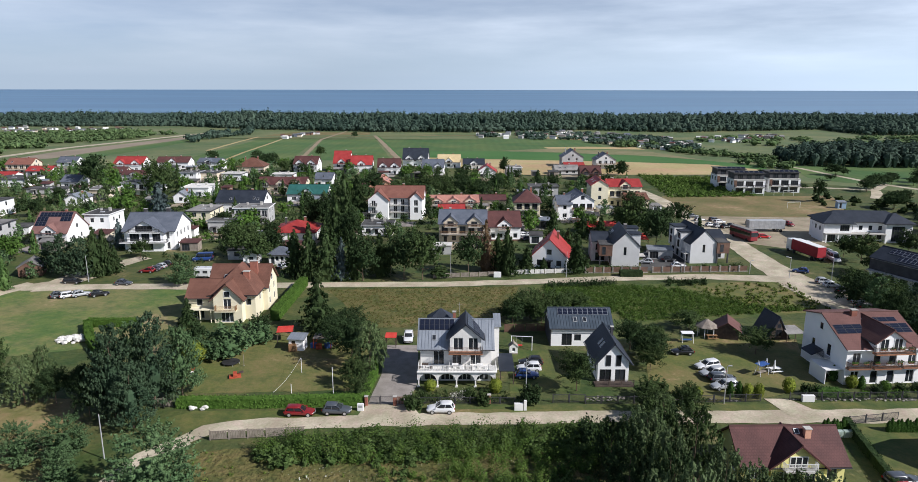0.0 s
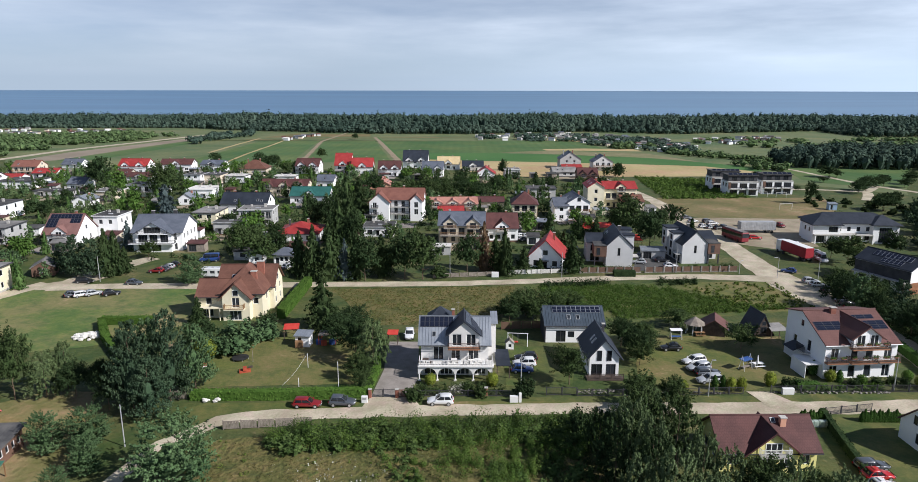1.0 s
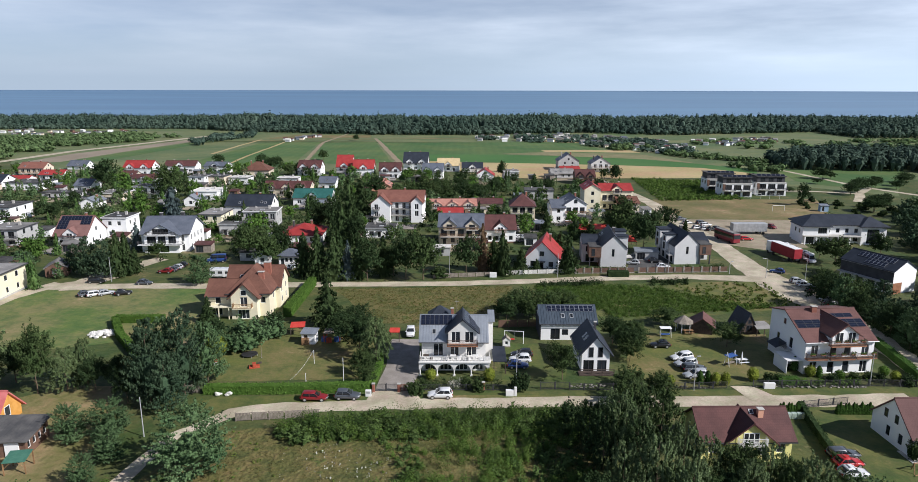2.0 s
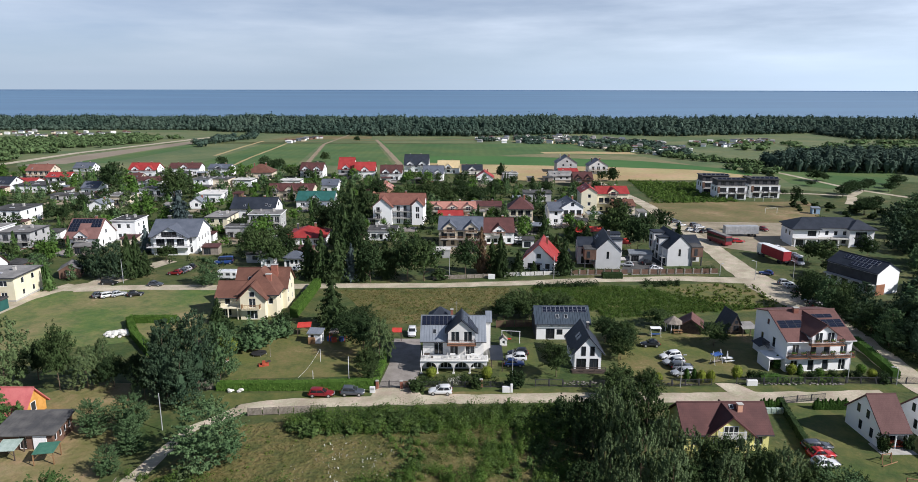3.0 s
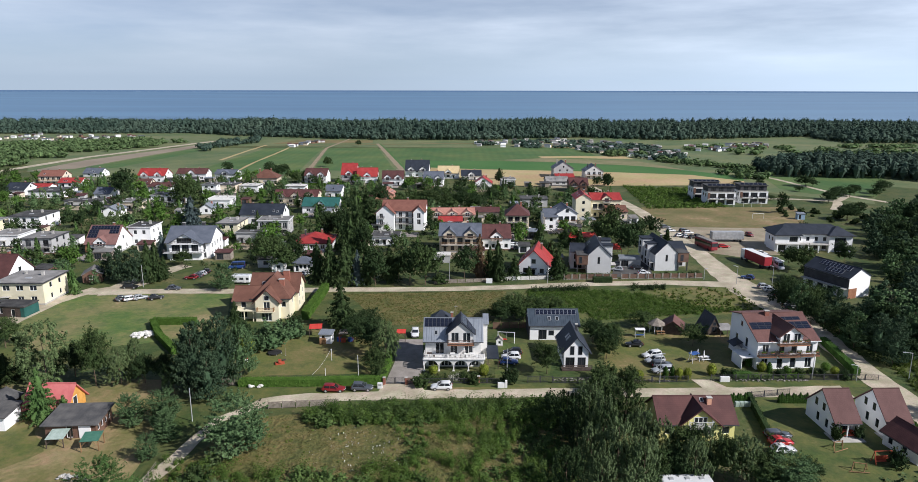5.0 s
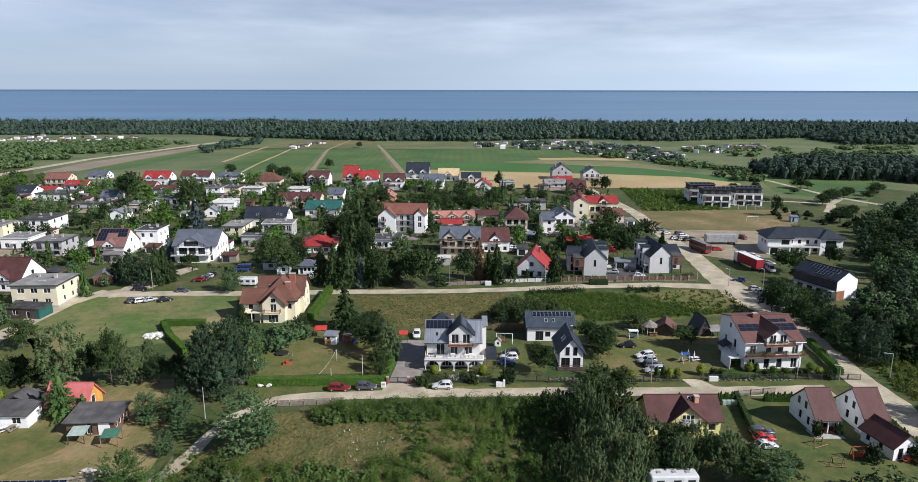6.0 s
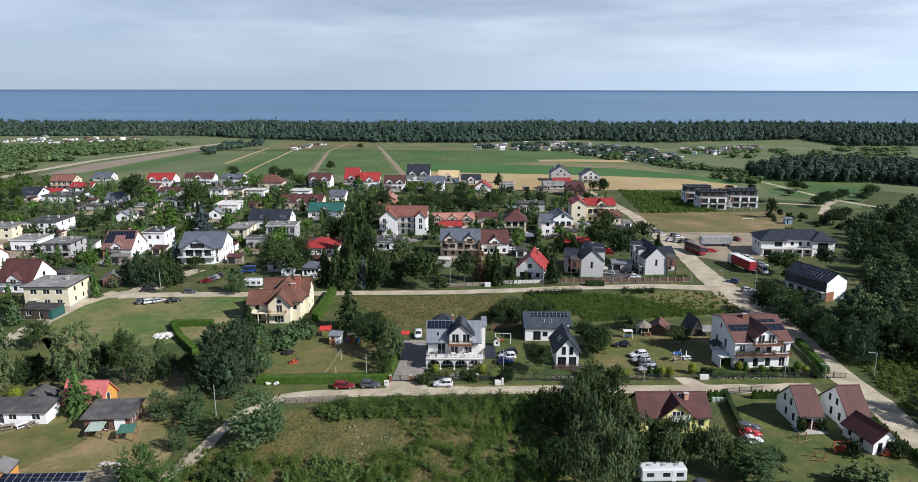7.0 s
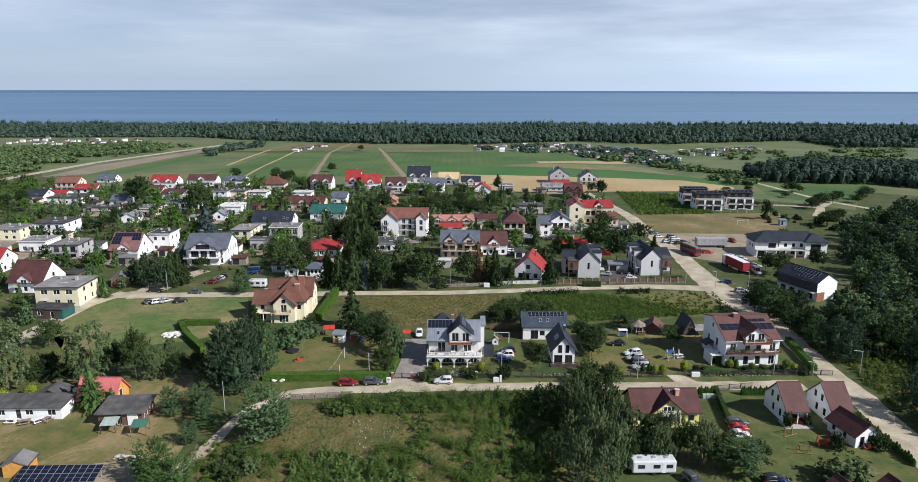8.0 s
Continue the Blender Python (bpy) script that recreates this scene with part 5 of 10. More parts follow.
lane("road", pts(-100.3, 143.5, -94.8, 145.5, -91.6, 154.4, -89.5, 164.4, -85.3, 171.7), [5, 8, 8, 6, 5], 0.052, M_ROAD, "dusty turning place by the parking", 0.6, 1.5)
lane("road", pts(-35.7, 76.9, -39.6, 72.9, -41.1, 66.6, -42.4, 58.2, -45.2, 50.9, -47.1, 38.2), [3.0, 2.2, 2.2, 2.6, 2.8, 2.8], 0.058, M_ROAD, "narrow sandy lane by the pines", 0.4, 1.2)
patch("driveway", pts(-13.6, 87.0, -8.0, 87.0, -6.9, 93.2, -7.7, 109.8, -13.4, 109.8, -12.8, 97.4), 0.04, M_PAVE, "grey paved driveway beside the white house", 0.1, 2)
patch("driveway", pts(44.6, 89.4, 48.1, 89.4, 51.7, 84.1, 45.9, 84.0), 0.07, M_ROAD, "sandy drive entrance", 0.4, 1.5)
patch("driveway", pts(-13.6, 87.0, -7.5, 87.0, -5.6, 83.5, -14.5, 83.4), 0.066, M_ROAD, "worn sandy drive entrance", 0.4, 1.5)

# ---- the white guest house with an arcade ----
h = thing("guest_house", -0.4, 97.8, 0, "white guest house with arched arcade, terrace and pale metal roof", "house")
MAIN = (-6.0, 5.0, -2.6, 4.6, 5.8, 8.7)
volume(h, *MAIN[:4], 0, 5.8, 8.7, "x", M_OFFWHITE, M_RF_METAL, 0.7, {"f": [(2.0, 2.7, 1.7, 2.3), (4.9, 2.7, 1.5, 2.3), (7.7, 2.7, 1.7, 2.3), (0.5, 0.1, 2.0, 2.1), (3.1, 0.1, 2.1, 2.1), (5.8, 0.1, 2.1, 2.1), (8.5, 0.1, 2.1, 2.1)], "r": row(2, 7.2, 3.6), "l": row(2, 7.2, 3.6)})
# cross gable with attic room
volume(h, -1.4, 3.4, -3.6, 2.0, 5.3, 7.5, 9.6, "y", M_OFFWHITE, M_RF_ANTH, 0.45, {"f": [(0.5, 0.2, 1.5, 2.0), (2.8, 0.2, 1.5, 2.0)]}, skip="b")
# pyramid turret behind the ridge
volume(h, -5.0, -1.0, 1.2, 4.9, 5.6, 7.9, 9.8, "hip", M_OFFWHITE, M_RF_ANTH, 0.3)
s = slope(*MAIN, "x", "f")
solar(h, s, 7, 1, 0.74, 1.95, -3.0, 2.55, (), True)
roof_window(h, s, -3.4, 0.7, 0.7, 1.0)
gs = slope(-1.4, 3.4, -3.6, 2.0, 7.5, 9.6, "y", "r")
for k in range(6):
    for j in range(2):
        bm = bmesh.new()
        box(bm, -2.7 + 0.85 * k, -1.95 + 0.85 * k, 0.25 + 1.35 * j, 1.5 + 1.35 * j, 0.05, 0.09)
        bm.transform(gs)
        part("solar_panel", bm, M_SOLAR, h)
for k in range(23):
    bm = bmesh.new()
    box(bm, -5.8 + 0.52 * k - 0.02, -5.8 + 0.52 * k + 0.02, -0.75, 4.55, 0, 0.05)
    bm.transform(s)
    part("roof_seam", bm, M_RF_METAL, h)
# arcade and terrace
bm = bmesh.new()
X0, X1, YF, NA, TOP = -6.2, 5.4, -4.9, 4, 2.45
span = (X1 - X0) / NA
for k in range(NA):
    xa, xb = X0 + span * k, X0 + span * (k + 1)
    seg = 12
    c, r = (xa + xb) / 2, span / 2 - 0.18
    arc = [(c - r * math.cos(math.pi * i / seg), 1.2 + 1.0 * math.sin(math.pi * i / seg)) for i in range(seg + 1)]
    for (ua, va), (ub, vb) in zip(arc, arc[1:]):
        for y in (YF, YF + 0.3):
            face(bm, [(ua, y, va), (ub, y, vb), (ub, y, TOP), (ua, y, TOP)])
        face(bm, [(ua, YF, va), (ub, YF, vb), (ub, YF + 0.3, vb), (ua, YF + 0.3, va)])
part("arcade_wall", bm, M_OFFWHITE, h)
for k in range(NA + 1):
    x = X0 + span * k
    bm = bmesh.new()
    bar(bm, (x, YF + 0.15, 0), (x, YF + 0.15, 1.25), 0.12, 10)
    box(bm, x - 0.19, x + 0.19, YF - 0.002, YF + 0.302, 1.2, TOP)
    box(bm, x - 0.22, x + 0.22, YF - 0.06, YF + 0.36, 0, 0.2)
    part("column", bm, M_OFFWHITE, h)
bm = bmesh.new()
box(bm, X0 - 0.2, X1 + 0.4, YF - 0.25, -2.6, TOP, TOP + 0.2)
part("terrace", bm, M_OFFWHITE, h, "pale terrace slab")
for a, b in (((X0, YF), (X1 + 0.2, YF)), ((X0, YF), (X0, -2.7)), ((X1 + 0.2, YF), (X1 + 0.2, -2.7)), ((-1.5, YF), (-1.5, -2.7)), ((2.0, YF), (2.0, -2.7))):
    bm = bmesh.new()
    L = math.hypot(b[0] - a[0], b[1] - a[1])
    grille(bm, L, 0, 0.9, 0.24, 0.06, 0.06)
    bm.transform(Matrix.Translation((a[0], a[1], TOP + 0.2)) @ Matrix.Rotation(math.atan2(b[1] - a[1], b[0] - a[0]), 4, "Z"))
    part("balustrade", bm, M_OFFWHITE, h, "white turned balustrade")
balcony(h, -1.6, 3.6, -3.6, 5.35, 1.1, M_SLABWOOD, M_DARKWOOD)
chimney(h, -0.8, 1.6, 8, 9.9, 0.45, 0.45, M_BRICK)
bm = bmesh.new()
bar(bm, (0.0, 1.8, 8), (0.0, 1.8, 11.4), 0.025, 5)
part("aerial", bm, M_STEEL, h)
bm = bmesh.new()
bar(bm, (-0.35, 1.8, 11.1), (0.35, 1.8, 11.1), 0.02, 4)
part("aerial", bm, M_STEEL, h)
# terrace furniture
for x, m in ((-5.2, M_DARKWOOD), (-0.6, M_FRAME), (3.2, M_FRAME)):
    for pn, b6 in (("tabletop", (x - 0.5, x + 0.5, -4.3, -3.5, TOP + 0.88, TOP + 0.94)), ("table_leg", (x - 0.06, x + 0.06, -3.96, -3.84, TOP + 0.2, TOP + 0.88)), ("chair", (x + 0.7, x + 1.15, -4.1, -3.7, TOP + 0.2, TOP + 0.65)), ("chair", (x - 1.15, x - 0.7, -4.1, -3.7, TOP + 0.2, TOP + 0.65))):
        bm = bmesh.new()
        bevelled(bm, *b6, 0.02)
        part(pn, bm, m, h)
# side lean-to
bm = bmesh.new()
box(bm, 6.2, 8.6, -4.0, 3.0, 2.2, 2.32)
part("canopy_roof", bm, M_RF_ANTH, h, "flat dark carport roof")
for x, y in ((6.4, -3.8), (8.4, -3.8), (6.4, 2.8), (8.4, 2.8)):
    bm = bmesh.new()
    box(bm, x - 0.07, x + 0.07, y - 0.07, y + 0.07, 0, 2.2)
    part("post", bm, M_DARKWOOD, h)
bm = bmesh.new()
box(bm, 5.02, 6.4, 1.6, 4.6, 0, 7.4)
part("annex", bm, M_OFFWHITE, h, "narrow white rear annex")
bm = bmesh.new()
slab(bm, (5.5, 1.3, 7.5), (6.7, 1.3, 7.5), (6.7, 4.8, 8.6), (5.5, 4.8, 8.6), 0.08)
part("annex_roof", bm, M_RF_METAL, h)

# ---- long house with ten panels ----
h = thing("house", 21.6, 113.6, 0, "white single-storey house with grey metal roof and solar panels", "house")
LONG = (-5.8, 4.9, -3.8, 3.8, 3.5, 5.7)
volume(h, *LONG[:4], 0, 3.5, 5.7, "x", M_WHITE, M_RF_BLUE, 0.5, {"f": [(1.9, 0.1, 1.8, 2.2), (4.1, 1.0, 1.2, 1.2), (6.9, 1.0, 1.2, 1.2)], "l": row(2, 7.6, 1.0), "r": row(2, 7.6, 1.0)}, True)
s = slope(*LONG, "x", "f")
solar(h, s, 10, 1, 0.86, 1.5, 0.55, 2.65)
roof_window(h, s, -1.0, 1.0, 0.7, 1.1)
roof_window(h, s, 0.7, 1.0, 0.7, 1.1)
for k in range(22):
    bm = bmesh.new()
    box(bm, -5.7 + 0.52 * k - 0.018, -5.7 + 0.52 * k + 0.018, -0.55, 4.35, 0, 0.045)
    bm.transform(s)
    part("roof_seam", bm, M_RF_BLUE, h)
bm = bmesh.new()
box(bm, -5.95, -5.8, -3.9, 3.9, 0, 3.3)
part("side_wall", bm, M_DARKWALL, h, "charcoal end wall")

# ---- dark-roofed gable cottage ----
h = thing("cottage", 23.5, 99.4, 0, "narrow white cottage with steep dark blue-black roof and glazed porch", "house")
volume(h, -2.4, 2.4, -4.6, 4.2, 0, 3.5, 6.3, "y", M_WHITE, M_RF_ANTH, 0.55, {"f": [(1.15, 2.75, 0.85, 1.8), (2.75, 2.75, 0.85, 1.8), (0.3, 0.1, 1.8, 2.1), (2.7, 0.1, 1.6, 2.1)], "l": row(3, 8.8, 1.0, 1.0, 1.2), "r": row(2, 8.8, 1.0)}, True)
bm = bmesh.new()
box(bm, -3.0, 3.0, -6.2, -4.6, 0, 0.25)
part("porch_deck", bm, M_DARKWOOD, h)
for x in (-2.9, -0.9, 1.0, 2.9):
    bm = bmesh.new()
    box(bm, x - 0.06, x + 0.06, -6.15, -6.03, 0.25, 1.15)
    part("post", bm, M_DARKWOOD, h)
bm = bmesh.new()
box(bm, -2.9, 2.9, -6.12, -6.06, 1.05, 1.15)
box(bm, -2.9, 2.9, -6.12, -6.06, 0.6, 0.68)
part("railing", bm, M_DARKWOOD, h)
s = slope(-2.4, 2.4, -4.6, 4.2, 3.5, 6.3, "y", "l")
roof_window(h, s, 0.2, 1.2, 0.8, 1.2)
roof_window(h, s, 1.5, 1.2, 0.8, 1.2)
chimney(h, 0.9, 1.6, 4.5, 6.9, 0.4, 0.4, M_DARKWALL)

# ---- three-storey guest house with wooden balconies ----
h = thing("guest_house", 64.7, 100.4, 4.6, "white three-storey guest house with red-brown roof and flowered wooden balconies", "house")
doors = [(1.0, 0.1, 1.3, 2.1), (4.2, 0.1, 1.2, 2.1), (6.9, 0.1, 1.2, 2.1), (10.0, 0.1, 1.3, 2.1), (1.0, 3.1, 1.3, 2.1), (4.4, 3.1, 1.2, 2.1), (6.9, 3.1, 1.2, 2.1), (10.0, 3.1, 1.3, 2.1)]
X0, X1, Y0, YR, Y1 = -6.2, 6.0, -5.6, 1.2, 5.8
bm = bmesh.new()
facade(bm, X1 - X0, 5.9, doors, 0.16, lambda u, dep, v: Vector((X0 + u, Y0 + dep, v)))
facade(bm, X1 - X0, 8.1, [], 0.16, lambda u, dep, v: Vector((X1 - u, Y1 - dep, v)))
side = [(2.4, 3.2, 1.0, 1.3), (6.4, 3.0, 1.1, 2.0)]
facade(bm, Y1 - Y0, 5.9, side, 0.16, lambda u, dep, v: Vector((X0 + dep, Y1 - u, v)))
facade(bm, Y1 - Y0, 5.9, row(3, Y1 - Y0, 3.4), 0.16, lambda u, dep, v: Vector((X1 - dep, Y0 + u, v)))
for x in (X0, X1):
    face(bm, [(x, Y0, 5.9), (x, YR, 9.2), (x, Y1, 8.1), (x, Y1, 5.9)])
part("wall", bm, M_WHITE, h)
for u, v, w_, h_ in doors:
    add_window(h, Matrix.Translation((X0 + u + w_ / 2, Y0 + 0.12, v)), w_, h_, False, "door" if v < 1 else "window")
for u, v, w_, h_ in side + [(4.2, 6.6, 0.9, 1.2)]:
    add_window(h, Matrix.Translation((X0 + (0.12 if v < 6 else -0.012), Y1 - u - w_ / 2, v)) @ Matrix.Rotation(radians(-90), 4, "Z"), w_, h_)
for u, v, w_, h_ in row(3, Y1 - Y0, 3.4):
    add_window(h, Matrix.Translation((X1 - 0.12, Y0 + u + w_ / 2, v)) @ Matrix.Rotation(radians(90), 4, "Z"), w_, h_)
bm = bmesh.new()
slab(bm, (X0 - 0.35, Y0 - 0.45, 5.88), (X1 + 0.35, Y0 - 0.45, 5.88), (X1 + 0.35, YR, 9.4), (X0 - 0.35, YR, 9.4), 0.18)
slab(bm, (X1 + 0.35, Y1 + 0.4, 8.17), (X0 - 0.35, Y1 + 0.4, 8.17), (X0 - 0.35, YR, 9.4), (X1 + 0.35, YR, 9.4), 0.18)
bmesh.ops.remove_doubles(bm, verts=bm.verts, dist=1e-4)
part("roof", bm, M_RF_RUST, h)
bm = bmesh.new()
bar(bm, (X0 - 0.4, YR, 9.44), (X1 + 0.4, YR, 9.44), 0.12, 6)
part("ridge_cap", bm, M_RF_RUST, h)
bm = bmesh.new()
bar(bm, (X0 - 0.4, Y0 - 0.52, 5.8), (X1 + 0.4, Y0 - 0.52, 5.8), 0.08, 6)
part("gutter", bm, M_FRAME, h)
# small side balcony by the upper door
bm = bmesh.new()
box(bm, X0 - 1.2, X0, -1.9, 0.6, 2.78, 2.95)
o = part("balcony", bm, M_CONC, h)
bm = bmesh.new()
grille(bm, 2.5, 0.05, 1.0, 0.14)
bm.transform(Matrix.Translation((X0 - 1.15, -1.9, 2.95)) @ Matrix.Rotation(radians(90), 4, "Z"))
part("railing", bm, M_DFRAME, o)
volume(h, -2.3, 2.3, -6.5, 0.6, 5.6, 7.3, 9.0, "y", M_WHITE, M_RF_RUST, 0.55, {"f": [(0.5, 0.15, 1.4, 2.0), (2.7, 0.15, 1.4, 2.0)]}, skip="b")
balcony(h, -2.9, 3.3, -6.5, 5.65, 1.0, M_SLABWOOD, M_DARKWOOD)
balcony(h, -6.2, -2.6, -5.6, 2.95, 0.9, M_SLABWOOD, M_DARKWOOD)
balcony(h, -2.2, 2.2, -5.6, 2.95, 1.1, M_SLABWOOD, M_DARKWOOD)
balcony(h, 2.6, 6.2, -5.6, 2.95, 0.9, M_SLABWOOD, M_DARKWOOD)
s = slope(-6.2, 6.2, -5.6, 8.4, 5.9, 9.2, "x", "f")
solar(h, s, 3, 2, 1.5, 0.95, -3.9, 2.9, (), True)
solar(h, s, 3, 1, 1.5, 0.95, 2.6, 5.3, (), True)
solar(h, s, 3, 2, 1.4, 0.95, 3.9, 2.9, (), True)
chimney(h, -1.6, 0.6, 8.5, 10.0, 0.9, 0.6)
roof_window(h, s, -0.4, 5.2, 0.7, 0.9)
# flower boxes on the rails
for x, y, z in [(-5.4 + 1.8 * k, -6.58, 3.75) for k in range(7)] + [(-2.0 + 1.5 * k, -7.58, 6.45) for k in range(4)]:
    bm = bmesh.new()
    bevelled(bm, x - 0.4, x + 0.4, y - 0.1, y + 0.1, z - 0.12, z + 0.08, 0.03)
    o = part("flower_box", bm, M_BRICK, h)
    rng = np.random.default_rng(int(x * 10 + z * 3) + 90)
    n = 60
    c = np.stack([rng.uniform(x - 0.42, x + 0.42, n), rng.uniform(y - 0.16, y + 0.16, n), rng.uniform(z - 0.05, z + 0.35, n)], 1)
    me = cards_mesh("plant", c, np.tile((0.0, -0.4, 0.7), (n, 1)), np.full(n, 0.1), M_LEAF_LIME if int(x) % 2 else M_LEAF, None, rng)
    shared("plant", me, o)
bm = bmesh.new()
box(bm, -9.0, -6.2, -5.2, -1.0, 2.25, 2.4)
part("porch_roof", bm, M_FRAME, h, "white flat porch roof")
for b6 in ((-8.95, -8.85, -5.15, -1.05), (-8.85, -6.22, -1.15, -1.05)):
    bm = bmesh.new()
    box(bm, *b6, 0, 2.25)
    part("porch_wall", bm, M_WHITE, h)
bm = bmesh.new()
slab(bm, (-8.2, 3.0, 2.7), (-8.2, 0.0, 2.7), (-6.2, 0.0, 3.5), (-6.2, 3.0, 3.5), 0.1)
part("side_canopy", bm, M_RF_ANTH, h)

# ---- yellow villa with a brown roof ----
h = thing("villa", -45.4, 126.4, 2, "pale yellow villa with brown tiled cross gables and brick chimneys", "house")
volume(h, -8.4, 0.5, -3.6, 2.8, 0, 4.9, 7.3, "x", M_CREAM, M_RF_BROWN, 0.65, {"f": [(1.6, 2.9, 1.2, 1.4), (0.8, 0.3, 2.2, 2.0)], "l": row(2, 6.4, 3.0)})
volume(h, -6.0, 5.6, 2.2, 10.0, 0, 5.2, 8.6, "x", M_CREAM, M_RF_BROWN, 0.6, {"r": [(1.2, 0.9, 1.2, 1.4), (3.3, 5.5, 1.1, 1.3), (1.2, 3.2, 1.1, 1.4), (5.0, 3.2, 1.1, 1.4), (5.0, 0.9, 1.1, 1.4)], "l": row(2, 7.8, 3.2)})
volume(h, -3.9, 4.6, -3.4, 8.4, 0, 5.0, 9.7, "hip", M_CREAM, M_RF_BROWN, 0.6, {"r": row(2, 11.8, 2.9), "f": [(6.6, 2.9, 1.1, 1.4)]})
volume(h, -2.9, 2.5, -5.4, 1.0, 0, 5.0, 7.7, "y", M_CREAM, M_RF_BROWN, 0.7, {"f": [(1.9, 2.75, 1.5, 2.1), (2.1, 5.2, 1.2, 1.2), (1.3, 0.1, 2.4, 2.0)], "r": row(1, 6.4, 3.0)}, skip="b")
balcony(h, -2.4, 1.6, -5.4, 2.7, 1.2, M_CREAM, M_WOOD)
chimney(h, 2.4, -0.4, 6, 9.0, 1.2, 0.7)
chimney(h, 2.6, 4.4, 7, 9.9, 1.5, 0.8)
s = slope(-6.0, 5.6, 2.2, 10.0, 5.2, 8.6, "x", "f")
roof_window(h, s, -2.8, 1.4, 0.8, 1.1)
bm = bmesh.new()
box(bm, -8.0, -2.9, -5.4, -3.6, 2.5, 2.65)
part("canopy", bm, M_CREAM, h)
for x in (-7.9, -5.7, -3.6):
    bm = bmesh.new()
    bar(bm, (x, -5.3, 0), (x, -5.3, 2.5), 0.12, 8)
    part("column", bm, M_CREAM, h)

# ---- lemon house with maroon roof ----
h = thing("house", 39.5, 71.3, 1, "lemon yellow house with maroon tiled roof and a wide front gable", "house")
volume(h, -7.5, 4.4, -3.9, 2.9, 0, 3.0, 5.6, "x", M_YELLOW, M_RF_MAROON, 0.6, {"f": [(9.9, 0.9, 1.2, 1.3), (0.9, 0.9, 1.4, 1.3)], "r": row(2, 6.8, 0.9), "l": row(2, 6.8, 0.9)})
volume(h, -4.4, 1.7, -4.5, 0.0, 0, 2.9, 5.45, "y", M_YELLOW, M_RF_MAROON, 0.6, {"f": [(2.0, 2.75, 2.1, 1.4), (0.7, 0.2, 2.6, 2.0), (3.9, 0.9, 1.3, 1.3)]}, skip="b")
balcony(h, -3.2, 0.5, -4.5, 2.7, 0.9, M_CONC, M_FRAME)
chimney(h, 0.9, -1.5, 4, 6.0, 0.7, 0.6, M_SALMON)
s = slope(-7.5, 4.4, -3.9, 2.9, 3.0, 5.6, "x", "f")
roof_window(h, s, 1.4, 3.2, 0.6, 0.7)


def twin(x, y, rot):
    """A holiday house whose long front slope runs on over an open porch."""
    h = thing("holiday_house", x, y, rot, "white holiday house with plain brown roof and recessed porch", "house", "row of holiday houses")
    volume(h, -3.0, 3.0, -5.2, 3.8, 0, 2.9, 6.6, "x", M_WHITE, M_RF_TAUPE, 0.45, {"l": [(2.6, 3.3, 0.85, 1.3), (5.0, 3.3, 0.85, 1.3), (3.4, 0.8, 0.9, 1.5), (6.2, 0.8, 0.9, 1.5)], "r": row(2, 9.0, 0.9)}, True, skip="f")
    bm = bmesh.new()
    facade(bm, 5.96, 2.9, [(0.4, 0.1, 1.6, 2.1), (3.0, 0.1, 2.2, 2.1)], 0.16, lambda u, dep, v: Vector((u - 2.98, -3.4 + dep, v)))
    part("porch_wall", bm, M_WHITE, h)
    for u, w in ((0.4, 1.6), (3.0, 2.2)):
        add_window(h, Matrix.Translation((u + w / 2 - 2.98, -3.28, 0.1)), w, 2.1, True, "door")
    bm = bmesh.new()
    box(bm, -2.99, 2.99, -5.22, -4.98, 2.25, 2.88)
    part("porch_beam", bm, M_WHITE, h)
    for px in (-2.85, 0.4, 2.85):
        bm = bmesh.new()
        box(bm, px - 0.11, px + 0.11, -5.2, -4.98, 0, 2.25)
        part("post", bm, M_WHITE, h)
    bm = bmesh.new()
    box(bm, -3.8, 3.8, -6.8, -3.4, 0.02, 0.12)
    part("terrace", bm, M_CONC, h)
    return h


twin(61.7, 72.6, 2).scale = (0.67, 0.9, 0.97)
twin(69.9, 72.7, 2).scale = (0.67, 0.9, 0.97)
h = thing("holiday_house", 69.6, 63.4, 12, "small white cottage with dark maroon gable roof and red garden furniture", "house")
h.scale = (0.85, 0.85, 0.95)
volume(h, -2.7, 2.7, -3.6, 4.0, 0, 2.5, 4.3, "y", M_WHITE, M_RF_MAROON, 0.6, {"l": [(1.2, 0.8, 0.9, 1.5), (4.2, 0.8, 0.9, 1.5)], "f": [(1.0, 0.1, 1.0, 2.0), (2.8, 0.9, 1.8, 1.2)]}, True)
for x, y in ((57.2, 40.9), (64.8, 41.0)):
    h = thing("holiday_house", x, y, 12, "small cottage with dark maroon gable roof", "house")
    volume(h, -2.7, 2.7, -3.6, 4.0, 0, 2.5, 4.3, "y", M_WHITE, M_RF_MAROON, 0.6, {"f": [(1.0, 0.1, 1.0, 2.0), (2.8, 0.9, 1.8, 1.2)]}, True)

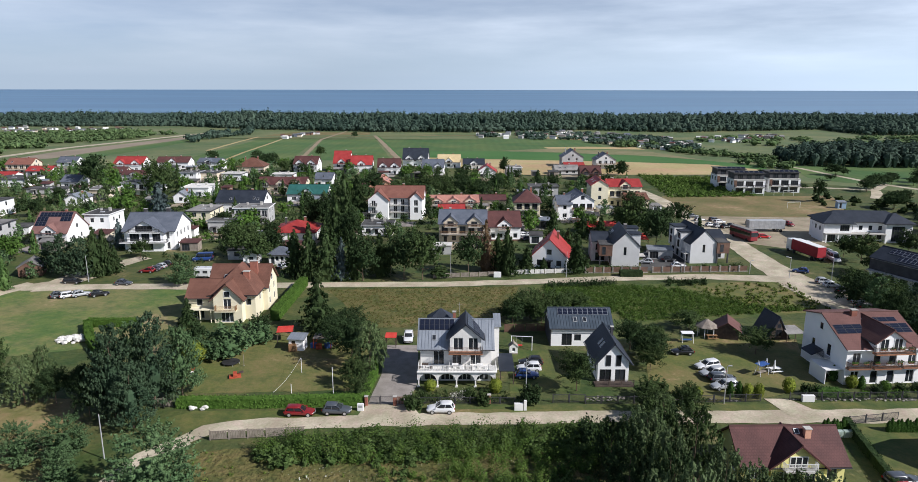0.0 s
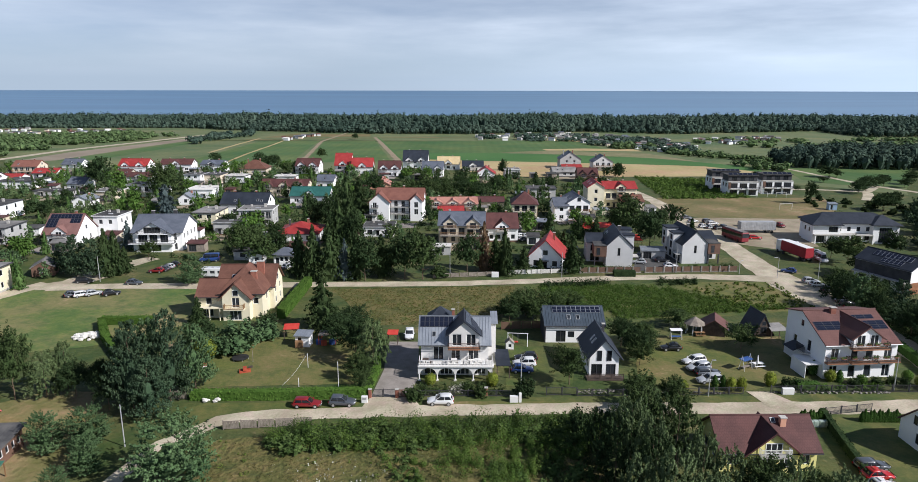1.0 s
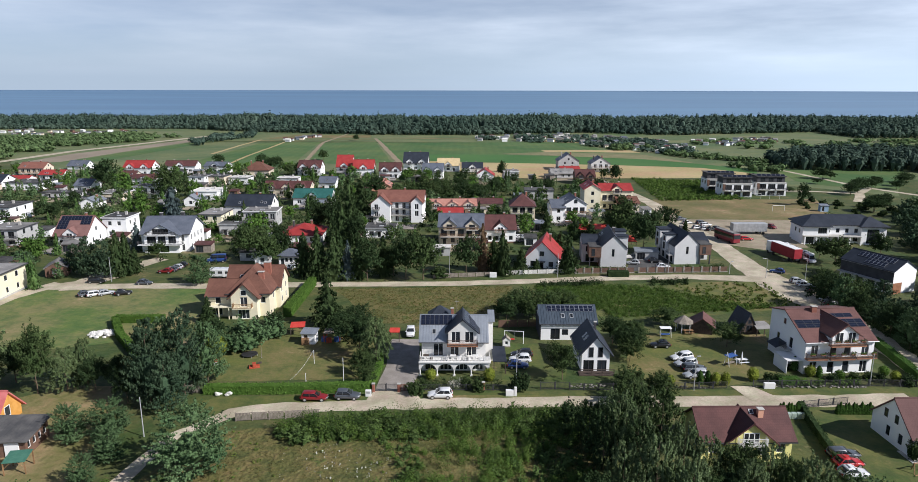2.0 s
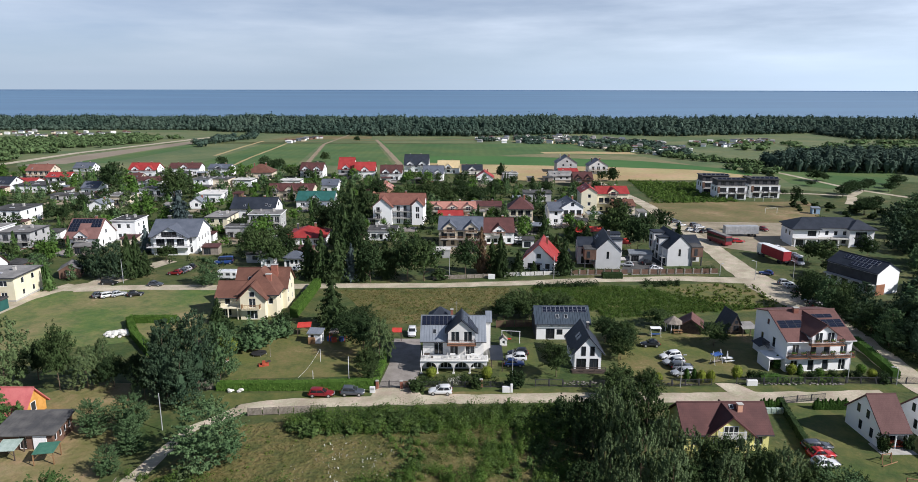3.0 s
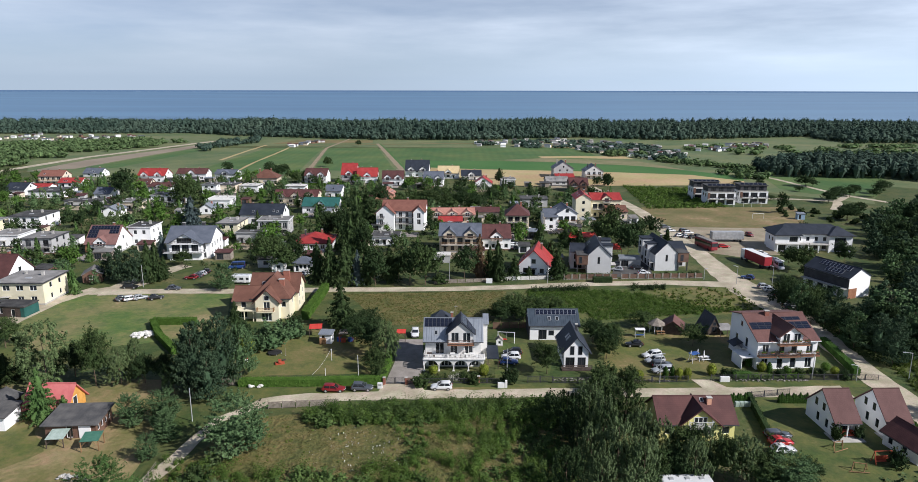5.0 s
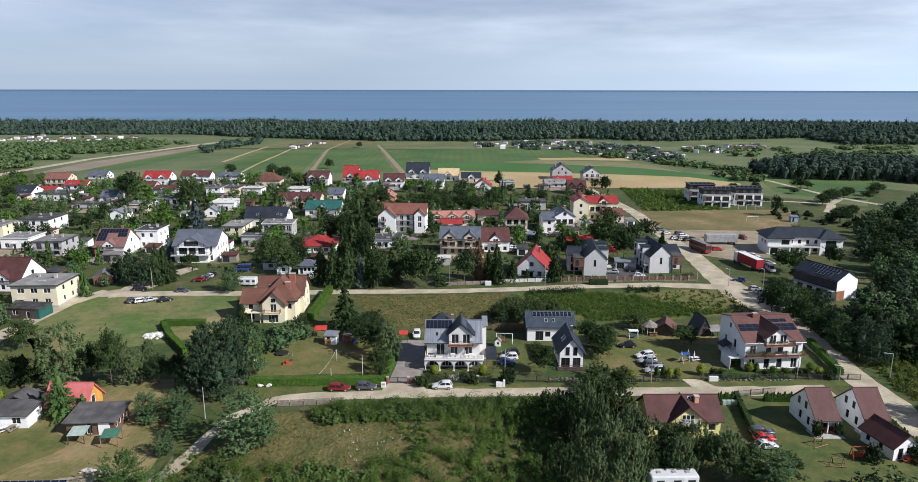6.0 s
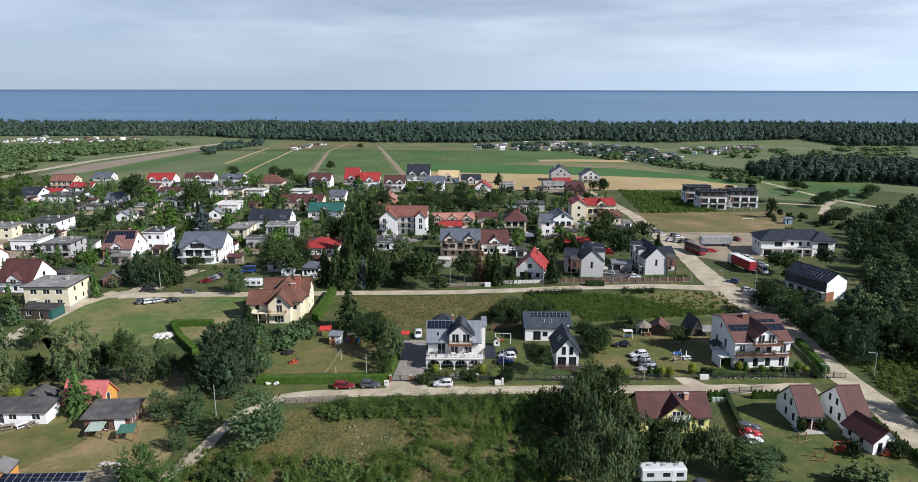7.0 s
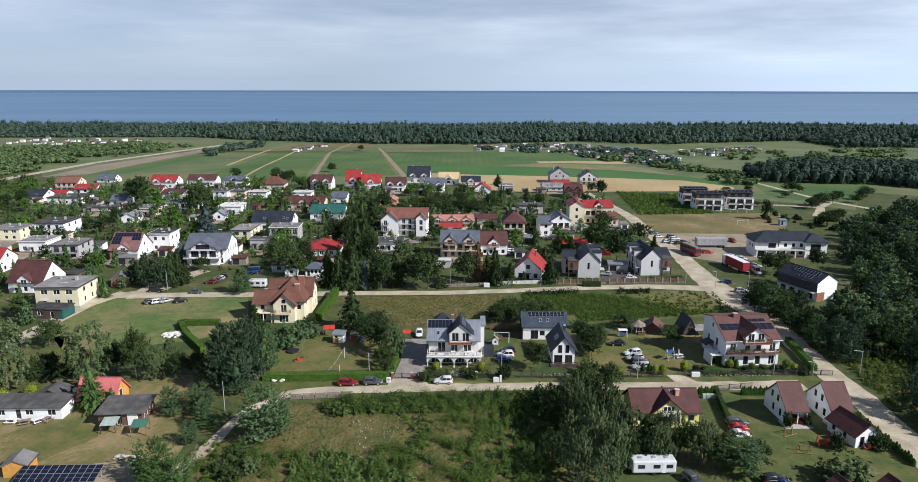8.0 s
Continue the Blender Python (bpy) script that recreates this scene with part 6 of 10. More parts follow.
# ---- huts at the dry yard ----
h = thing("hut", -82.5, 71.4, 2, "long low white hut with patched grey felt roof", "hut")
volume(h, -12, 9.6, -2.9, 1.4, 0, 2.4, 2.9, "shed", M_WHITE, M_RF_FELT, 0.5, {"f": [(2, 0.9, 1.2, 1.1), (5, 0.1, 0.9, 2.0), (7, 0.9, 1.2, 1.1), (10.0, 0.9, 1.3, 1.1), (13.2, 0.1, 1.0, 2.0), (15.0, 0.9, 1.4, 1.1), (19.0, 0.8, 1.5, 1.2)]})
h = thing("shed", -78.6, 76.4, 2, "dark open shed with low gable felt roof", "shed")
volume(h, -2.4, 2.4, -1.8, 1.8, 0, 2.0, 3.0, "y", M_DARKWOOD, M_RF_FELT, 0.4)
h = thing("hut", -60.4, 69.6, 4, "brown timber hut with black felt roof and white front corner", "hut")
volume(h, -4.6, 3.2, -2.8, 2.8, 0, 2.3, 2.9, "shed", M_BROWNCLAD, M_RF_FELT, 0.5, {"r": row(4, 5.6, 0.9, 0.7, 1.0), "f": [(3.2, 0.1, 1.0, 2.0)]})
bm = bmesh.new()
box(bm, 0.6, 2.4, -2.95, -2.8, 0, 2.3)
part("white_panel", bm, M_WHITE, h)
h = thing("cottage", -69.2, 76.5, 0, "orange timber cottage with faded pink-red roof", "house")
volume(h, -3.6, 3.6, -2.8, 2.8, 0, 1.6, 4.6, "x", M_ORANGE, mat("pink_roof_sheet", (0.5, 0.13, 0.13), (0.58, 0.18, 0.17), scale=0.6, fine=4.0, rough=0.55), 0.6, {"r": [(2.0, 1.0, 1.2, 1.6)], "f": row(2, 7.2, 0.4, 1.0, 0.9)})
h = thing("shed", -69.3, 51.7, 8, "small orange timber shed with grey gable roof", "shed")
volume(h, -1.8, 1.8, -1.6, 1.6, 0, 2.0, 2.8, "y", M_ORANGE, M_RF_OLD, 0.3)

# ---- behind the gardens ----
h = thing("a_frame_house", 56.4, 114.4, 6, "black steep A-frame cabin with low side roof", "house")
h.scale = (0.74, 0.74, 0.8)
volume(h, -1.0, 4.4, -1.5, 5.5, 0, 0.3, 5.0, "y", M_DARKWOOD, M_RF_ANTH, 0.3, {"f": [(1.9, 0.4, 1.6, 1.9), (2.2, 2.7, 1.0, 1.0)]}, True)
bm = bmesh.new()
slab(bm, (2.6, -3.6, 2.0), (7.4, -3.6, 2.0), (7.0, 0.6, 2.6), (3.4, 0.6, 2.6), 0.15)
part("porch_roof", bm, M_RF_OLD, h)
for x in (2.9, 5.0, 7.1):
    bm = bmesh.new()
    box(bm, x - 0.08, x + 0.08, -3.4, -3.24, 0, 1.85)
    part("post", bm, M_DARKWOOD, h)
h = thing("garden_house", 49.0, 115.2, -20, "brown timber garden house with rust-red gable roof", "shed")
h.scale = (0.78, 0.78, 0.8)
volume(h, -2.6, 2.6, -2.6, 3.2, 0, 2.2, 3.9, "y", M_DARKWOOD, M_RF_RUST, 0.6)

# ---- second row ----
h = simple_house("white house with bright red gable roof", 21.9, 161.2, -13, 8.6, 11.5, 3.4, 7.7, "y", M_WHITE, M_RF_RED, 3, 3, 1, 0.7)
def modern_house(label, x, y, rot, side):
    """A narrow gabled house with dormers and wings on one flank and a clad bay on the other corner."""
    h = thing("house", x, y, rot, label, "house")
    volume(h, -3.6, 3.6, 0, 14.0, 0, 5.2, 8.7, "y", M_PALEGREY, M_RF_ANTH, 0.25, {"f": [(3.2, 2.9, 0.7, 2.1)], "l": row(4, 14, 0.2, 1.6, 2.1), "r": row(4, 14, 0.2, 1.6, 2.1)}, True)
    d = -side
    for y0, y1, top in ((4.6, 7.6, 7.4), (9.4, 13.0, 7.9)):
        xa, xb = sorted((d * 0.6, d * 4.5))
        volume(h, xa, xb, y0, y1, 2.6, top, top, "flat", M_PALEGREY, M_RF_ANTH, 0.25, {"l" if d < 0 else "r": [(0.7, 0.5, 1.5, 2.0), (0.7, 2.9, 1.5, 1.5)], "f": [(1.2, 0.6, 0.9, 1.9)]}, True)
    # porch roof over the side door
    bm = bmesh.new()
    xa, xb = sorted((d * 3.6, d * 5.2))
    box(bm, xa, xb, 0.3, 3.6, 2.5, 2.68)
    part("porch_roof", bm, M_CONC, h)
    # clad bay on posts at the other corner
    xa, xb = sorted((side * 3.3, side * 6.6))
    bm = bmesh.new()
    box(bm, xa, xb, -0.5, 4.6, 2.7, 5.6)
    part("bay", bm, M_BROWNCLAD, h, "dark brown clad bay")
    bm = bmesh.new()
    box(bm, xa - 0.1, xb + 0.1, -0.6, 4.7, 5.6, 5.78)
    part("bay_roof", bm, M_RF_TAR, h)
    add_window(h, Matrix.Translation((side * 5.0 - 0.45, -0.52, 3.1)), 0.9, 2.0, True)
    for px in (xa + 0.1, xb - 0.4):
        bm = bmesh.new()
        box(bm, px, px + 0.3, -0.4, -0.1, 0, 2.7)
        part("post", bm, M_DARKWALL, h)
    xa, xb = sorted((side * 3.6, side * 8.0))
    volume(h, xa, xb, 4.8, 13.0, 0, 5.2, 7.0, "x", M_PALEGREY, M_RF_ANTH, 0.25, {"f": [(1.0, 0.2, 2.4, 2.1), (1.0, 3.0, 2.0, 1.6)], "r" if side > 0 else "l": row(3, 8.2, 3.0)}, True)
    s = slope(-3.6, 3.6, 0, 14.0, 5.2, 8.7, "y", "l")
    roof_window(h, s, -4.6, 1.4)
    roof_window(h, s, -3.2, 1.4)
    chimney(h, 0.9, 8.2, 7.6, 9.4, 0.7, 0.6, M_DARKWALL)
    return h


modern_house("modern pale grey house with dark metal roof and brown clad bay", 41.8, 164.3, -5, -1)
modern_house("modern pale grey house with dark roof, skylights and brown clad bay", 63.1, 167.5, 4, 1)
h = thing("house", 120.9, 194.3, -3, "long white two-storey house with low dark hipped roofs", "house")
h.scale = (0.9, 0.9, 1.0)
volume(h, -13.5, 13.5, 0, 10, 0, 5.8, 8.4, "hip", M_WHITE, M_RF_ANTH, 0.9, {"f": row(8, 27, 3.4) + row(8, 27, 0.6, 1.6, 1.8), "l": row(3, 10, 3.4)}, True)
volume(h, -14.5, -5.5, -2.2, 6, 0, 5.6, 8.0, "hip", M_WHITE, M_RF_ANTH, 0.8, {"f": [(5.2, 3.4, 3.0, 1.8), (1, 0.2, 3, 2.2)], "l": row(2, 8, 3.2)}, True)
volume(h, 5.5, 14, -2.0, 6, 0, 5.6, 8.2, "hip", M_WHITE, M_RF_ANTH, 0.8, {"f": [(2.0, 0.3, 4.0, 4.6)]}, True)
bm = bmesh.new()
box(bm, -14.4, 5.0, -3.6, 0, 2.6, 2.8)
part("terrace_roof", bm, M_CONC, h)
for k in range(6):
    bm = bmesh.new()
    box(bm, -14.2 + 3.8 * k, -13.8 + 3.8 * k, -3.5, -3.1, 0, 2.6)
    part("column", bm, M_WHITE, h)
h = thing("house", 106.0, 142.3, 22, "white gabled house with dark side facade and solar roof", "house")
volume(h, -3.9, 3.9, -1.0, 13.0, 0, 5.6, 7.8, "y", M_WHITE, M_RF_ANTH, 0.3, {"l": row(4, 14, 3.4, 1.8, 1.8) + row(4, 14, 0.4, 1.8, 2.0)}, True)
s = slope(-3.9, 3.9, -1.0, 13.0, 5.6, 7.8, "y", "l")
solar(h, s, 9, 1, 1.0, 1.7, 0.5, 2.3)
solar(h, s, 5, 1, 1.0, 1.7, 1.5, 0.4)
bm = bmesh.new()
box(bm, -4.02, -3.9, -1.0, 13.0, 2.8, 5.3)
part("cladding", bm, M_DARKWALL, h)
bm = bmesh.new()
box(bm, -3.9, -0.9, -1.1, -1.0, 0, 2.7)
part("timber_panel", bm, M_SLABWOOD, h, "orange timber panel")
bm = bmesh.new()
box(bm, -5.4, -4.02, -0.8, 12.8, 2.6, 2.8)
part("balcony", bm, M_CONC, h)


# ---- the village, house by house ----
# label, place of the front, turn, width, depth, eave, ridge
h = simple_house("white house with brick-red roof, balconies", -119.6, 185.4, 2, 9.9, 12, 3.7, 8.6, "x", M_WHITE, M_RF_PINK, 3, 2, 2, balc="metal", gables=1, french=True)
s = slope(-5.0, 5.0, -6, 6, 3.7, 8.6, "x", "f")
solar(h, s, 9, 1, 1.0, 1.7, 0.0, 5.75, (), True)
solar(h, s, 3, 2, 1.0, 1.7, -3.4, 2.25, (), True)
solar(h, s, 3, 1, 1.0, 1.7, 3.3, 3.99, (), True)
bm = bmesh.new()
box(bm, -5.0, -3.9, -6.06, -6.0, 0.4, 3.6)
part("timber_panel", bm, M_SLABWOOD, h, "orange timber panel")
simple_house("flat-roofed white villa among garden trees", -112.4, 198.1, 0, 7.7, 9, 6.6, 6.6, "flat", M_WHITE, M_RF_TAR, 2, 2, 2, over=0.35)
simple_house("grey-white flat-roofed two-storey house with balcony", -140.5, 185.2, 3, 9.6, 11, 5.3, 5.3, "flat", M_GREY, M_RF_OLD, 3, 2, 2, over=0.35, balc="metal")
simple_house("white flat-roofed two-storey house", -167.8, 220.8, 2, 11.6, 14, 5.8, 5.8, "flat", M_WHITE, M_RF_TAR, 3, 2, 2, over=0.35)
simple_house("white flat-roofed house among garden trees", -158.9, 195.7, 0, 10.0, 10, 4.1, 4.1, "flat", M_WHITE, M_RF_OLD, 3, 2, 2, over=0.35)
simple_house("cream flat-roofed two-storey house", -86.0, 210.6, 0, 7.7, 12, 5.4, 5.4, "flat", M_CREAM, M_RF_OLD, 2, 2, 2, over=0.35)
simple_house("low grey flat-roofed house", -75.1, 201.3, 0, 9.0, 9, 4.0, 4.0, "flat", M_GREY, M_RF_TAR, 3, 2, 1, over=0.35)
simple_house("long grey two-storey flat-roofed house with ribbon windows", -70.2, 214.9, 3, 11.2, 9, 5.7, 5.7, "flat", M_GREY, M_RF_OLD, 5, 2, 2, over=0.35, balc="metal")
simple_house("long white house with steep black roof", -81.0, 235.6, -2, 17.3, 10, 4.3, 7.7, "x", M_WHITE, M_RF_ANTH, 5, 2, 2)
simple_house("white low hall with flat roof", -112.2, 273.2, 0, 11.2, 12, 3.8, 3.8, "flat", M_WHITE, M_STONE, 2, 2, 1, over=0.35)
simple_house("small white house with pale metal roof", -112.1, 258.4, 2, 5.6, 8, 2.6, 4.5, "y", M_WHITE, M_RF_METAL, 1, 2, 1)
simple_house("white flat-roofed house with terrace", -131.1, 313.1, -3, 7.8, 10, 5.1, 5.1, "flat", M_WHITE, M_RF_TAR, 2, 2, 2, over=0.35)
simple_house("beige flat-roofed house among garden trees", -122.9, 317.3, -3, 7.9, 10, 4.6, 4.6, "flat", M_BEIGE, M_RF_TAR, 2, 2, 2, over=0.35)
simple_house("white cube house with flat roof", -112.7, 319.5, -2, 9.8, 9, 3.7, 3.7, "flat", M_WHITE, M_STONE, 2, 2, 1, over=0.35)
simple_house("long brown-roofed house with dormers", -79.4, 285.0, -2, 21.0, 11, 3.6, 6.2, "x", M_BEIGE, M_RF_MAROON, 4, 2, 1, gables=3)
simple_house("white flat-roofed bungalow among garden trees", -88.8, 322.0, 2, 10.5, 9, 3.1, 3.1, "flat", M_WHITE, M_STONE, 2, 2, 1, over=0.35)
simple_house("white house with teal green roof", -62.3, 260.6, 0, 15.8, 11, 3.4, 6.3, "x", M_WHITE, M_RF_GREEN, 4, 2, 2, gables=1)
simple_house("white house with blue-grey roof", -65.0, 304.6, -2, 8.2, 10, 3.5, 5.8, "x", M_WHITE, M_RF_SLATE, 2, 2, 1)
simple_house("low white house with vivid red hipped roof", -50.2, 190.4, 2, 12.5, 13, 2.8, 5.4, "hip", M_WHITE, M_RF_RED, 3, 2, 1)
simple_house("white bungalow with flat black roof", -26.5, 199.3, 0, 9.3, 9, 3.1, 3.1, "flat", M_WHITE, M_RF_TAR, 3, 2, 1, over=0.35)
simple_house("white house with red hipped roof", -66.5, 361.5, -2, 8.9, 10, 4.8, 10.7, "x", M_WHITE, M_RF_RED, 2, 2, 2, balc="metal", gables=1)
simple_house("white house with crimson roof", -54.9, 356.7, 2, 11.5, 9, 4.4, 8.6, "x", M_WHITE, M_RF_RED, 2, 2, 2, gables=1)
simple_house("white house with maroon roof and gables", -39.0, 347.3, 2, 11.9, 10, 4.3, 8.0, "x", M_WHITE, M_RF_MAROON, 3, 2, 2, gables=2)
simple_house("tall white house with black roof and gables", -27.7, 383.9, -2, 14.5, 10, 4.7, 10.3, "x", M_WHITE, M_RF_ANTH, 3, 2, 2, gables=2)
simple_house("light grey house with dark gables", -15.7, 343.0, -2, 11.1, 10, 4.6, 8.2, "x", M_WHITE, M_RF_SLATE, 3, 2, 2, gables=2)
simple_house("white house with sand-coloured roof", -8.1, 378.6, -2, 12.8, 10, 3.6, 7.3, "x", M_WHITE, M_RF_TAN, 3, 2, 2, gables=1)
simple_house("black-roofed white house among garden trees", 6.1, 373.4, 0, 12.0, 10, 2.8, 5.4, "x", M_WHITE, M_RF_ANTH, 2, 2, 2, gables=1)
simple_house("white cottage with light red gable roof", 12.0, 334.5, -3, 9.5, 10, 3.5, 6.7, "y", M_WHITE, M_RF_RED, 2, 2, 1)
simple_house("white house with maroon roof and two gables", -84.6, 353.7, -2, 12.8, 10, 5.0, 8.5, "x", M_WHITE, M_RF_MAROON, 3, 2, 2, balc="metal", gables=2)
simple_house("beige house with wide brown hipped roof", -114.0, 353.1, 3, 14.1, 12, 3.4, 7.7, "hip", M_BEIGE, M_RF_BROWN, 3, 2, 1)
simple_house("salmon cottage with coral gable roof", -38.3, 299.6, -3, 9.2, 9, 2.6, 5.2, "y", M_SALMON, M_RF_SALMON, 2, 2, 1)
simple_house("three-storey beige house with dull red roof", -234.1, 346.0, 2, 13.3, 10, 5.3, 8.0, "x", M_BEIGE, M_RF_CLAY, 4, 2, 3, balc="wood")
simple_house("house with bright red roof", -218.2, 337.0, 2, 12.3, 9, 2.9, 4.9, "x", M_WHITE, M_RF_RED, 3, 2, 1)
simple_house("low house with red roof panels", -225.6, 317.5, 3, 14.1, 9, 2.8, 4.3, "x", M_WHITE, M_RF_RED, 3, 2, 1)
simple_house("long white flat-roofed house", -208.2, 298.5, -2, 16.8, 14, 3.8, 3.8, "flat", M_WHITE, M_RF_TAR, 4, 2, 1, over=0.35)
simple_house("white house with black gable roof", -229.3, 307.5, 0, 10.2, 11, 3.3, 6.1, "x", M_WHITE, M_RF_ANTH, 2, 2, 2)
simple_house("white house with slate roof", -230.6, 382.7, -3, 11.6, 9, 2.2, 4.9, "x", M_WHITE, M_RF_SLATE, 2, 2, 1)
simple_house("small white house with dark blue roof", -177.9, 295.4, -2, 8.0, 9, 3.2, 5.7, "x", M_WHITE, M_RF_SLATE, 2, 2, 2)
simple_house("white house with red roofs and gables", -181.6, 356.8, 0, 15.7, 11, 4.4, 7.8, "x", M_WHITE, M_RF_RED, 3, 2, 2, gables=2)
simple_house("white house with maroon gable roof", -157.7, 314.6, -2, 12.1, 10, 4.0, 5.4, "x", M_WHITE, M_RF_MAROON, 3, 2, 2, gables=1)
simple_house("beige flat-roofed house with balconies", -150.7, 268.0, -3, 10.5, 10, 3.7, 3.7, "flat", M_BEIGE, M_RF_OLD, 3, 2, 2, over=0.35, balc="metal")
simple_house("white two-storey flat-roofed house with balcony", -139.0, 275.9, -2, 10.8, 9, 5.4, 5.4, "flat", M_WHITE, M_RF_TAR, 3, 2, 2, over=0.35, balc="metal")
simple_house("low dark flat-roofed shed row", -178.2, 278.4, 2, 16.4, 7, 1.6, 1.6, "flat", M_GREY, M_RF_TAR, 3, 2, 1, over=0.35)
simple_house("pale green gabled house", -150.6, 251.0, 3, 6.0, 9, 2.8, 4.5, "y", M_WHITE, M_RF_METAL, 1, 2, 1)
simple_house("white house with maroon roof", -162.2, 367.5, 3, 17.5, 10, 4.2, 6.7, "x", M_WHITE, M_RF_MAROON, 4, 2, 2, gables=1)
simple_house("white house with slate roof and balconies", -141.2, 365.3, -3, 12.5, 10, 4.5, 6.3, "x", M_WHITE, M_RF_SLATE, 3, 2, 2, balc="metal", gables=1)
simple_house("brown-roofed house among garden trees", -176.8, 335.5, 3, 7.7, 9, 2.3, 4.6, "x", M_BEIGE, M_RF_MAROON, 2, 2, 1)
simple_house("grey stone house among garden trees", 26.5, 341.5, 3, 7.8, 9, 4.6, 4.6, "flat", M_GREY, M_RF_OLD, 3, 2, 2, over=0.35)
simple_house("low shed with rusty roof", 55.1, 349.0, 2, 12.5, 10, 2.7, 4.7, "x", M_GREY, M_RF_OLD, 3, 2, 1)
simple_house("house with bright red and grey roof", 62.5, 369.2, 2, 11.1, 9, 2.1, 3.6, "x", M_GREY, M_RF_RED, 2, 2, 1)
simple_house("maroon-roofed house with twin gables", 63.5, 326.8, -2, 9.9, 11, 3.8, 6.8, "x", M_BROWNCLAD, M_RF_MAROON, 3, 2, 2, gables=2)
simple_house("low dark house with terrace", 34.4, 278.7, -2, 12.4, 9, 3.8, 3.8, "flat", M_GREY, M_RF_TAR, 3, 2, 1, over=0.35)
simple_house("grey-blue tall house with gables", 63.9, 385.7, 0, 12.3, 11, 5.8, 9.9, "y", M_GREY, M_RF_SLATE, 2, 2, 2)
simple_house("white tall house with dark roof and balconies", 81.5, 377.6, 0, 11.3, 11, 5.0, 8.6, "y", M_PALEGREY, M_RF_SLATE, 3, 2, 2, balc="wood")
simple_house("white house with coral gables in a row", -3.3, 239.2, 3, 18.4, 10, 3.8, 5.6, "x", M_BEIGE, M_RF_SALMON, 6, 2, 2, balc="metal", gables=3)
simple_house("maroon-roofed house among garden trees", 10.9, 246.9, -2, 10.7, 10, 3.4, 4.6, "x", M_BEIGE, M_RF_MAROON, 3, 2, 2)
h = simple_house("cream tower house with maroon roof and brick-red ground floor", 21.7, 219.3, -3, 8.7, 10, 7.1, 10.9, "hip", M_CREAM, M_RF_MAROON, 3, 2, 3, balc="metal")
bm = bmesh.new()
for x0, x1 in ((0.9, 1.5), (3.2, 4.42)):
    box(bm, x0, x1, -5.06, -5.0, 0.3, 2.4)
box(bm, 4.35, 4.41, -5.0, -1.2, 0.3, 6.9)
part("rendered_panel", bm, M_SALMON, h, "salmon rendered panel")
simple_house("low red-roofed annex among garden trees", -3.9, 232.1, 3, 9.2, 7, 1.4, 2.6, "x", M_SALMON, M_RF_RED, 3, 2, 1)
simple_house("guest house with slate-blue roof and balconies", -0.0, 189.5, -2, 13.9, 11, 5.9, 9.0, "x", M_BEIGE, M_RF_SLATE, 5, 2, 3, balc="wood", gables=2)
simple_house("brown-roofed guest house with balcony", 12.5, 193.0, 2, 9.8, 10, 4.4, 8.0, "x", M_WHITE, M_RF_MAROON, 4, 2, 2, balc="wood", gables=1)
simple_house("white three-storey house with slate gable", 41.8, 227.1, 3, 8.1, 12, 6.6, 9.0, "y", M_WHITE, M_RF_SLATE, 3, 2, 3, balc="wood")
simple_house("grey wing with slate roof", 35.5, 225.9, 3, 4.9, 10, 5.5, 7.8, "x", M_WHITE, M_RF_SLATE, 1, 2, 2)
simple_house("cream house with red roof", 51.3, 245.0, -2, 6.3, 12, 9.5, 11.5, "y", M_CREAM, M_RF_RED, 1, 2, 3)
simple_house("cream guest house with red roof and balconies", 62.6, 252.9, 2, 12.9, 10, 7.8, 10.0, "x", M_CREAM, M_RF_RED, 5, 2, 2, balc="metal", gables=1)
simple_house("house with brown roof", 66.3, 247.8, 3, 8.7, 9, 3.5, 5.4, "x", M_BEIGE, M_RF_BROWN, 3, 2, 1)
simple_house("white house with maroon roof", -128.5, 144.7, -3, 10.5, 11, 3.8, 8.8, "x", M_WHITE, M_RF_MAROON, 3, 2, 2, gables=1)
simple_house("cream two-storey flat-roofed house", -111.6, 132.4, 2, 11.8, 11, 5.8, 5.8, "flat", M_CREAM, M_RF_OLD, 3, 2, 2, over=0.5)
simple_house("cream flat-roofed house among garden trees", -181.5, 214.7, 2, 10.8, 10, 4.8, 4.8, "flat", M_CREAM, M_RF_OLD, 3, 2, 2, over=0.35)
simple_house("white villa with red roof", -155.3, 165.3, 2, 9.6, 10, 4.4, 7.7, "x", M_WHITE, M_RF_RED, 3, 2, 2)

simple_house("small white garden pavilion with slate roof", -47.4, 164.9, 0, 5.5, 4.5, 2.5, 4.2, "hip", M_FRAME, M_RF_SLATE, 4, 2, 1, chim=0)
simple_house("low white garden shed with pale roof", -54.7, 164.8, 8, 4.0, 3.4, 2.4, 3.4, "y", M_WHITE, M_RF_METAL, 1, 1, 1, over=0.25, chim=0, category="shed", name="shed")
simple_house("grey garden shed with flat roof", -60.0, 169.6, 0, 5.0, 4, 2.4, 2.4, "flat", M_GREY, M_RF_TAR, 1, 1, 1, over=0.2, chim=0, category="shed", name="shed")
simple_house("brown board shed with pale grey gable roof", -104.5, 152.7, 20, 5.0, 5.5, 2.4, 3.8, "y", M_BROWNCLAD, M_RF_OLD, 1, 1, 1, over=0.3, chim=0, category="shed", name="shed")
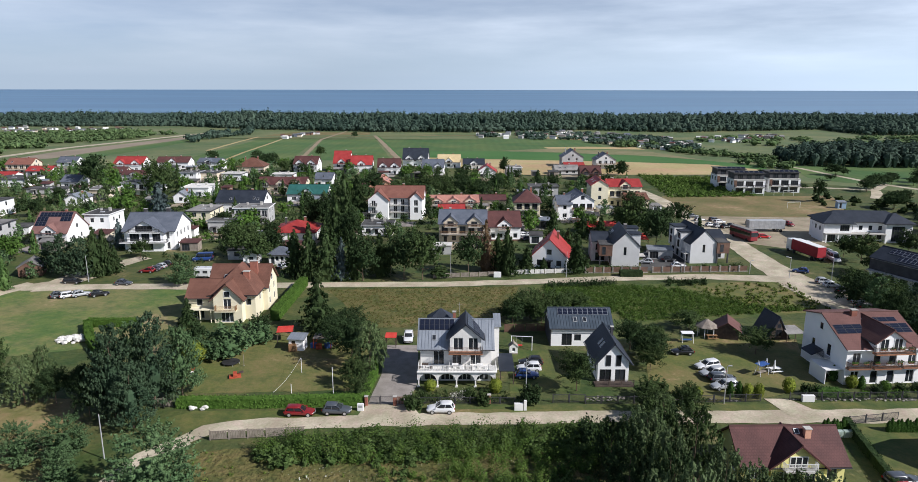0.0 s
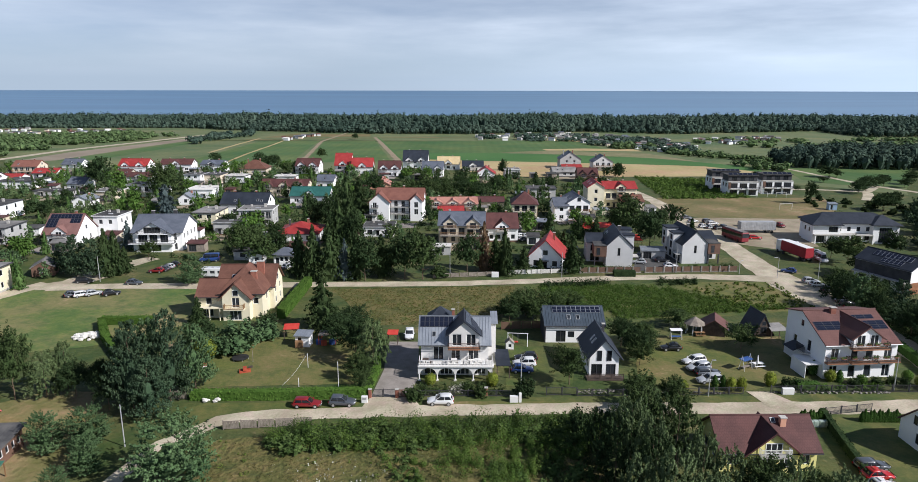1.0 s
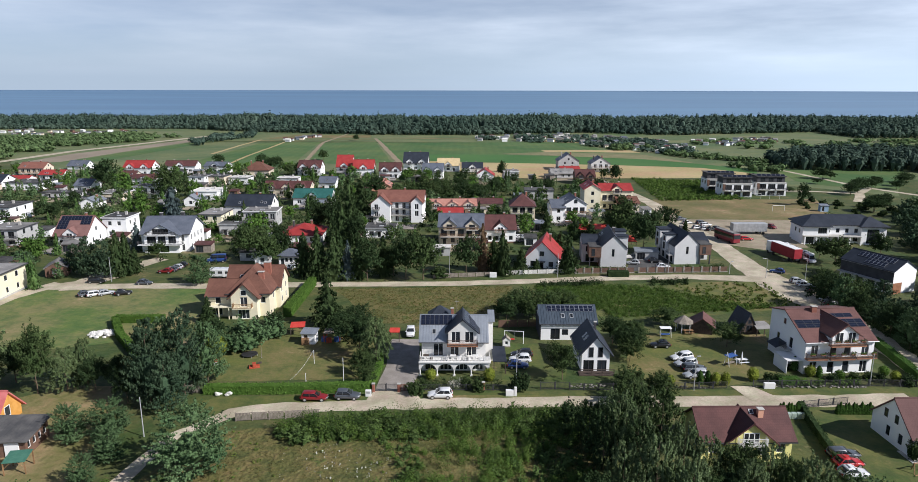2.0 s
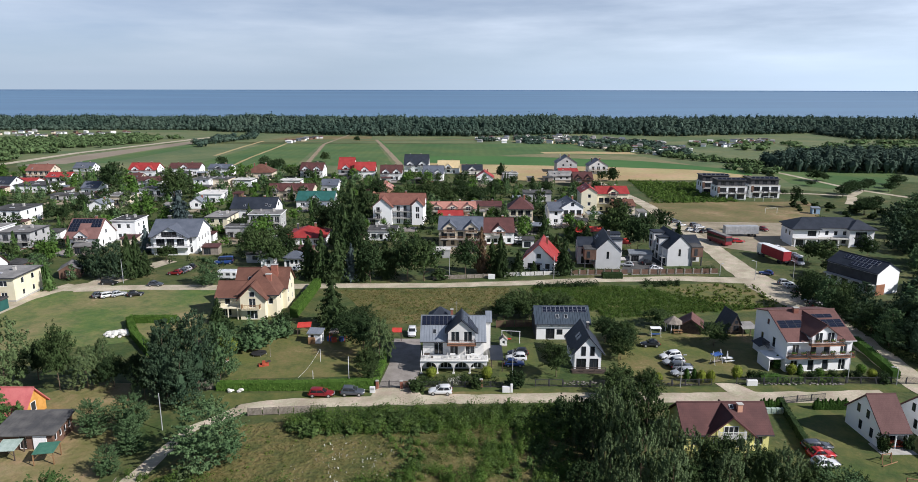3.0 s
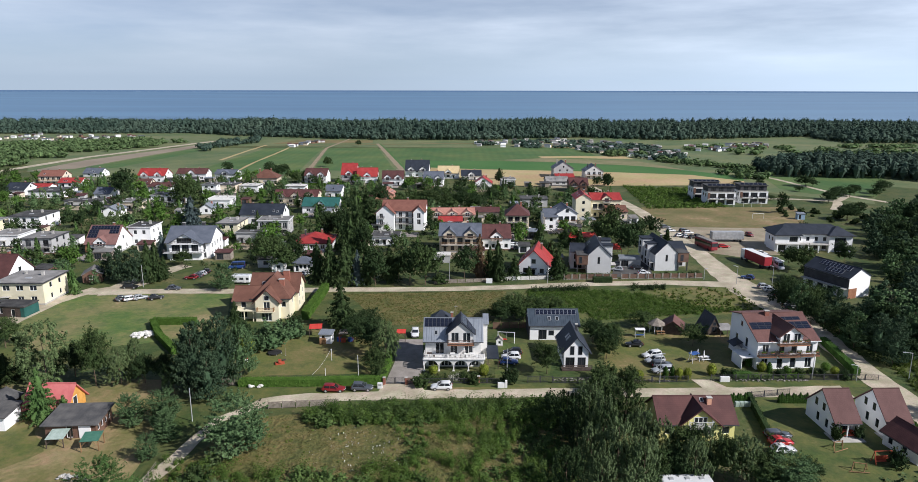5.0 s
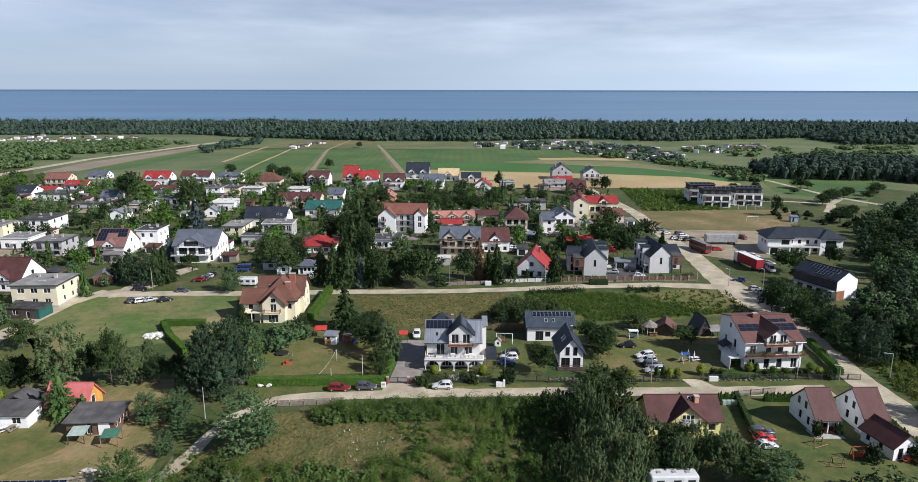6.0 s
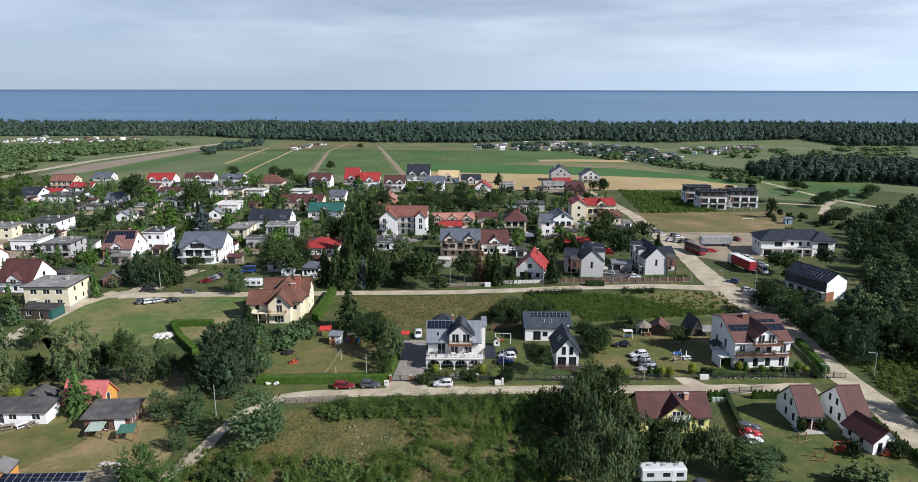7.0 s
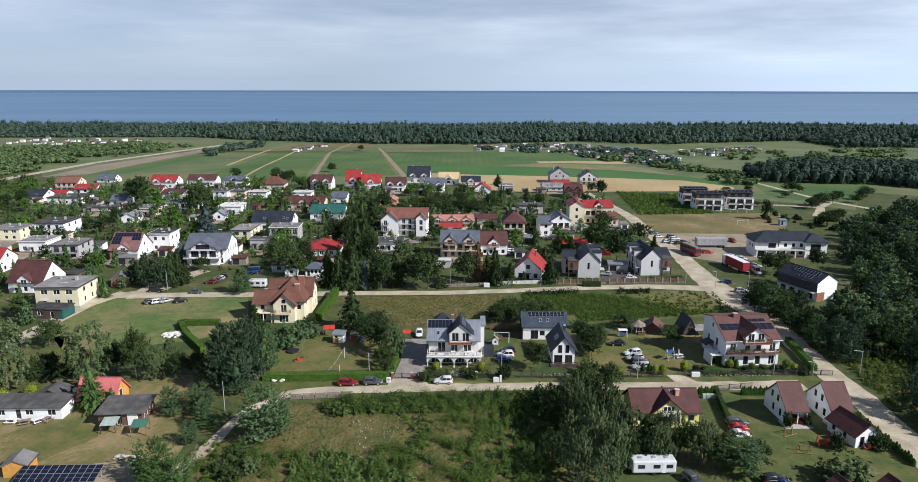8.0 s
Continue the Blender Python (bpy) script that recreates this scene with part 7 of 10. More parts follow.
h = simple_house("low dark board shed with teal green side panels", -109.2, 123.3, -4, 9.0, 5, 2.6, 2.6, "flat", M_DARKWOOD, M_RF_TAR, 2, 1, 1, over=0.2, chim=0, category="shed", name="shed")
bm = bmesh.new()
box(bm, 4.5, 4.56, -2.5, 2.5, 0.1, 2.4)
box(bm, 3.6, 4.5, -2.56, -2.5, 0.1, 2.4)
part("side_panel", bm, M_RF_GREEN, h, "teal green side panel")
simple_house("white arbour roof beside the spruce", -5.6, 176.0, 0, 5.0, 3.5, 2.4, 2.4, "flat", M_GREY, M_STONE, 1, 1, 1, over=0.2, chim=0, category="shed", name="shed")

# ---- apartment block on the wasteland ----
for k, (x, y, lab) in enumerate(((123.9, 302.5, "white apartment block with dark top storey and roof panels"), (125.4, 286.8, "white apartment block with dark set-back top storey"), (142.5, 290.5, "white apartment block with balconies and roof panels"))):
    h = thing("apartment_block", x, y + 5, -4, lab, "house", "apartment blocks")
    w = 6.6
    volume(h, -w, w, -5, 5, 0, 5.8, 5.8, "flat", M_WHITE, M_CONC, 0.1, {"f": row(3, 2 * w, 3.1, 3.2, 2.3) + row(3, 2 * w, 0.2, 3.2, 2.2), "r": row(2, 10, 3.4, 1.8, 1.8), "l": row(2, 10, 3.4, 1.8, 1.8)}, True)
    volume(h, -w + 0.4, w - 0.4, -3.6, 5, 6.0, 8.6, 8.6, "flat", M_DARKWALL, M_RF_TAR, 0.5, {"f": row(3, 2 * w - 0.8, 0.2, 2.2, 2.0)}, True)
    balcony(h, -w, -1.0, -5, 2.9, 1.5, M_CONC, M_DFRAME)
    balcony(h, 1.4, w, -5, 2.9, 1.5, M_CONC, M_DFRAME)
    for i in range(6):
        bm = bmesh.new()
        slab(bm, (-w + 0.6 + 2.1 * i, -3.0, 9.0), (-w + 2.3 + 2.1 * i, -3.0, 9.0), (-w + 2.3 + 2.1 * i, -2.0, 9.6), (-w + 0.6 + 2.1 * i, -2.0, 9.6), 0.05)
        part("solar_panel", bm, M_SOLAR, h)
    bm = bmesh.new()
    box(bm, -w, -w + 1.2, -5.12, -5.0, 2.9, 5.7)
    part("cladding", bm, M_BROWNCLAD, h)

# ---- larger houses of the middle row ----
h = thing("guest_house", -88.1, 180.4, 3, "white guest house with broad blue-grey roof and glazed gable", "house")
volume(h, -7, 7, 0, 13, 0, 5.6, 9.4, "x", M_WHITE, M_RF_SLATE, 0.7, {"r": row(4, 13, 3.2, 1.3, 1.6) + row(4, 13, 0.6), "f": row(4, 14, 3.1, 1.7, 2.1) + row(4, 14, 0.2, 1.7, 2.1)})
volume(h, -5.4, 4.6, -2.0, 7, 0, 5.6, 8.6, "y", M_WHITE, M_RF_SLATE, 0.8, {"f": [(2.6, 5.7, 4.6, 1.6), (0.8, 2.9, 2.6, 2.2), (4.0, 2.9, 2.2, 2.2), (7.0, 2.9, 2.2, 2.2), (0.8, 0.2, 2.6, 2.2), (4.4, 0.2, 2.6, 2.2)]}, True, skip="b")
balcony(h, -7, 6, -2.0, 2.8, 1.4, M_WHITE, M_DFRAME)
balcony(h, -4.5, 3.8, -2.0, 5.5, 0.9, M_WHITE, M_DFRAME)
chimney(h, -3.5, 7.5, 8, 10.4, 0.9, 0.6, M_DARKWALL)
chimney(h, 3.0, 7.5, 8, 10.6, 1.0, 0.6, M_DARKWALL)

h = thing("apartment_house", -21.3, 226.2, -2, "white three-storey house with clay red roof and balconies", "house")
volume(h, -9.4, 7.4, 1.0, 11, 0, 7.6, 10.8, "x", M_WHITE, M_RF_CLAY, 0.6, {"f": row(6, 16.8, 5.0, 1.3, 2.0) + row(6, 16.8, 2.6, 1.3, 2.0) + row(6, 16.8, 0.2, 1.3, 2.0), "l": row(2, 10, 4)})
volume(h, -11.4, -4.4, -1.6, 8, 0, 7.0, 10.0, "y", M_WHITE, M_RF_CLAY, 0.6, {"f": [(1.2, 4.8, 1.4, 2.0), (1.2, 2.2, 1.4, 2.0)], "r": row(2, 9.6, 4.0)}, skip="b")
volume(h, 3.0, 7.2, -0.6, 6, 0, 7.4, 9.4, "y", M_WHITE, M_RF_CLAY, 0.5, {"f": [(1.4, 4.9, 1.4, 2.0), (1.4, 2.4, 1.4, 2.0)]}, skip="b")
for z in (2.5, 5.0):
    balcony(h, -4.2, 2.8, 1.0, z, 1.3, M_CONC, M_DFRAME)
    balcony(h, -10.6, -8.2, -1.6, z, 1.0, M_CONC, M_DFRAME)
chimney(h, 0, 7, 9, 11.6)

# ---- vehicles ----
PAINT = {}


def paint(name, c):
    if name not in PAINT:
        PAINT[name] = mat(name + "_car_paint", c, tuple(v * 0.93 for v in c), scale=1.0, fine=6.0, rough=0.28, bump=0, spec=0.5, coat=0.6)
    return PAINT[name]


COLOURS = {"white": (0.72, 0.73, 0.74), "silver": (0.42, 0.44, 0.46), "black": (0.014, 0.014, 0.016), "grey": (0.075, 0.085, 0.1), "red": (0.22, 0.012, 0.014), "blue": (0.02, 0.055, 0.2), "dark_blue": (0.014, 0.022, 0.06), "bright_red": (0.5, 0.02, 0.02)}
M_LAMP = mat("headlamp_glass", (0.6, 0.62, 0.65), (0.7, 0.72, 0.74), rough=0.15, bump=0)
M_TAIL = mat("tail_lamp", (0.3, 0.01, 0.01), (0.36, 0.015, 0.015), rough=0.25, bump=0)
CARS = {}


def loft(bm, stations):
    """A closed skin through sections of equal length."""
    rings = [[bm.verts.new(p) for p in st] for st in stations]
    n = len(rings[0])
    for a, b in zip(rings, rings[1:]):
        for i in range(n):
            bm.faces.new((a[i], a[(i + 1) % n], b[(i + 1) % n], b[i]))
    bm.faces.new(rings[0][::-1])
    bm.faces.new(rings[-1])
    bmesh.ops.recalc_face_normals(bm, faces=bm.faces)


def car(x, y, rot, colour, body="hatch", label="", z=0.0):
    """A car whose nose points to +x before it is turned."""
    key = (colour, body)
    m = pose(x, y, z + 0.03, 0, 0, rot)
    words = label or {"hatch": "parked %s hatchback car with dark windows", "estate": "parked %s estate car with dark windows", "suv": "parked %s SUV with dark windows", "van": "parked %s panel van with high body"}[body] % colour.replace("_", " ")
    if key in CARS:
        return tagged(copy_thing(CARS[key], m), words)
    L, W, H, belt, hood = {"hatch": (3.8, 0.82, 1.44, 0.86, 0.84), "estate": (4.25, 0.84, 1.42, 0.87, 0.85), "suv": (4.0, 0.86, 1.56, 0.96, 0.95), "van": (5.2, 0.95, 2.3, 1.25, 1.2)}[body]
    h = thing("car", x, y, rot, words, "car")
    h.matrix_basis = m
    f, r = L / 2, -L / 2

    def sect(px, zt, w, zb=0.24):
        half = ((0.8, zb), (0.97, zb + 0.1), (1.0, zb + 0.3), (0.985, zt - 0.16), (0.93, zt - 0.05), (0.8, zt), (0.42, zt + 0.025))
        return [(px, -w * u, z) for u, z in half] + [(px, w * u, z) for u, z in half[::-1]]
    bm = bmesh.new()
    loft(bm, [sect(r, belt - 0.32, W * 0.78, 0.38), sect(r + 0.08, belt - 0.12, W * 0.9, 0.3), sect(r + 0.3, belt, W * 0.98), sect(r + 0.9, belt + 0.01, W), sect(0, belt - 0.02, W), sect(f - 1.3, belt - 0.03, W), sect(f - 0.8, hood - 0.07, W * 0.99), sect(f - 0.35, hood - 0.16, W * 0.95), sect(f - 0.12, hood - 0.26, W * 0.88, 0.28), sect(f, hood - 0.4, W * 0.74, 0.34)])
    part("body", bm, paint(colour, COLOURS[colour]), h, smooth=True)
    back = {"hatch": r + 0.16, "estate": r + 0.1, "suv": r + 0.12, "van": r + 0.05}[body]
    rb = {"hatch": r + 0.85, "estate": r + 0.5, "suv": r + 0.6, "van": r + 0.08}[body]
    nose = f - (1.1 if body != "van" else 0.85)
    rake = 0.95 if body != "van" else 0.6

    def ring(xa, xb, hw, z, n=20):
        """A rounded oblong at height z."""
        out = []
        for i in range(n):
            c, s_ = math.cos(math.tau * (i + 0.5) / n), math.sin(math.tau * (i + 0.5) / n)
            out.append(((xa + xb) / 2 + (xb - xa) / 2 * math.copysign(abs(c) ** 0.4, c), hw * math.copysign(abs(s_) ** 0.4, s_), z))
        return out
    bm = bmesh.new()
    loft(bm, [ring(back, nose, W * 0.9, belt - 0.1), ring(rb - 0.1, nose - rake, W * 0.745, H - 0.1)])
    part("glasshouse", bm, M_GLASS, h, smooth=True)
    bm = bmesh.new()
    loft(bm, [ring(rb - 0.2, nose - rake + 0.16, W * 0.785, H - 0.16), ring(rb - 0.12, nose - rake + 0.04, W * 0.76, H - 0.07), ring(rb + 0.05, nose - rake - 0.2, W * 0.66, H - 0.01), ring(rb + 0.4, nose - rake - 0.55, W * 0.4, H + 0.015)])
    part("roof", bm, paint(colour, COLOURS[colour]), h, smooth=True)
    for xa, xb, wide in ((nose - 0.12, nose - rake + 0.06, 0.045), ((nose + back) / 2 - 0.1, (nose + back) / 2 - 0.16, 0.04), (back + 0.14, rb + 0.0, 0.085)):
        for s in (-1, 1):
            bm = bmesh.new()
            bar(bm, (xa, s * W * 0.875, belt - 0.06), (xb, s * W * 0.745, H - 0.1), wide, 6)
            part("pillar", bm, paint(colour, COLOURS[colour]), h)
    for px in (f - 0.82, r + 0.78):
        for s in (-1, 1):
            bm = bmesh.new()
            bar(bm, (px, s * (W - 0.2), 0.32), (px, s * (W + 0.012), 0.32), 0.32, 14)
            o = part("wheel", bm, M_RUBBER, h)
            bm = bmesh.new()
            bar(bm, (px, s * (W + 0.008), 0.32), (px, s * (W + 0.024), 0.32), 0.2, 10)
            part("rim", bm, M_ALU, o)
    for s in (-1, 1):
        bm = bmesh.new()
        bevelled(bm, f - 0.3, f - 0.02, s * W * 0.6 - 0.16, s * W * 0.6 + 0.16, hood - 0.4, hood - 0.26, 0.03)
        part("headlight", bm, M_LAMP, h)
        bm = bmesh.new()
        bevelled(bm, r - 0.01, r + 0.12, s * W * 0.72 - 0.12, s * W * 0.72 + 0.12, belt - 0.3, belt - 0.1, 0.03)
        part("tail_light", bm, M_TAIL, h)
        bm = bmesh.new()
        bevelled(bm, nose - 0.35, nose - 0.18, s * (W + 0.08) - 0.08, s * (W + 0.08) + 0.08, belt - 0.02, belt + 0.12, 0.03)
        part("mirror", bm, paint(colour, COLOURS[colour]), h)
    bm = bmesh.new()
    box(bm, f - 0.03, f + 0.012, -0.26, 0.26, 0.42, 0.53)
    part("number_plate", bm, M_FRAME, h)
    CARS[key] = h
    return h


car(-2.9, 84.9, 180, "white", "suv")
car(-22.6, 83.9, 0, "red", "estate")
car(-17.5, 84.4, 0, "grey", "suv")
car(-9.7, 112.1, -88, "white", "suv")
car(11.4, 101.3, 180, "black", "suv")
car(10.9, 99.0, 180, "white", "suv")
car(10.3, 96.5, 0, "blue", "hatch")
car(40.2, 100.5, 196, "white", "estate")
car(40.0, 97.7, 196, "silver", "estate")
car(40.7, 95.6, 8, "grey", "estate")
car(40.1, 92.9, 190, "silver", "estate")
car(38.0, 106.3, 180, "black", "hatch")
car(-87.8, 136.7, 40, "grey", "hatch")
car(-85.6, 136.8, 40, "white", "estate")
car(-83.7, 137.6, 40, "silver", "hatch")
car(-79.6, 137.7, 30, "black", "hatch")
car(-91.1, 147.4, 0, "black", "estate")
car(-78.5, 146.1, 0, "grey", "hatch")
car(-78.0, 156.7, 180, "red", "hatch")
car(-77.1, 158.3, 180, "grey", "hatch")
car(-76.8, 160.5, 180, "silver", "hatch")
car(-76.5, 162.8, 180, "black", "hatch")
car(-68.6, 168.2, 190, "blue", "van")
car(-45.5, 161.5, 60, "silver", "hatch")
car(84.3, 158.7, 150, "blue", "hatch")
car(85.1, 149.1, 0, "silver", "suv")
car(85.2, 146.3, 0, "white", "hatch")
car(84.4, 134.7, 10, "white", "hatch")
car(85.9, 142.2, 5, "grey", "hatch")
car(84.4, 131.2, 10, "black", "estate")
for px, py, c, b in ((81.8, 230.9, "grey", "suv"), (82.0, 224.5, "white", "hatch"), (87.3, 224.6, "grey", "estate"), (87.4, 220.5, "white", "estate"), (82.6, 215.5, "white", "hatch"), (84.6, 213.6, "silver", "hatch"), (86.6, 212.7, "black", "hatch"), (89.1, 213.7, "black", "suv")):
    car(px, py, 12, c, b)
for px, py, c in ((96.7, 217.7, "black"), (99.5, 217.7, "grey"), (102.5, 217.7, "white"), (105.2, 217.8, "black"), (109.3, 216.9, "red")):
    car(px, py, -80, c, "suv")
car(92.4, 197.9, 0, "bright_red", "estate")
car(99.3, 190.9, -30, "silver", "estate")
car(101.3, 188.0, -30, "white", "hatch")
car(101.4, 182.2, -25, "grey", "hatch")
car(102.1, 178.1, -20, "white", "hatch")
car(98.8, 170.4, -95, "white", "van")
car(49.0, 173.5, 170, "grey", "hatch")
car(48.1, 167.3, 170, "silver", "hatch")
car(55.3, 163.3, 0, "white", "hatch")
car(54.8, 169.2, 0, "black", "hatch")
for px, py, c in ((18.5, 203.6, "grey"), (19.2, 199.4, "white"), (20.9, 199.4, "silver"), (17.5, 196.1, "black"), (27.5, 225.8, "white"), (19.5, 194.5, "grey")):
    car(px, py, 20, c, "hatch")
car(51.1, 67.9, 5, "grey", "estate")
car(50.6, 65.8, 5, "bright_red", "hatch")
car(49.9, 63.5, 5, "white", "hatch")
car(49.6, 49.8, 8, "black", "estate")
car(50.8, 47.9, 8, "blue", "hatch")
car(36.9, 49.4, -70, "grey", "estate")
car(-57.1, 146.4, 5, "silver", "hatch")


def box_thing(name, x, y, rot, label, cat, l, w, z0, z1, m, r=0.06):
    h = thing(name, x, y, rot, label, cat)
    bm = bmesh.new()
    bevelled(bm, -l / 2, l / 2, -w / 2, w / 2, z0, z1, r)
    part("body", bm, m, h)
    return h


def wheels(h, xs, w, r=0.48):
    for x in xs:
        for s in (-1, 1):
            bm = bmesh.new()
            bar(bm, (x, s * (w / 2 - 0.3), r), (x, s * (w / 2), r), r, 12)
            part("wheel", bm, M_RUBBER, h)


M_TRUCKRED = mat("red_tarpaulin", (0.27, 0.02, 0.03), (0.33, 0.03, 0.04), scale=0.6, fine=4.0, rough=0.55, bump=0.2)
M_BUSRED = mat("bus_paint", (0.2, 0.03, 0.04), (0.26, 0.04, 0.05), scale=0.6, fine=4.0, rough=0.35, bump=0)
# lorry
h = box_thing("lorry", 94.0, 174.6, -81, "red curtain-sided lorry with white cab and white roof", "lorry", 10.8, 2.5, 1.1, 3.9, M_TRUCKRED)
bm = bmesh.new()
box(bm, -5.3, 5.3, -1.2, 1.2, 3.9, 3.98)
part("roof", bm, M_FRAME, h)
bm = bmesh.new()
bevelled(bm, -7.7, -5.6, -1.22, 1.22, 0.5, 3.7, 0.15)
o = part("cab", bm, paint("white", COLOURS["white"]), h)
bm = bmesh.new()
box(bm, -7.74, -7.69, -1.1, 1.1, 2.0, 3.1)
part("windscreen", bm, M_GLASS, o)
wheels(h, (-6.7, -4.2, 3.2, 4.4), 2.5)
bm = bmesh.new()
box(bm, -6.0, 5.3, -0.5, 0.5, 0.7, 1.1)
part("chassis", bm, M_DFRAME, h)
# coach
h = box_thing("coach", 85.7, 197.0, -77, "long dark red coach with grey roof and tinted windows", "bus", 10.4, 2.5, 0.4, 3.3, M_BUSRED, 0.2)
bm = bmesh.new()
box(bm, -5.1, 5.0, -1.265, 1.265, 1.7, 2.75)
part("window_band", bm, M_GLASS, h)
bm = bmesh.new()
bevelled(bm, -5.0, 5.0, -1.0, 1.0, 3.28, 3.5, 0.08)
part("roof", bm, M_RF_OLD, h)
bm = bmesh.new()
box(bm, 5.19, 5.23, -1.1, 1.1, 1.7, 2.9)
part("windscreen", bm, M_GLASS, h)
wheels(h, (-3.2, 3.3), 2.52)
# container trailer
h = box_thing("trailer", 97.1, 207.8, 1, "long silver-grey box trailer with ribbed sides", "trailer", 11.6, 2.5, 1.0, 3.8, M_STEEL)
for k in range(21):
    bm = bmesh.new()
    box(bm, -5.6 + 0.54 * k, -5.52 + 0.54 * k, -1.29, -1.25, 1.05, 3.75)
    part("rib", bm, M_STEEL, h)
wheels(h, (3.4, 4.6), 2.5)
bm = bmesh.new()
box(bm, -5.0, -4.8, -0.9, 0.9, 0, 1.0)
part("landing_legs", bm, M_DFRAME, h)


def caravan(x, y, rot, l, label):
    h = box_thing("caravan", x, y, rot, label, "caravan", l, 2.3, 0.45, 2.55, paint("white", COLOURS["white"]), 0.22)
    for px in (-l * 0.3, 0.05 * l, l * 0.34):
        bm = bmesh.new()
        box(bm, px - 0.55, px + 0.55, -1.165, -1.14, 1.3, 1.95)
        part("window", bm, M_GLASS, h)
    bm = bmesh.new()
    box(bm, l * 0.17, l * 0.17 + 0.65, -1.17, -1.14, 0.5, 2.2)
    part("door", bm, M_FRAME, h)
    for px in (-l * 0.3, l * 0.02, l * 0.3):
        bm = bmesh.new()
        box(bm, px - 0.3, px + 0.3, -0.3, 0.3, 2.54, 2.64)
        part("roof_hatch", bm, M_STEEL, h)
    wheels(h, (0.0,), 2.2, 0.33)
    return h


caravan(31.4, 52.5, 2, 7.0, "old white caravan with roof hatches, parked by the trees")
caravan(-61.9, 152.7, 0, 5.2, "white caravan parked beside the villa")

# ---- posts, lamps, fences ----
def lamp(x, y, h_, arm=-1.2, label="tall grey steel street lamp post", rot=0):
    t = thing("street_lamp", x, y, rot, label, "street lamp")
    bm = bmesh.new()
    bar(bm, (0, 0, 0), (0, 0, h_), 0.09, 7, 0.055)
    part("pole", bm, M_STEEL, t)
    if arm:
        bm = bmesh.new()
        bar(bm, (0, 0, h_ - 0.05), (arm, 0, h_ + 0.12), 0.04, 6)
        part("arm", bm, M_STEEL, t)
        bm = bmesh.new()
        bevelled(bm, arm - 0.3, arm + 0.3, -0.12, 0.12, h_ + 0.08, h_ + 0.2, 0.04)
        part("lamp_head", bm, M_ALU, t)


lamp(-44.0, 72.4, 6.0, 0, "tall bare wooden pole by the sandy lane")
lamp(9.3, 87.4, 7.0, 0, "slim white-grey steel pole beside the gate")
lamp(38.1, 87.8, 5.8, 0.4)
lamp(86.0, 89.5, 5.6, -1.6)
lamp(67.8, 89.9, 5.6, 0, "leaning bare wooden pole by the hedge")
lamp(75.8, 89.1, 3.2, -1.0, "short post with a white sign arm")
lamp(-88.0, 148.4, 6.4, 0, "bare wooden pole before the spruces")
lamp(-2.8, 153.4, 6.1, 0, "bare wooden pole beside the dirt road")
lamp(79.0, 153.6, 5.2, -1.0)
lamp(25.2, 153.8, 6.4, 0, "slim steel pole by the white fence")
lamp(55.2, 158.3, 6.9, 0, "slim steel pole beside the driveway")
lamp(71.1, 157.5, 3.3, 0.5)
lamp(88.6, 152.5, 5.5, -0.8)
lamp(70.6, 264.4, 6.4, -0.8)


def fence(label, line, h_, m, gap=2.0, style="panel", name="fence"):
    t = thing(name, line[0][0], line[0][1], 0, label, "fence")
    ox, oy = line[0]
    for (xa, ya), (xb, yb) in zip(line, line[1:]):
        L = math.hypot(xb - xa, yb - ya)
        n = max(1, round(L / gap))
        q = Matrix.Translation((xa - ox, ya - oy, 0)) @ Matrix.Rotation(math.atan2(yb - ya, xb - xa), 4, "Z")
        for k in range(n):
            u = L * k / n
            bm = bmesh.new()
            w = 0.18 if style == "wall" else 0.06
            box(bm, u - w, u + w, -w, w, 0, h_ + 0.12)
            bm.transform(q)
            part("post", bm, M_FIELDSTONE if style == "wall" else m, t)
            u0, u1 = u + w + 0.01, L * (k + 1) / n - w - 0.01
            bm = bmesh.new()
            one = bmesh.new()
            if style in ("panel", "wall"):
                grille(one, u1 - u0, 0.12, h_, 0.2, t=0.04, slat=True)
            elif style == "rail":
                plate(one, [0, u1 - u0], [0.2, 0.26, h_ * 0.6, h_ * 0.6 + 0.06, h_ - 0.06, h_], -0.02, 0.02, lambda i, j: j % 2 == 1)
            else:
                grille(one, u1 - u0, 0.08, h_, 0.14, 0.022)
            one.transform(Matrix.Translation((u0, 0, 0)))
            bm.free()
            bm = one
            bm.transform(q)
            part("panel", bm, m, t)
            if style == "wall":
                bm = bmesh.new()
                box(bm, u0, u1, -0.1, 0.1, 0, 0.22)
                bm.transform(q)
                part("plinth", bm, M_FIELDSTONE, t)


fence("weathered grey board fence along the meadow", pts(-32.6, 76.9, -25.5, 77.7, -20.4, 78.3), 1.3, M_OLDWOOD, 2.2)
fence("dark board fence and gate by the pines", pts(-44.1, 85.9, -41.1, 86.0), 1.4, M_OLDWOOD, 1.8)
fence("black metal driveway gate between brick pillars", pts(-13.6, 87.0, -9.7, 87.0), 1.3, M_DFRAME, 2.4, "bars", "gate")
fence("brown board garden gate beside the drive", pts(-9.5, 87.0, -8.1, 87.0), 1.3, M_BROWNCLAD, 1.4)
fence("low dark metal garden fence before the flower beds", pts(-7.5, 87.4, 3.5, 87.5, 7.8, 87.5), 1.0, M_DFRAME, 2.4, "bars")
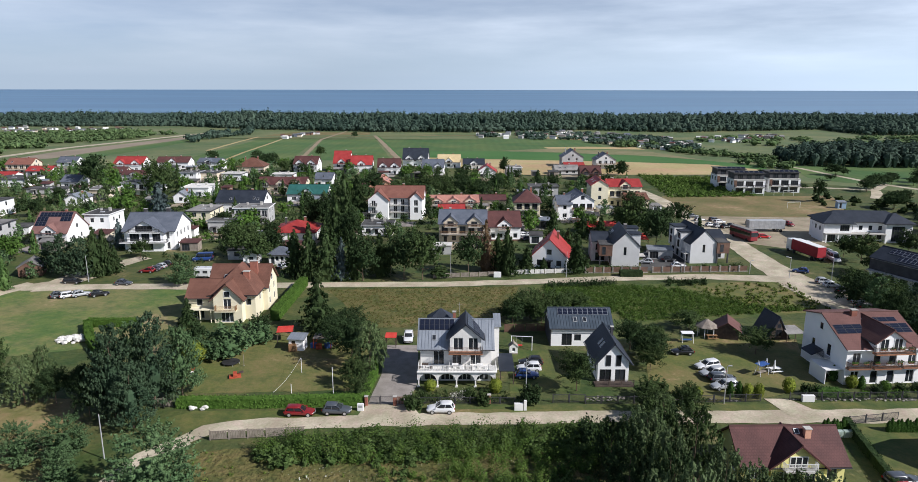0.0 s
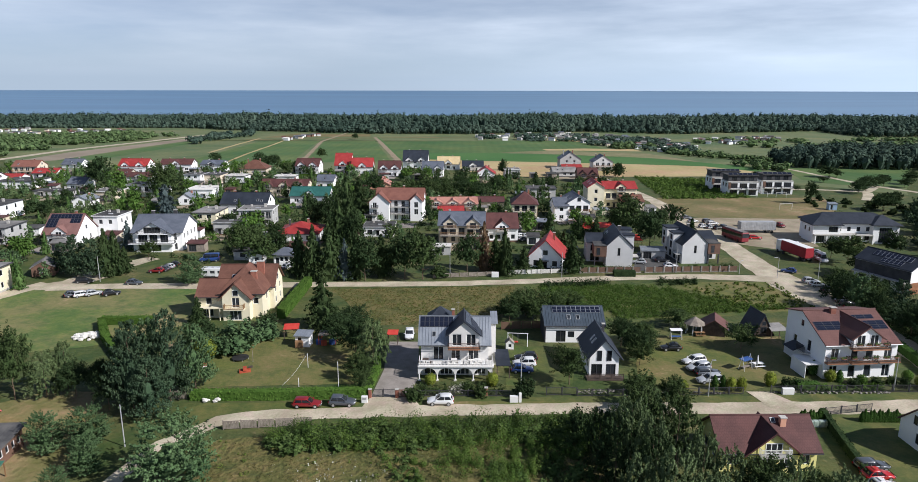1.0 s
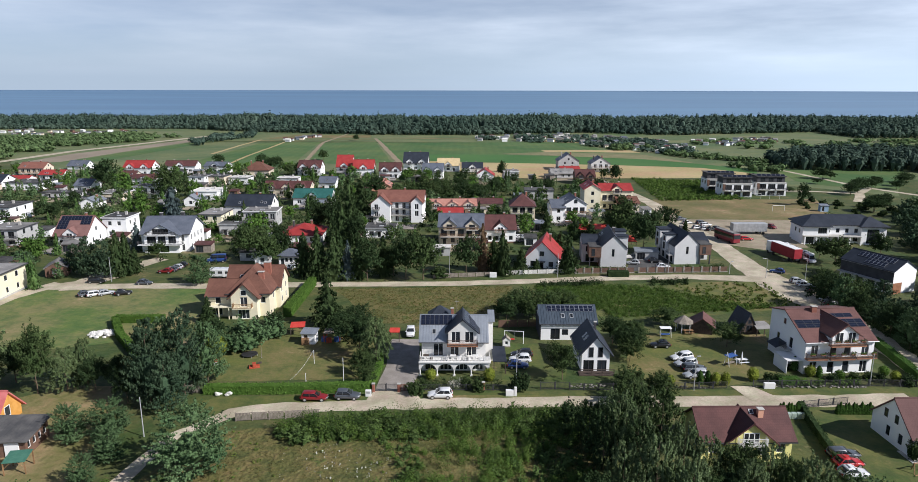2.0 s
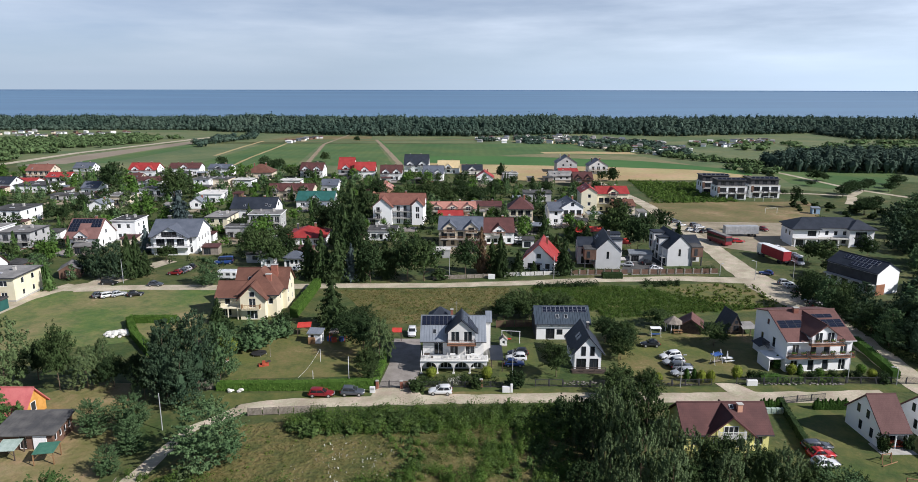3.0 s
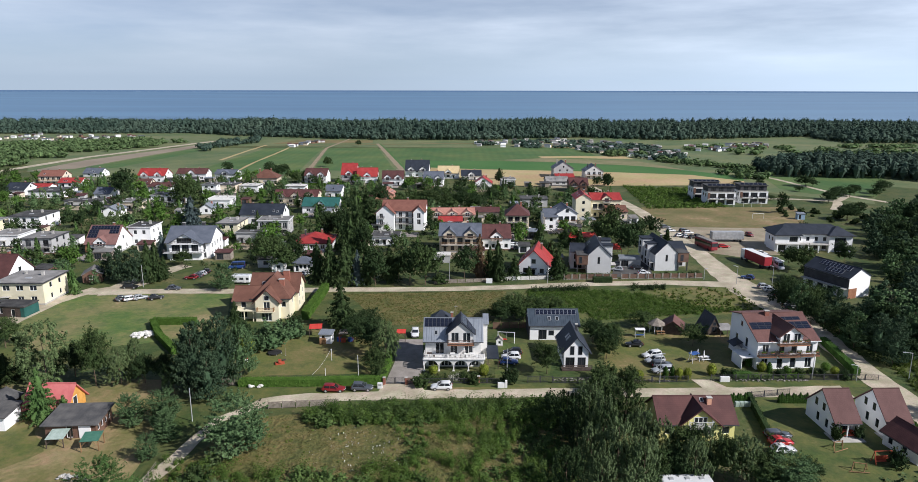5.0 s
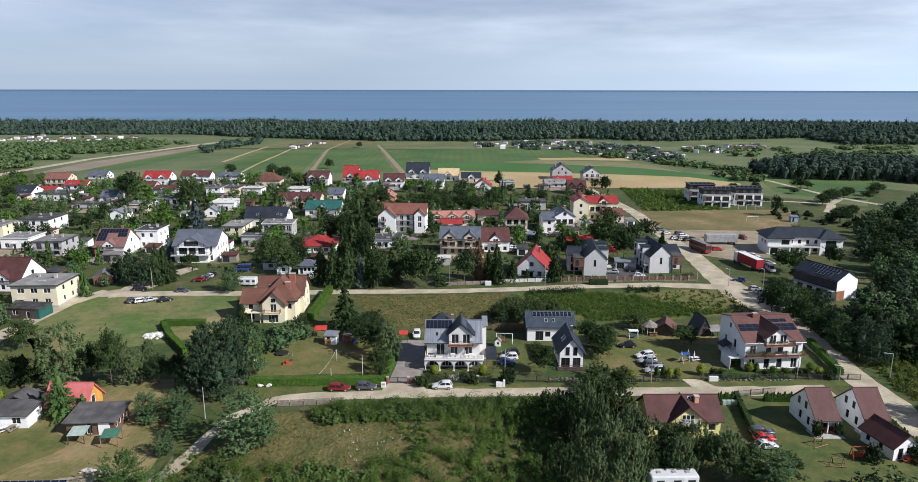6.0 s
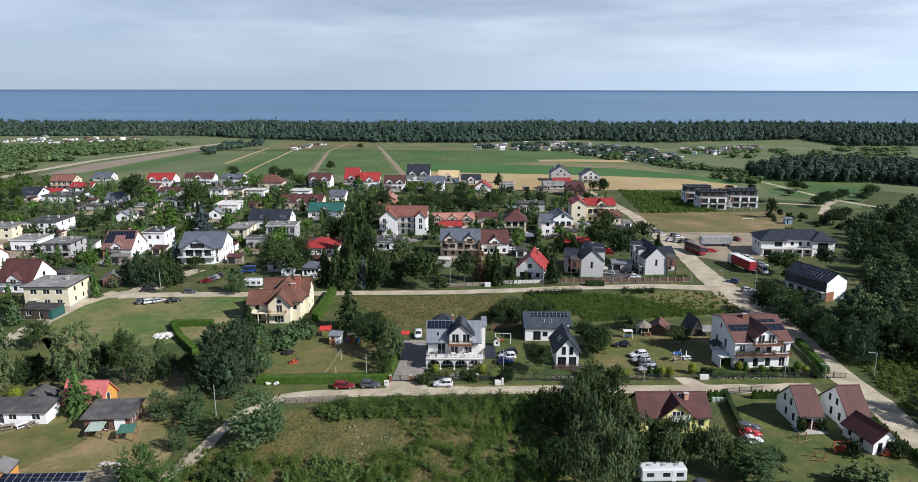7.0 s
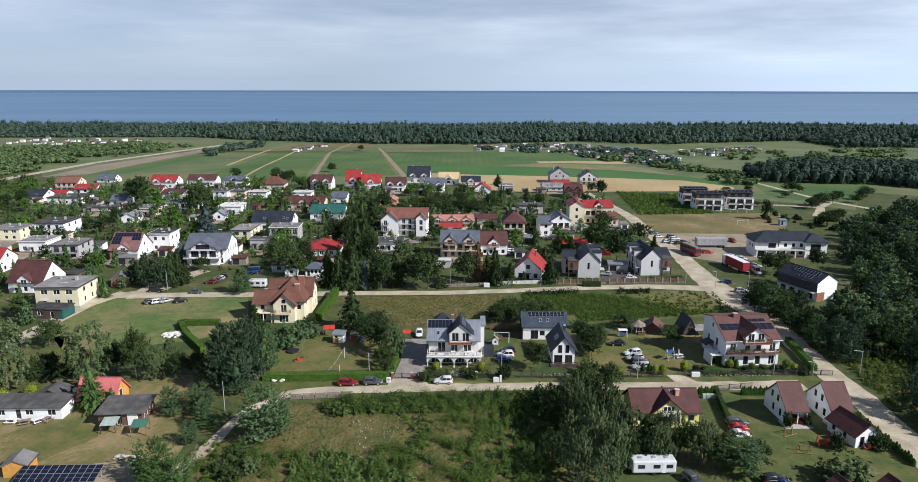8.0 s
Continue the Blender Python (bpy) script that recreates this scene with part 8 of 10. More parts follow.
fence("dark grey metal sliding gate across the entrance", pts(13.3, 87.9, 18.1, 88.0), 1.3, M_DFRAME, 2.8, "bars", "gate")
fence("dark metal garden fence along the verge", pts(18.0, 87.6, 27.4, 87.7, 43.9, 88.6), 1.2, M_DFRAME, 2.4, "bars")
fence("low dark fence with field stones before the guest house", pts(48.2, 89.0, 67.4, 89.6, 80.3, 89.4), 1.2, M_DFRAME, 2.4, "bars")
fence("white concrete panel fence beside the dirt road", pts(10.4, 155.7, 30.6, 158.0), 1.2, M_STONE, 2.4, "panel")
fence("brown panel fence with pale stone posts", pts(30.5, 157.5, 46.4, 158.2), 1.5, M_BROWNCLAD, 2.4, "wall")
fence("brown panel fence with pale posts and mailbox", pts(47.3, 158.2, 71.7, 159.6), 1.5, M_BROWNCLAD, 2.4, "wall")
fence("dark board fence along the overgrown plot", pts(-7.0, 152.4, 8.6, 154.6), 1.2, M_OLDWOOD, 2.4)
fence("brown board fence behind the play lawn", pts(8.0, 116.4, 16.1, 117.1), 1.6, M_BROWNCLAD, 2.2)
fence("dark metal fence round the cottage lawn", pts(52.8, 81.8, 60.5, 83.3), 1.2, M_DFRAME, 2.4, "bars")
fence("pale wire fence at the dry yard", pts(-43.4, 52.9, -43.7, 58.6), 1.0, M_OLDWOOD, 2.4, "rail")
for k in range(22):
    t = k / 21
    plant("gold_bush", *((-84.7, 78.4) if k else (-89.3, 76.3)), 2.6, 3.0) if k < 2 else None
    plant("thuja", 48.4 + 0.42 * k if k < 8 else 57.0 + 0.4 * (k - 8), 80.0, 1.7 + 0.3 * math.sin(k * 2.3), 0.75, "thuja row behind the cottages")
for k in range(26):
    t = k / 25
    a, b = Vector((74.2, 73.0)), Vector((74.4, 54.6))
    p = a.lerp(b, t)
    plant("thuja", p.x, p.y, 1.6 + 0.3 * math.sin(k * 1.7), 0.8, "thuja row along the road")

# ---- garden and yard things ----
def small(name, x, y, rot, label, cat, boxes, m, z=0.0):
    """A small thing from rounded boxes, each its own part: name, x0, x1, y0, y1, z0, z1."""
    t = thing(name, x, y, rot, label, cat, z=z)
    for pn, x0, x1, y0, y1, z0, z1, *mm in boxes:
        bm = bmesh.new()
        bevelled(bm, x0, x1, y0, y1, z0, z1, min(0.03, (x1 - x0) / 4, (y1 - y0) / 4, (z1 - z0) / 4))
        part(pn, bm, mm[0] if mm else m, t)
    return t


M_REDWOOD = mat("red_stained_timber", (0.35, 0.06, 0.03), (0.42, 0.09, 0.045), scale=2.0, fine=8.0, rough=0.7, bump=0.2)
M_BLUE = mat("blue_plastic", (0.03, 0.08, 0.25), (0.05, 0.11, 0.3), rough=0.5, bump=0.1)
M_TEAL = mat("green_tarpaulin", (0.05, 0.15, 0.105), (0.075, 0.19, 0.135), scale=1.2, fine=5.0, rough=0.6, bump=0.3)
M_PALETEAL = mat("pale_green_tarpaulin", (0.3, 0.38, 0.33), (0.42, 0.5, 0.45), scale=1.2, fine=5.0, rough=0.6, bump=0.3)
M_REDTARP = mat("red_tarpaulin_canopy", (0.5, 0.04, 0.03), (0.58, 0.07, 0.05), scale=1.0, fine=5.0, rough=0.6, bump=0.2)


def post(x, y, h_, r, m, label):
    t = thing("post", x, y, 0, label, "post")
    bm = bmesh.new()
    bar(bm, (0, 0, 0), (0, 0, h_), r, 7)
    part("pole", bm, m, t)
    bm = bmesh.new()
    bar(bm, (0, 0, 0), (0, 0, 0.12), r * 1.8, 7)
    part("foot", bm, M_CONC, t)


post(-18.8, 88.6, 5.1, 0.045, M_FRAME, "tall white volleyball post on the lawn")
post(-25.7, 97.9, 2.5, 0.045, M_FRAME, "white volleyball post on the lawn")
post(-25.5, 90.6, 1.5, 0.05, M_FRAME, "short white wooden post")
post(-35.8, 100.4, 2.1, 0.04, M_OLDWOOD, "thin wooden post on the lawn")
t = thing("rope", -25.7, 97.9, 0, "sagging white rope between two posts", "rope")
bm = bmesh.new()
A, B = Vector((0, 0, 2.6)), Vector((-1.6, -10.2, 1.55))
for k in range(8):
    p, q = (A.lerp(B, i / 8) - Vector((0, 0, 0.5 * math.sin(math.pi * i / 8))) for i in (k, k + 1))
    bar(bm, p, q, 0.016, 4)
part("cord", bm, M_FRAME, t)
# trampoline
t = thing("trampoline", -38.3, 101.4, 0, "round black trampoline lying on the lawn", "trampoline")
bm = bmesh.new()
bar(bm, (0, 0, 0.32), (0, 0, 0.38), 1.45, 24)
part("mat", bm, M_RUBBER, t)
for k in range(6):
    a = k * math.tau / 6
    bm = bmesh.new()
    bar(bm, (1.4 * math.cos(a), 1.4 * math.sin(a), 0), (1.4 * math.cos(a), 1.4 * math.sin(a), 0.34), 0.04, 6)
    part("leg", bm, M_STEEL, t)
small("seesaw", -35.8, 96.1, 20, "red wooden rocking toy on the lawn", "toy", [("base", -0.9, 0.9, -0.5, 0.5, 0, 0.35), ("seat", -0.3, 0.3, -0.6, 0.6, 0.35, 0.8), ("tyre", 0.6, 1.3, 0.4, 1.1, 0.4, 0.55, M_DARKWOOD)], M_REDWOOD)
small("garden_chair", -42.9, 97.1, 10, "red and white garden chair on the lawn", "chair", [("seat", -0.3, 0.3, -0.3, 0.3, 0.35, 0.45, M_FRAME), ("backrest", -0.3, 0.3, 0.24, 0.32, 0.45, 1.0), ("leg", -0.3, -0.22, -0.3, -0.22, 0, 0.35, M_FRAME), ("leg", 0.22, 0.3, -0.3, -0.22, 0, 0.35, M_FRAME), ("leg", -0.3, -0.22, 0.22, 0.3, 0, 0.35, M_FRAME), ("leg", 0.22, 0.3, 0.22, 0.3, 0, 0.35, M_FRAME)], M_REDWOOD)


def rocks(x, y, rx, ry, n, s, label, seed, m=None):
    m = m or M_STONE
    t = thing("rock_pile", x, y, 0, label, "rocks")
    rr = random.Random(seed)
    for k in range(n):
        bm = bmesh.new()
        bmesh.ops.create_icosphere(bm, subdivisions=1, radius=1)
        sz = s * rr.uniform(0.6, 1.3)
        a, d = rr.random() * math.tau, math.sqrt(rr.random())
        px, py = rx * d * math.cos(a), ry * d * math.sin(a)
        for v in bm.verts:
            v.co *= rr.uniform(0.8, 1.15)
        bm.transform(Matrix.Translation((px, py, sz * 0.45 + (1 - d) * s * 0.8)) @ Matrix.Diagonal((sz, sz * 0.8, sz * 0.6, 1)))
        part("rock", bm, m, t)


rocks(-70.3, 111.3, 3.0, 1.8, 42, 0.62, "heap of white boulders on the field", 3)
rocks(-38.6, 85.4, 0.8, 0.4, 4, 0.42, "white boulders beside the hedge", 4)
rocks(-36.7, 85.5, 0.8, 0.4, 4, 0.42, "white boulders beside the hedge", 5)
rocks(21.0, 89.1, 3.0, 0.8, 40, 0.2, "pale stones of a rockery bed", 6, M_FIELDSTONE)
rocks(35.8, 88.7, 6.5, 0.35, 48, 0.2, "pale field stones below the fence", 7, M_FIELDSTONE)
rocks(58.7, 89.1, 10.0, 0.35, 62, 0.2, "pale field stones below the fence", 8, M_FIELDSTONE)
rocks(-54.5, 55.6, 2.2, 0.5, 16, 0.42, "row of grey boulders by the track", 9, M_CONC)

small("mailbox_stand", 8.3, 85.6, 0, "white meter cabinets beside the gate", "cabinet", [("cabinet", -0.8, 0.45, -0.25, 0.25, 0, 1.05), ("cabinet", 0.55, 0.95, -0.2, 0.2, 0, 1.5)], M_FRAME)
small("meter_box", -14.3, 85.2, 0, "white utility box with grey sign beside the hedge", "cabinet", [("cabinet", -0.45, 0.45, -0.2, 0.2, 0, 1.1), ("sign", -0.3, 0.3, -0.22, -0.2, 0.55, 0.9, M_STEEL)], M_FRAME)
small("mailbox_stand", 50.7, 88.7, 0, "white meter cabinets before the stone wall", "cabinet", [("cabinet", -0.9, 0.9, -0.25, 0.25, 0, 1.0)], M_FRAME)
small("meter_box", 8.5, 153.7, 0, "white utility cabinet on the verge", "cabinet", [("cabinet", -0.9, 0.9, -0.3, 0.3, 0, 1.3)], M_FRAME)
small("brick_pillar", -13.7, 86.8, 0, "red brick gate pillar with cap", "pillar", [("shaft", -0.22, 0.22, -0.22, 0.22, 0, 1.4), ("cap", -0.28, 0.28, -0.28, 0.28, 1.4, 1.5, M_CONC)], M_BRICK)
small("brick_pillar", -9.6, 86.8, 0, "red brick gate pillar with cap", "pillar", [("shaft", -0.22, 0.22, -0.22, 0.22, 0, 1.4), ("cap", -0.28, 0.28, -0.28, 0.28, 1.4, 1.5, M_CONC)], M_BRICK)
small("brick_pillar", 4.0, 87.5, 0, "red brick gate pillar with cap", "pillar", [("shaft", -0.22, 0.22, -0.22, 0.22, 0, 1.4), ("cap", -0.28, 0.28, -0.28, 0.28, 1.4, 1.5, M_CONC)], M_BRICK)

# play lawn
t = thing("swing_set", 10.5, 108.4, -6, "white swing frame with red seat", "swing")
for s in (-1.8, 1.8):
    for y in (-0.7, 0.7):
        bm = bmesh.new()
        bar(bm, (s, y, 0), (s, 0, 2.3), 0.06, 6)
        part("leg", bm, M_FRAME, t)
bm = bmesh.new()
bar(bm, (-1.9, 0, 2.3), (1.9, 0, 2.3), 0.06, 6)
part("beam", bm, M_FRAME, t)
bm = bmesh.new()
bevelled(bm, -1.0, 0.1, -0.25, 0.25, 0.55, 0.75, 0.05)
part("seat", bm, M_REDTARP, t)
for x in (-0.95, 0.05):
    bm = bmesh.new()
    bar(bm, (x, 0, 0.7), (x, 0, 2.3), 0.02, 4)
    part("chain", bm, M_STEEL, t)
h = thing("playhouse", 8.9, 106.5, 0, "small grey-white wooden playhouse with gable roof", "playhouse")
volume(h, -0.7, 0.7, -0.6, 0.6, 0.2, 1.4, 2.0, "y", M_FRAME, M_OLDWOOD, 0.15, {"f": [(0.4, 0.3, 0.6, 0.7)]}, gutter=False, thick=0.06)
bm = bmesh.new()
box(bm, -0.75, 0.75, -0.65, 0.65, 0, 0.2)
part("base", bm, M_OLDWOOD, h)


def canopy(x, y, rot, w, d, h_, m, label, tilt=0.3, legs=M_WOOD, name="canopy"):
    t = thing(name, x, y, rot, label, "canopy")
    bm = bmesh.new()
    slab(bm, (-w / 2, -d / 2, h_ - tilt), (w / 2, -d / 2, h_ - tilt), (w / 2, d / 2, h_), (-w / 2, d / 2, h_), 0.06)
    part("roof", bm, m, t)
    for px, py, z in ((-w / 2 + 0.1, -d / 2 + 0.1, h_ - tilt), (w / 2 - 0.1, -d / 2 + 0.1, h_ - tilt), (-w / 2 + 0.1, d / 2 - 0.1, h_), (w / 2 - 0.1, d / 2 - 0.1, h_)):
        bm = bmesh.new()
        box(bm, px - 0.06, px + 0.06, py - 0.06, py + 0.06, 0, z - 0.06)
        part("leg", bm, legs, t)
    for py, z in ((-d / 2 + 0.1, h_ - tilt),):
        for s in (-1, 1):
            bm = bmesh.new()
            bar(bm, (s * (w / 2 - 0.1), py, z - 0.9), (s * (w / 2 - 0.9), py, z - 0.1), 0.04, 5)
            part("brace", bm, legs, t)
    return t


canopy(-61.8, 64.9, 6, 2.7, 2.6, 2.0, M_PALETEAL, "awning with pale green tarpaulin on wooden posts", 0.4, M_DARKWOOD)
canopy(-56.0, 64.0, 10, 2.7, 2.6, 2.1, M_TEAL, "awning with dark green tarpaulin on wooden posts", 0.3, M_WOOD)
canopy(-31.9, 111.8, 8, 2.8, 2.4, 2.4, M_REDTARP, "red canopy roof above garden clutter", 0.3, M_DARKWOOD)
canopy(-12.5, 109.2, 0, 2.0, 1.8, 2.3, M_REDTARP, "small red garden canopy beside the hedge", 0.3, M_DARKWOOD)
h = thing("garden_shed", -28.7, 108.0, -6, "small white shed with pale metal roof", "shed")
volume(h, -1.3, 1.3, -1.0, 1.0, 0, 2.0, 2.4, "shed", M_WHITE, M_RF_METAL, 0.25, {"f": [(0.4, 0.1, 0.8, 1.8)]}, gutter=False)
small("cabinet", -29.4, 106.9, 10, "brown wooden cupboard standing outdoors", "cabinet", [("body", -0.7, 0.7, -0.35, 0.35, 0, 1.3), ("door", -0.65, -0.02, -0.38, -0.35, 0.1, 1.2), ("door", 0.02, 0.65, -0.38, -0.35, 0.1, 1.2)], M_WOOD)
for x, y, w in ((40.3, 206.6, 6.4), (46.6, 207.6, 6.0), (51.4, 188.8, 5.0)):
    canopy(x, y, 4, w, 4.6, 2.9, M_REDTARP, "bright red awning over a garden terrace", 0.9, M_DARKWOOD)
canopy(-24.5, 109.1, 0, 3.2, 2.4, 2.1, M_OLDWOOD, "open wooden shelter full of tools", 0.2, M_REDWOOD)
for k, (x, y) in enumerate(((-26.1, 108.6), (-25.1, 108.0), (-23.6, 108.6))):
    small("barrel", x, y, 20 * k, "blue plastic storage tub beside the shelter", "tub", [("body", -0.5, 0.5, -0.4, 0.4, 0, 0.8), ("rim", -0.54, 0.54, -0.44, 0.44, 0.8, 0.86)], M_BLUE if k != 1 else M_REDWOOD)


def picnic(x, y, rot, m, label):
    return small("picnic_table", x, y, rot, label, "table", [("tabletop", -0.95, 0.95, -0.4, 0.4, 0.7, 0.77), ("bench", -0.95, 0.95, -0.95, -0.65, 0.4, 0.46), ("bench", -0.95, 0.95, 0.65, 0.95, 0.4, 0.46), ("leg", -0.75, -0.65, -0.9, 0.9, 0.3, 0.4), ("leg", 0.65, 0.75, -0.9, 0.9, 0.3, 0.4), ("post", -0.75, -0.65, -0.35, 0.35, 0, 0.7), ("post", 0.65, 0.75, -0.35, 0.35, 0, 0.7)], m)


picnic(71.8, 59.6, 10, M_REDWOOD, "red wooden picnic table before the cottage")
picnic(70.1, 60.2, 100, M_REDWOOD, "red wooden garden bench set on the terrace")
picnic(45.7, 113.5, 0, M_WOOD, "brown wooden picnic table in the yard")
picnic(62.7, 68.9, 0, M_REDWOOD, "red wooden bench set under the porch")
picnic(50.5, 99.0, 10, M_FRAME, "white garden table with benches")
t = thing("garden_swing", 63.2, 60.7, 4, "red hanging bench in a wooden frame", "swing")
for s in (-1.3, 1.3):
    for y in (-0.6, 0.6):
        bm = bmesh.new()
        bar(bm, (s, y, 0), (s, 0, 2.0), 0.06, 5)
        part("leg", bm, M_REDWOOD, t)
bm = bmesh.new()
bar(bm, (-1.4, 0, 2.0), (1.4, 0, 2.0), 0.06, 5)
part("beam", bm, M_REDWOOD, t)
bm = bmesh.new()
bevelled(bm, -1.0, 1.0, -0.3, 0.3, 0.4, 0.5, 0.03)
part("seat", bm, M_REDWOOD, t)
bm = bmesh.new()
bevelled(bm, -1.0, 1.0, 0.26, 0.34, 0.5, 1.1, 0.03)
part("backrest", bm, M_REDWOOD, t)
for px, py, r in ((58.9, 64.8, 20), (58.7, 58.8, -10), (58.6, 53.5, 5)):
    t = thing("play_frame", px, py, r, "rough brown log play frame on the lawn", "playground")
    for a, b in (((-1.2, -0.5, 0), (-0.8, 0, 1.3)), ((-0.4, 0.5, 0), (-0.8, 0, 1.3)), ((0.5, -0.5, 0), (0.9, 0, 1.2)), ((1.3, 0.4, 0), (0.9, 0, 1.2)), ((-0.9, 0, 1.2), (1.0, 0, 1.1)), ((-1.6, -0.9, 0.15), (1.2, -0.8, 0.2))):
        bm = bmesh.new()
        bar(bm, a, b, 0.07, 6)
        part("log", bm, M_WOOD, t)
for k, (x, y) in enumerate(((40.6, 111.8), (48.0, 98.0))):
    t = thing("garden_swing", x, y, 0 if k == 0 else 30, "white-framed garden swing seat with blue cushions", "swing")
    for s in (-1.0, 1.0):
        for yy in (-0.6, 0.6):
            bm = bmesh.new()
            bar(bm, (s, yy, 0), (s, 0, 1.9 if k == 0 else 2.6), 0.05, 5)
            part("leg", bm, M_FRAME, t)
    bm = bmesh.new()
    bevelled(bm, -0.9, 0.9, -0.3, 0.3, 0.45, 0.6, 0.05)
    part("seat", bm, M_OLDWOOD if k else M_BLUE, t)
    bm = bmesh.new()
    slab(bm, (-1.1, -0.6, 1.85), (1.1, -0.6, 1.85), (1.1, 0.6, 1.95), (-1.1, 0.6, 1.95), 0.05)
    part("sunshade", bm, M_FRAME if k == 0 else M_BLUE, t)
t = thing("parasol", 50.0, 98.1, 0, "closed white parasol on its stand", "parasol")
bm = bmesh.new()
bar(bm, (0, 0, 0), (0, 0, 2.5), 0.03, 6)
part("pole", bm, M_FRAME, t)
bm = bmesh.new()
bar(bm, (0, 0, 1.0), (0, 0, 2.4), 0.24, 8, 0.06)
part("canopy", bm, M_FRAME, t)
t = thing("gazebo", 45.2, 115.0, 0, "round garden gazebo with grey thatched roof", "gazebo")
bm = bmesh.new()
bar(bm, (0, 0, 2.0), (0, 0, 3.3), 2.1, 8, 0.15)
part("roof", bm, M_OLDWOOD, t)
for k in range(6):
    a = k * math.tau / 6
    bm = bmesh.new()
    bar(bm, (1.6 * math.cos(a), 1.6 * math.sin(a), 0), (1.6 * math.cos(a), 1.6 * math.sin(a), 2.05), 0.07, 6)
    part("post", bm, M_FRAME, t)

# ground-mounted solar field
t = thing("solar_array", -61.6, 50.7, 2, "ground-mounted array of dark solar panels in rows", "solar array")
m = Matrix.Translation((0, -5.2, 0.5)) @ Matrix.Rotation(radians(14), 4, "X")
solar(t, m, 11, 3, 1.1, 1.75, 0, 0.0)
for k in range(6):
    bm = bmesh.new()
    x = -6.0 + 2.4 * k
    box(bm, x - 0.05, x + 0.05, -0.8, -0.7, 0, 1.6)
    part("post", bm, M_STEEL, t)
    bm = bmesh.new()
    box(bm, x - 0.05, x + 0.05, -4.9, -4.8, 0, 0.56)
    part("post", bm, M_STEEL, t)
patch("gravel_yard", pts(-69.6, 52.7, -59.7, 53.6, -52.2, 55.9, -49.6, 54.6, -47.9, 45.0, -45.0, 27.1, -61.5, 26.9), 0.045, M_GRAVEL, "pale sandy ground round the solar panels", 0.4, 1.5)
for k, (x, y) in enumerate(((-81.4, 67.5), (-78.7, 67.1), (-76.5, 67.6), (-75.2, 68.0))):
    picnic(x, y, 25 * k, M_OLDWOOD if k % 2 else M_FRAME, "weathered garden table and benches before the hut")
small("water_tank", 50.2, 78.6, 0, "row of pale green water barrels by the fence", "barrels", [("barrel", -1.6, -0.9, -0.3, 0.3, 0, 0.9), ("barrel", -0.8, -0.1, -0.3, 0.3, 0, 0.9), ("barrel", 0.0, 0.7, -0.3, 0.3, 0, 0.9), ("barrel", 0.8, 1.5, -0.3, 0.3, 0, 0.9)], M_PALETEAL)

# goal frames and a hut on the wasteland
for x, y, rot, w_ in ((131.5, 281.7, 4, 4.6), (127.3, 251.0, 8, 5.2), (139.5, 281.0, 4, 4.6)):
    t = thing("goal_frame", x, y, rot, "white steel goal frame on dry grass", "goal")
    for px in (-w_ / 2, w_ / 2):
        bm = bmesh.new()
        bar(bm, (px, 0, 0), (px, 0, 2.3), 0.07, 6)
        part("post", bm, M_FRAME, t)
    bm = bmesh.new()
    bar(bm, (-w_ / 2, 0, 2.3), (w_ / 2, 0, 2.3), 0.07, 6)
    part("crossbar", bm, M_FRAME, t)
t = thing("hut", 145.3, 251.1, -6, "small pale blue site hut on the wasteland", "hut")
volume(t, -1.5, 1.5, -1.2, 1.2, 0, 2.3, 2.7, "shed", mat("pale_blue_paint", (0.24, 0.36, 0.5), (0.3, 0.42, 0.56), rough=0.6), M_RF_METAL, 0.2, {"f": [(0.5, 0.1, 0.9, 2.0)]})

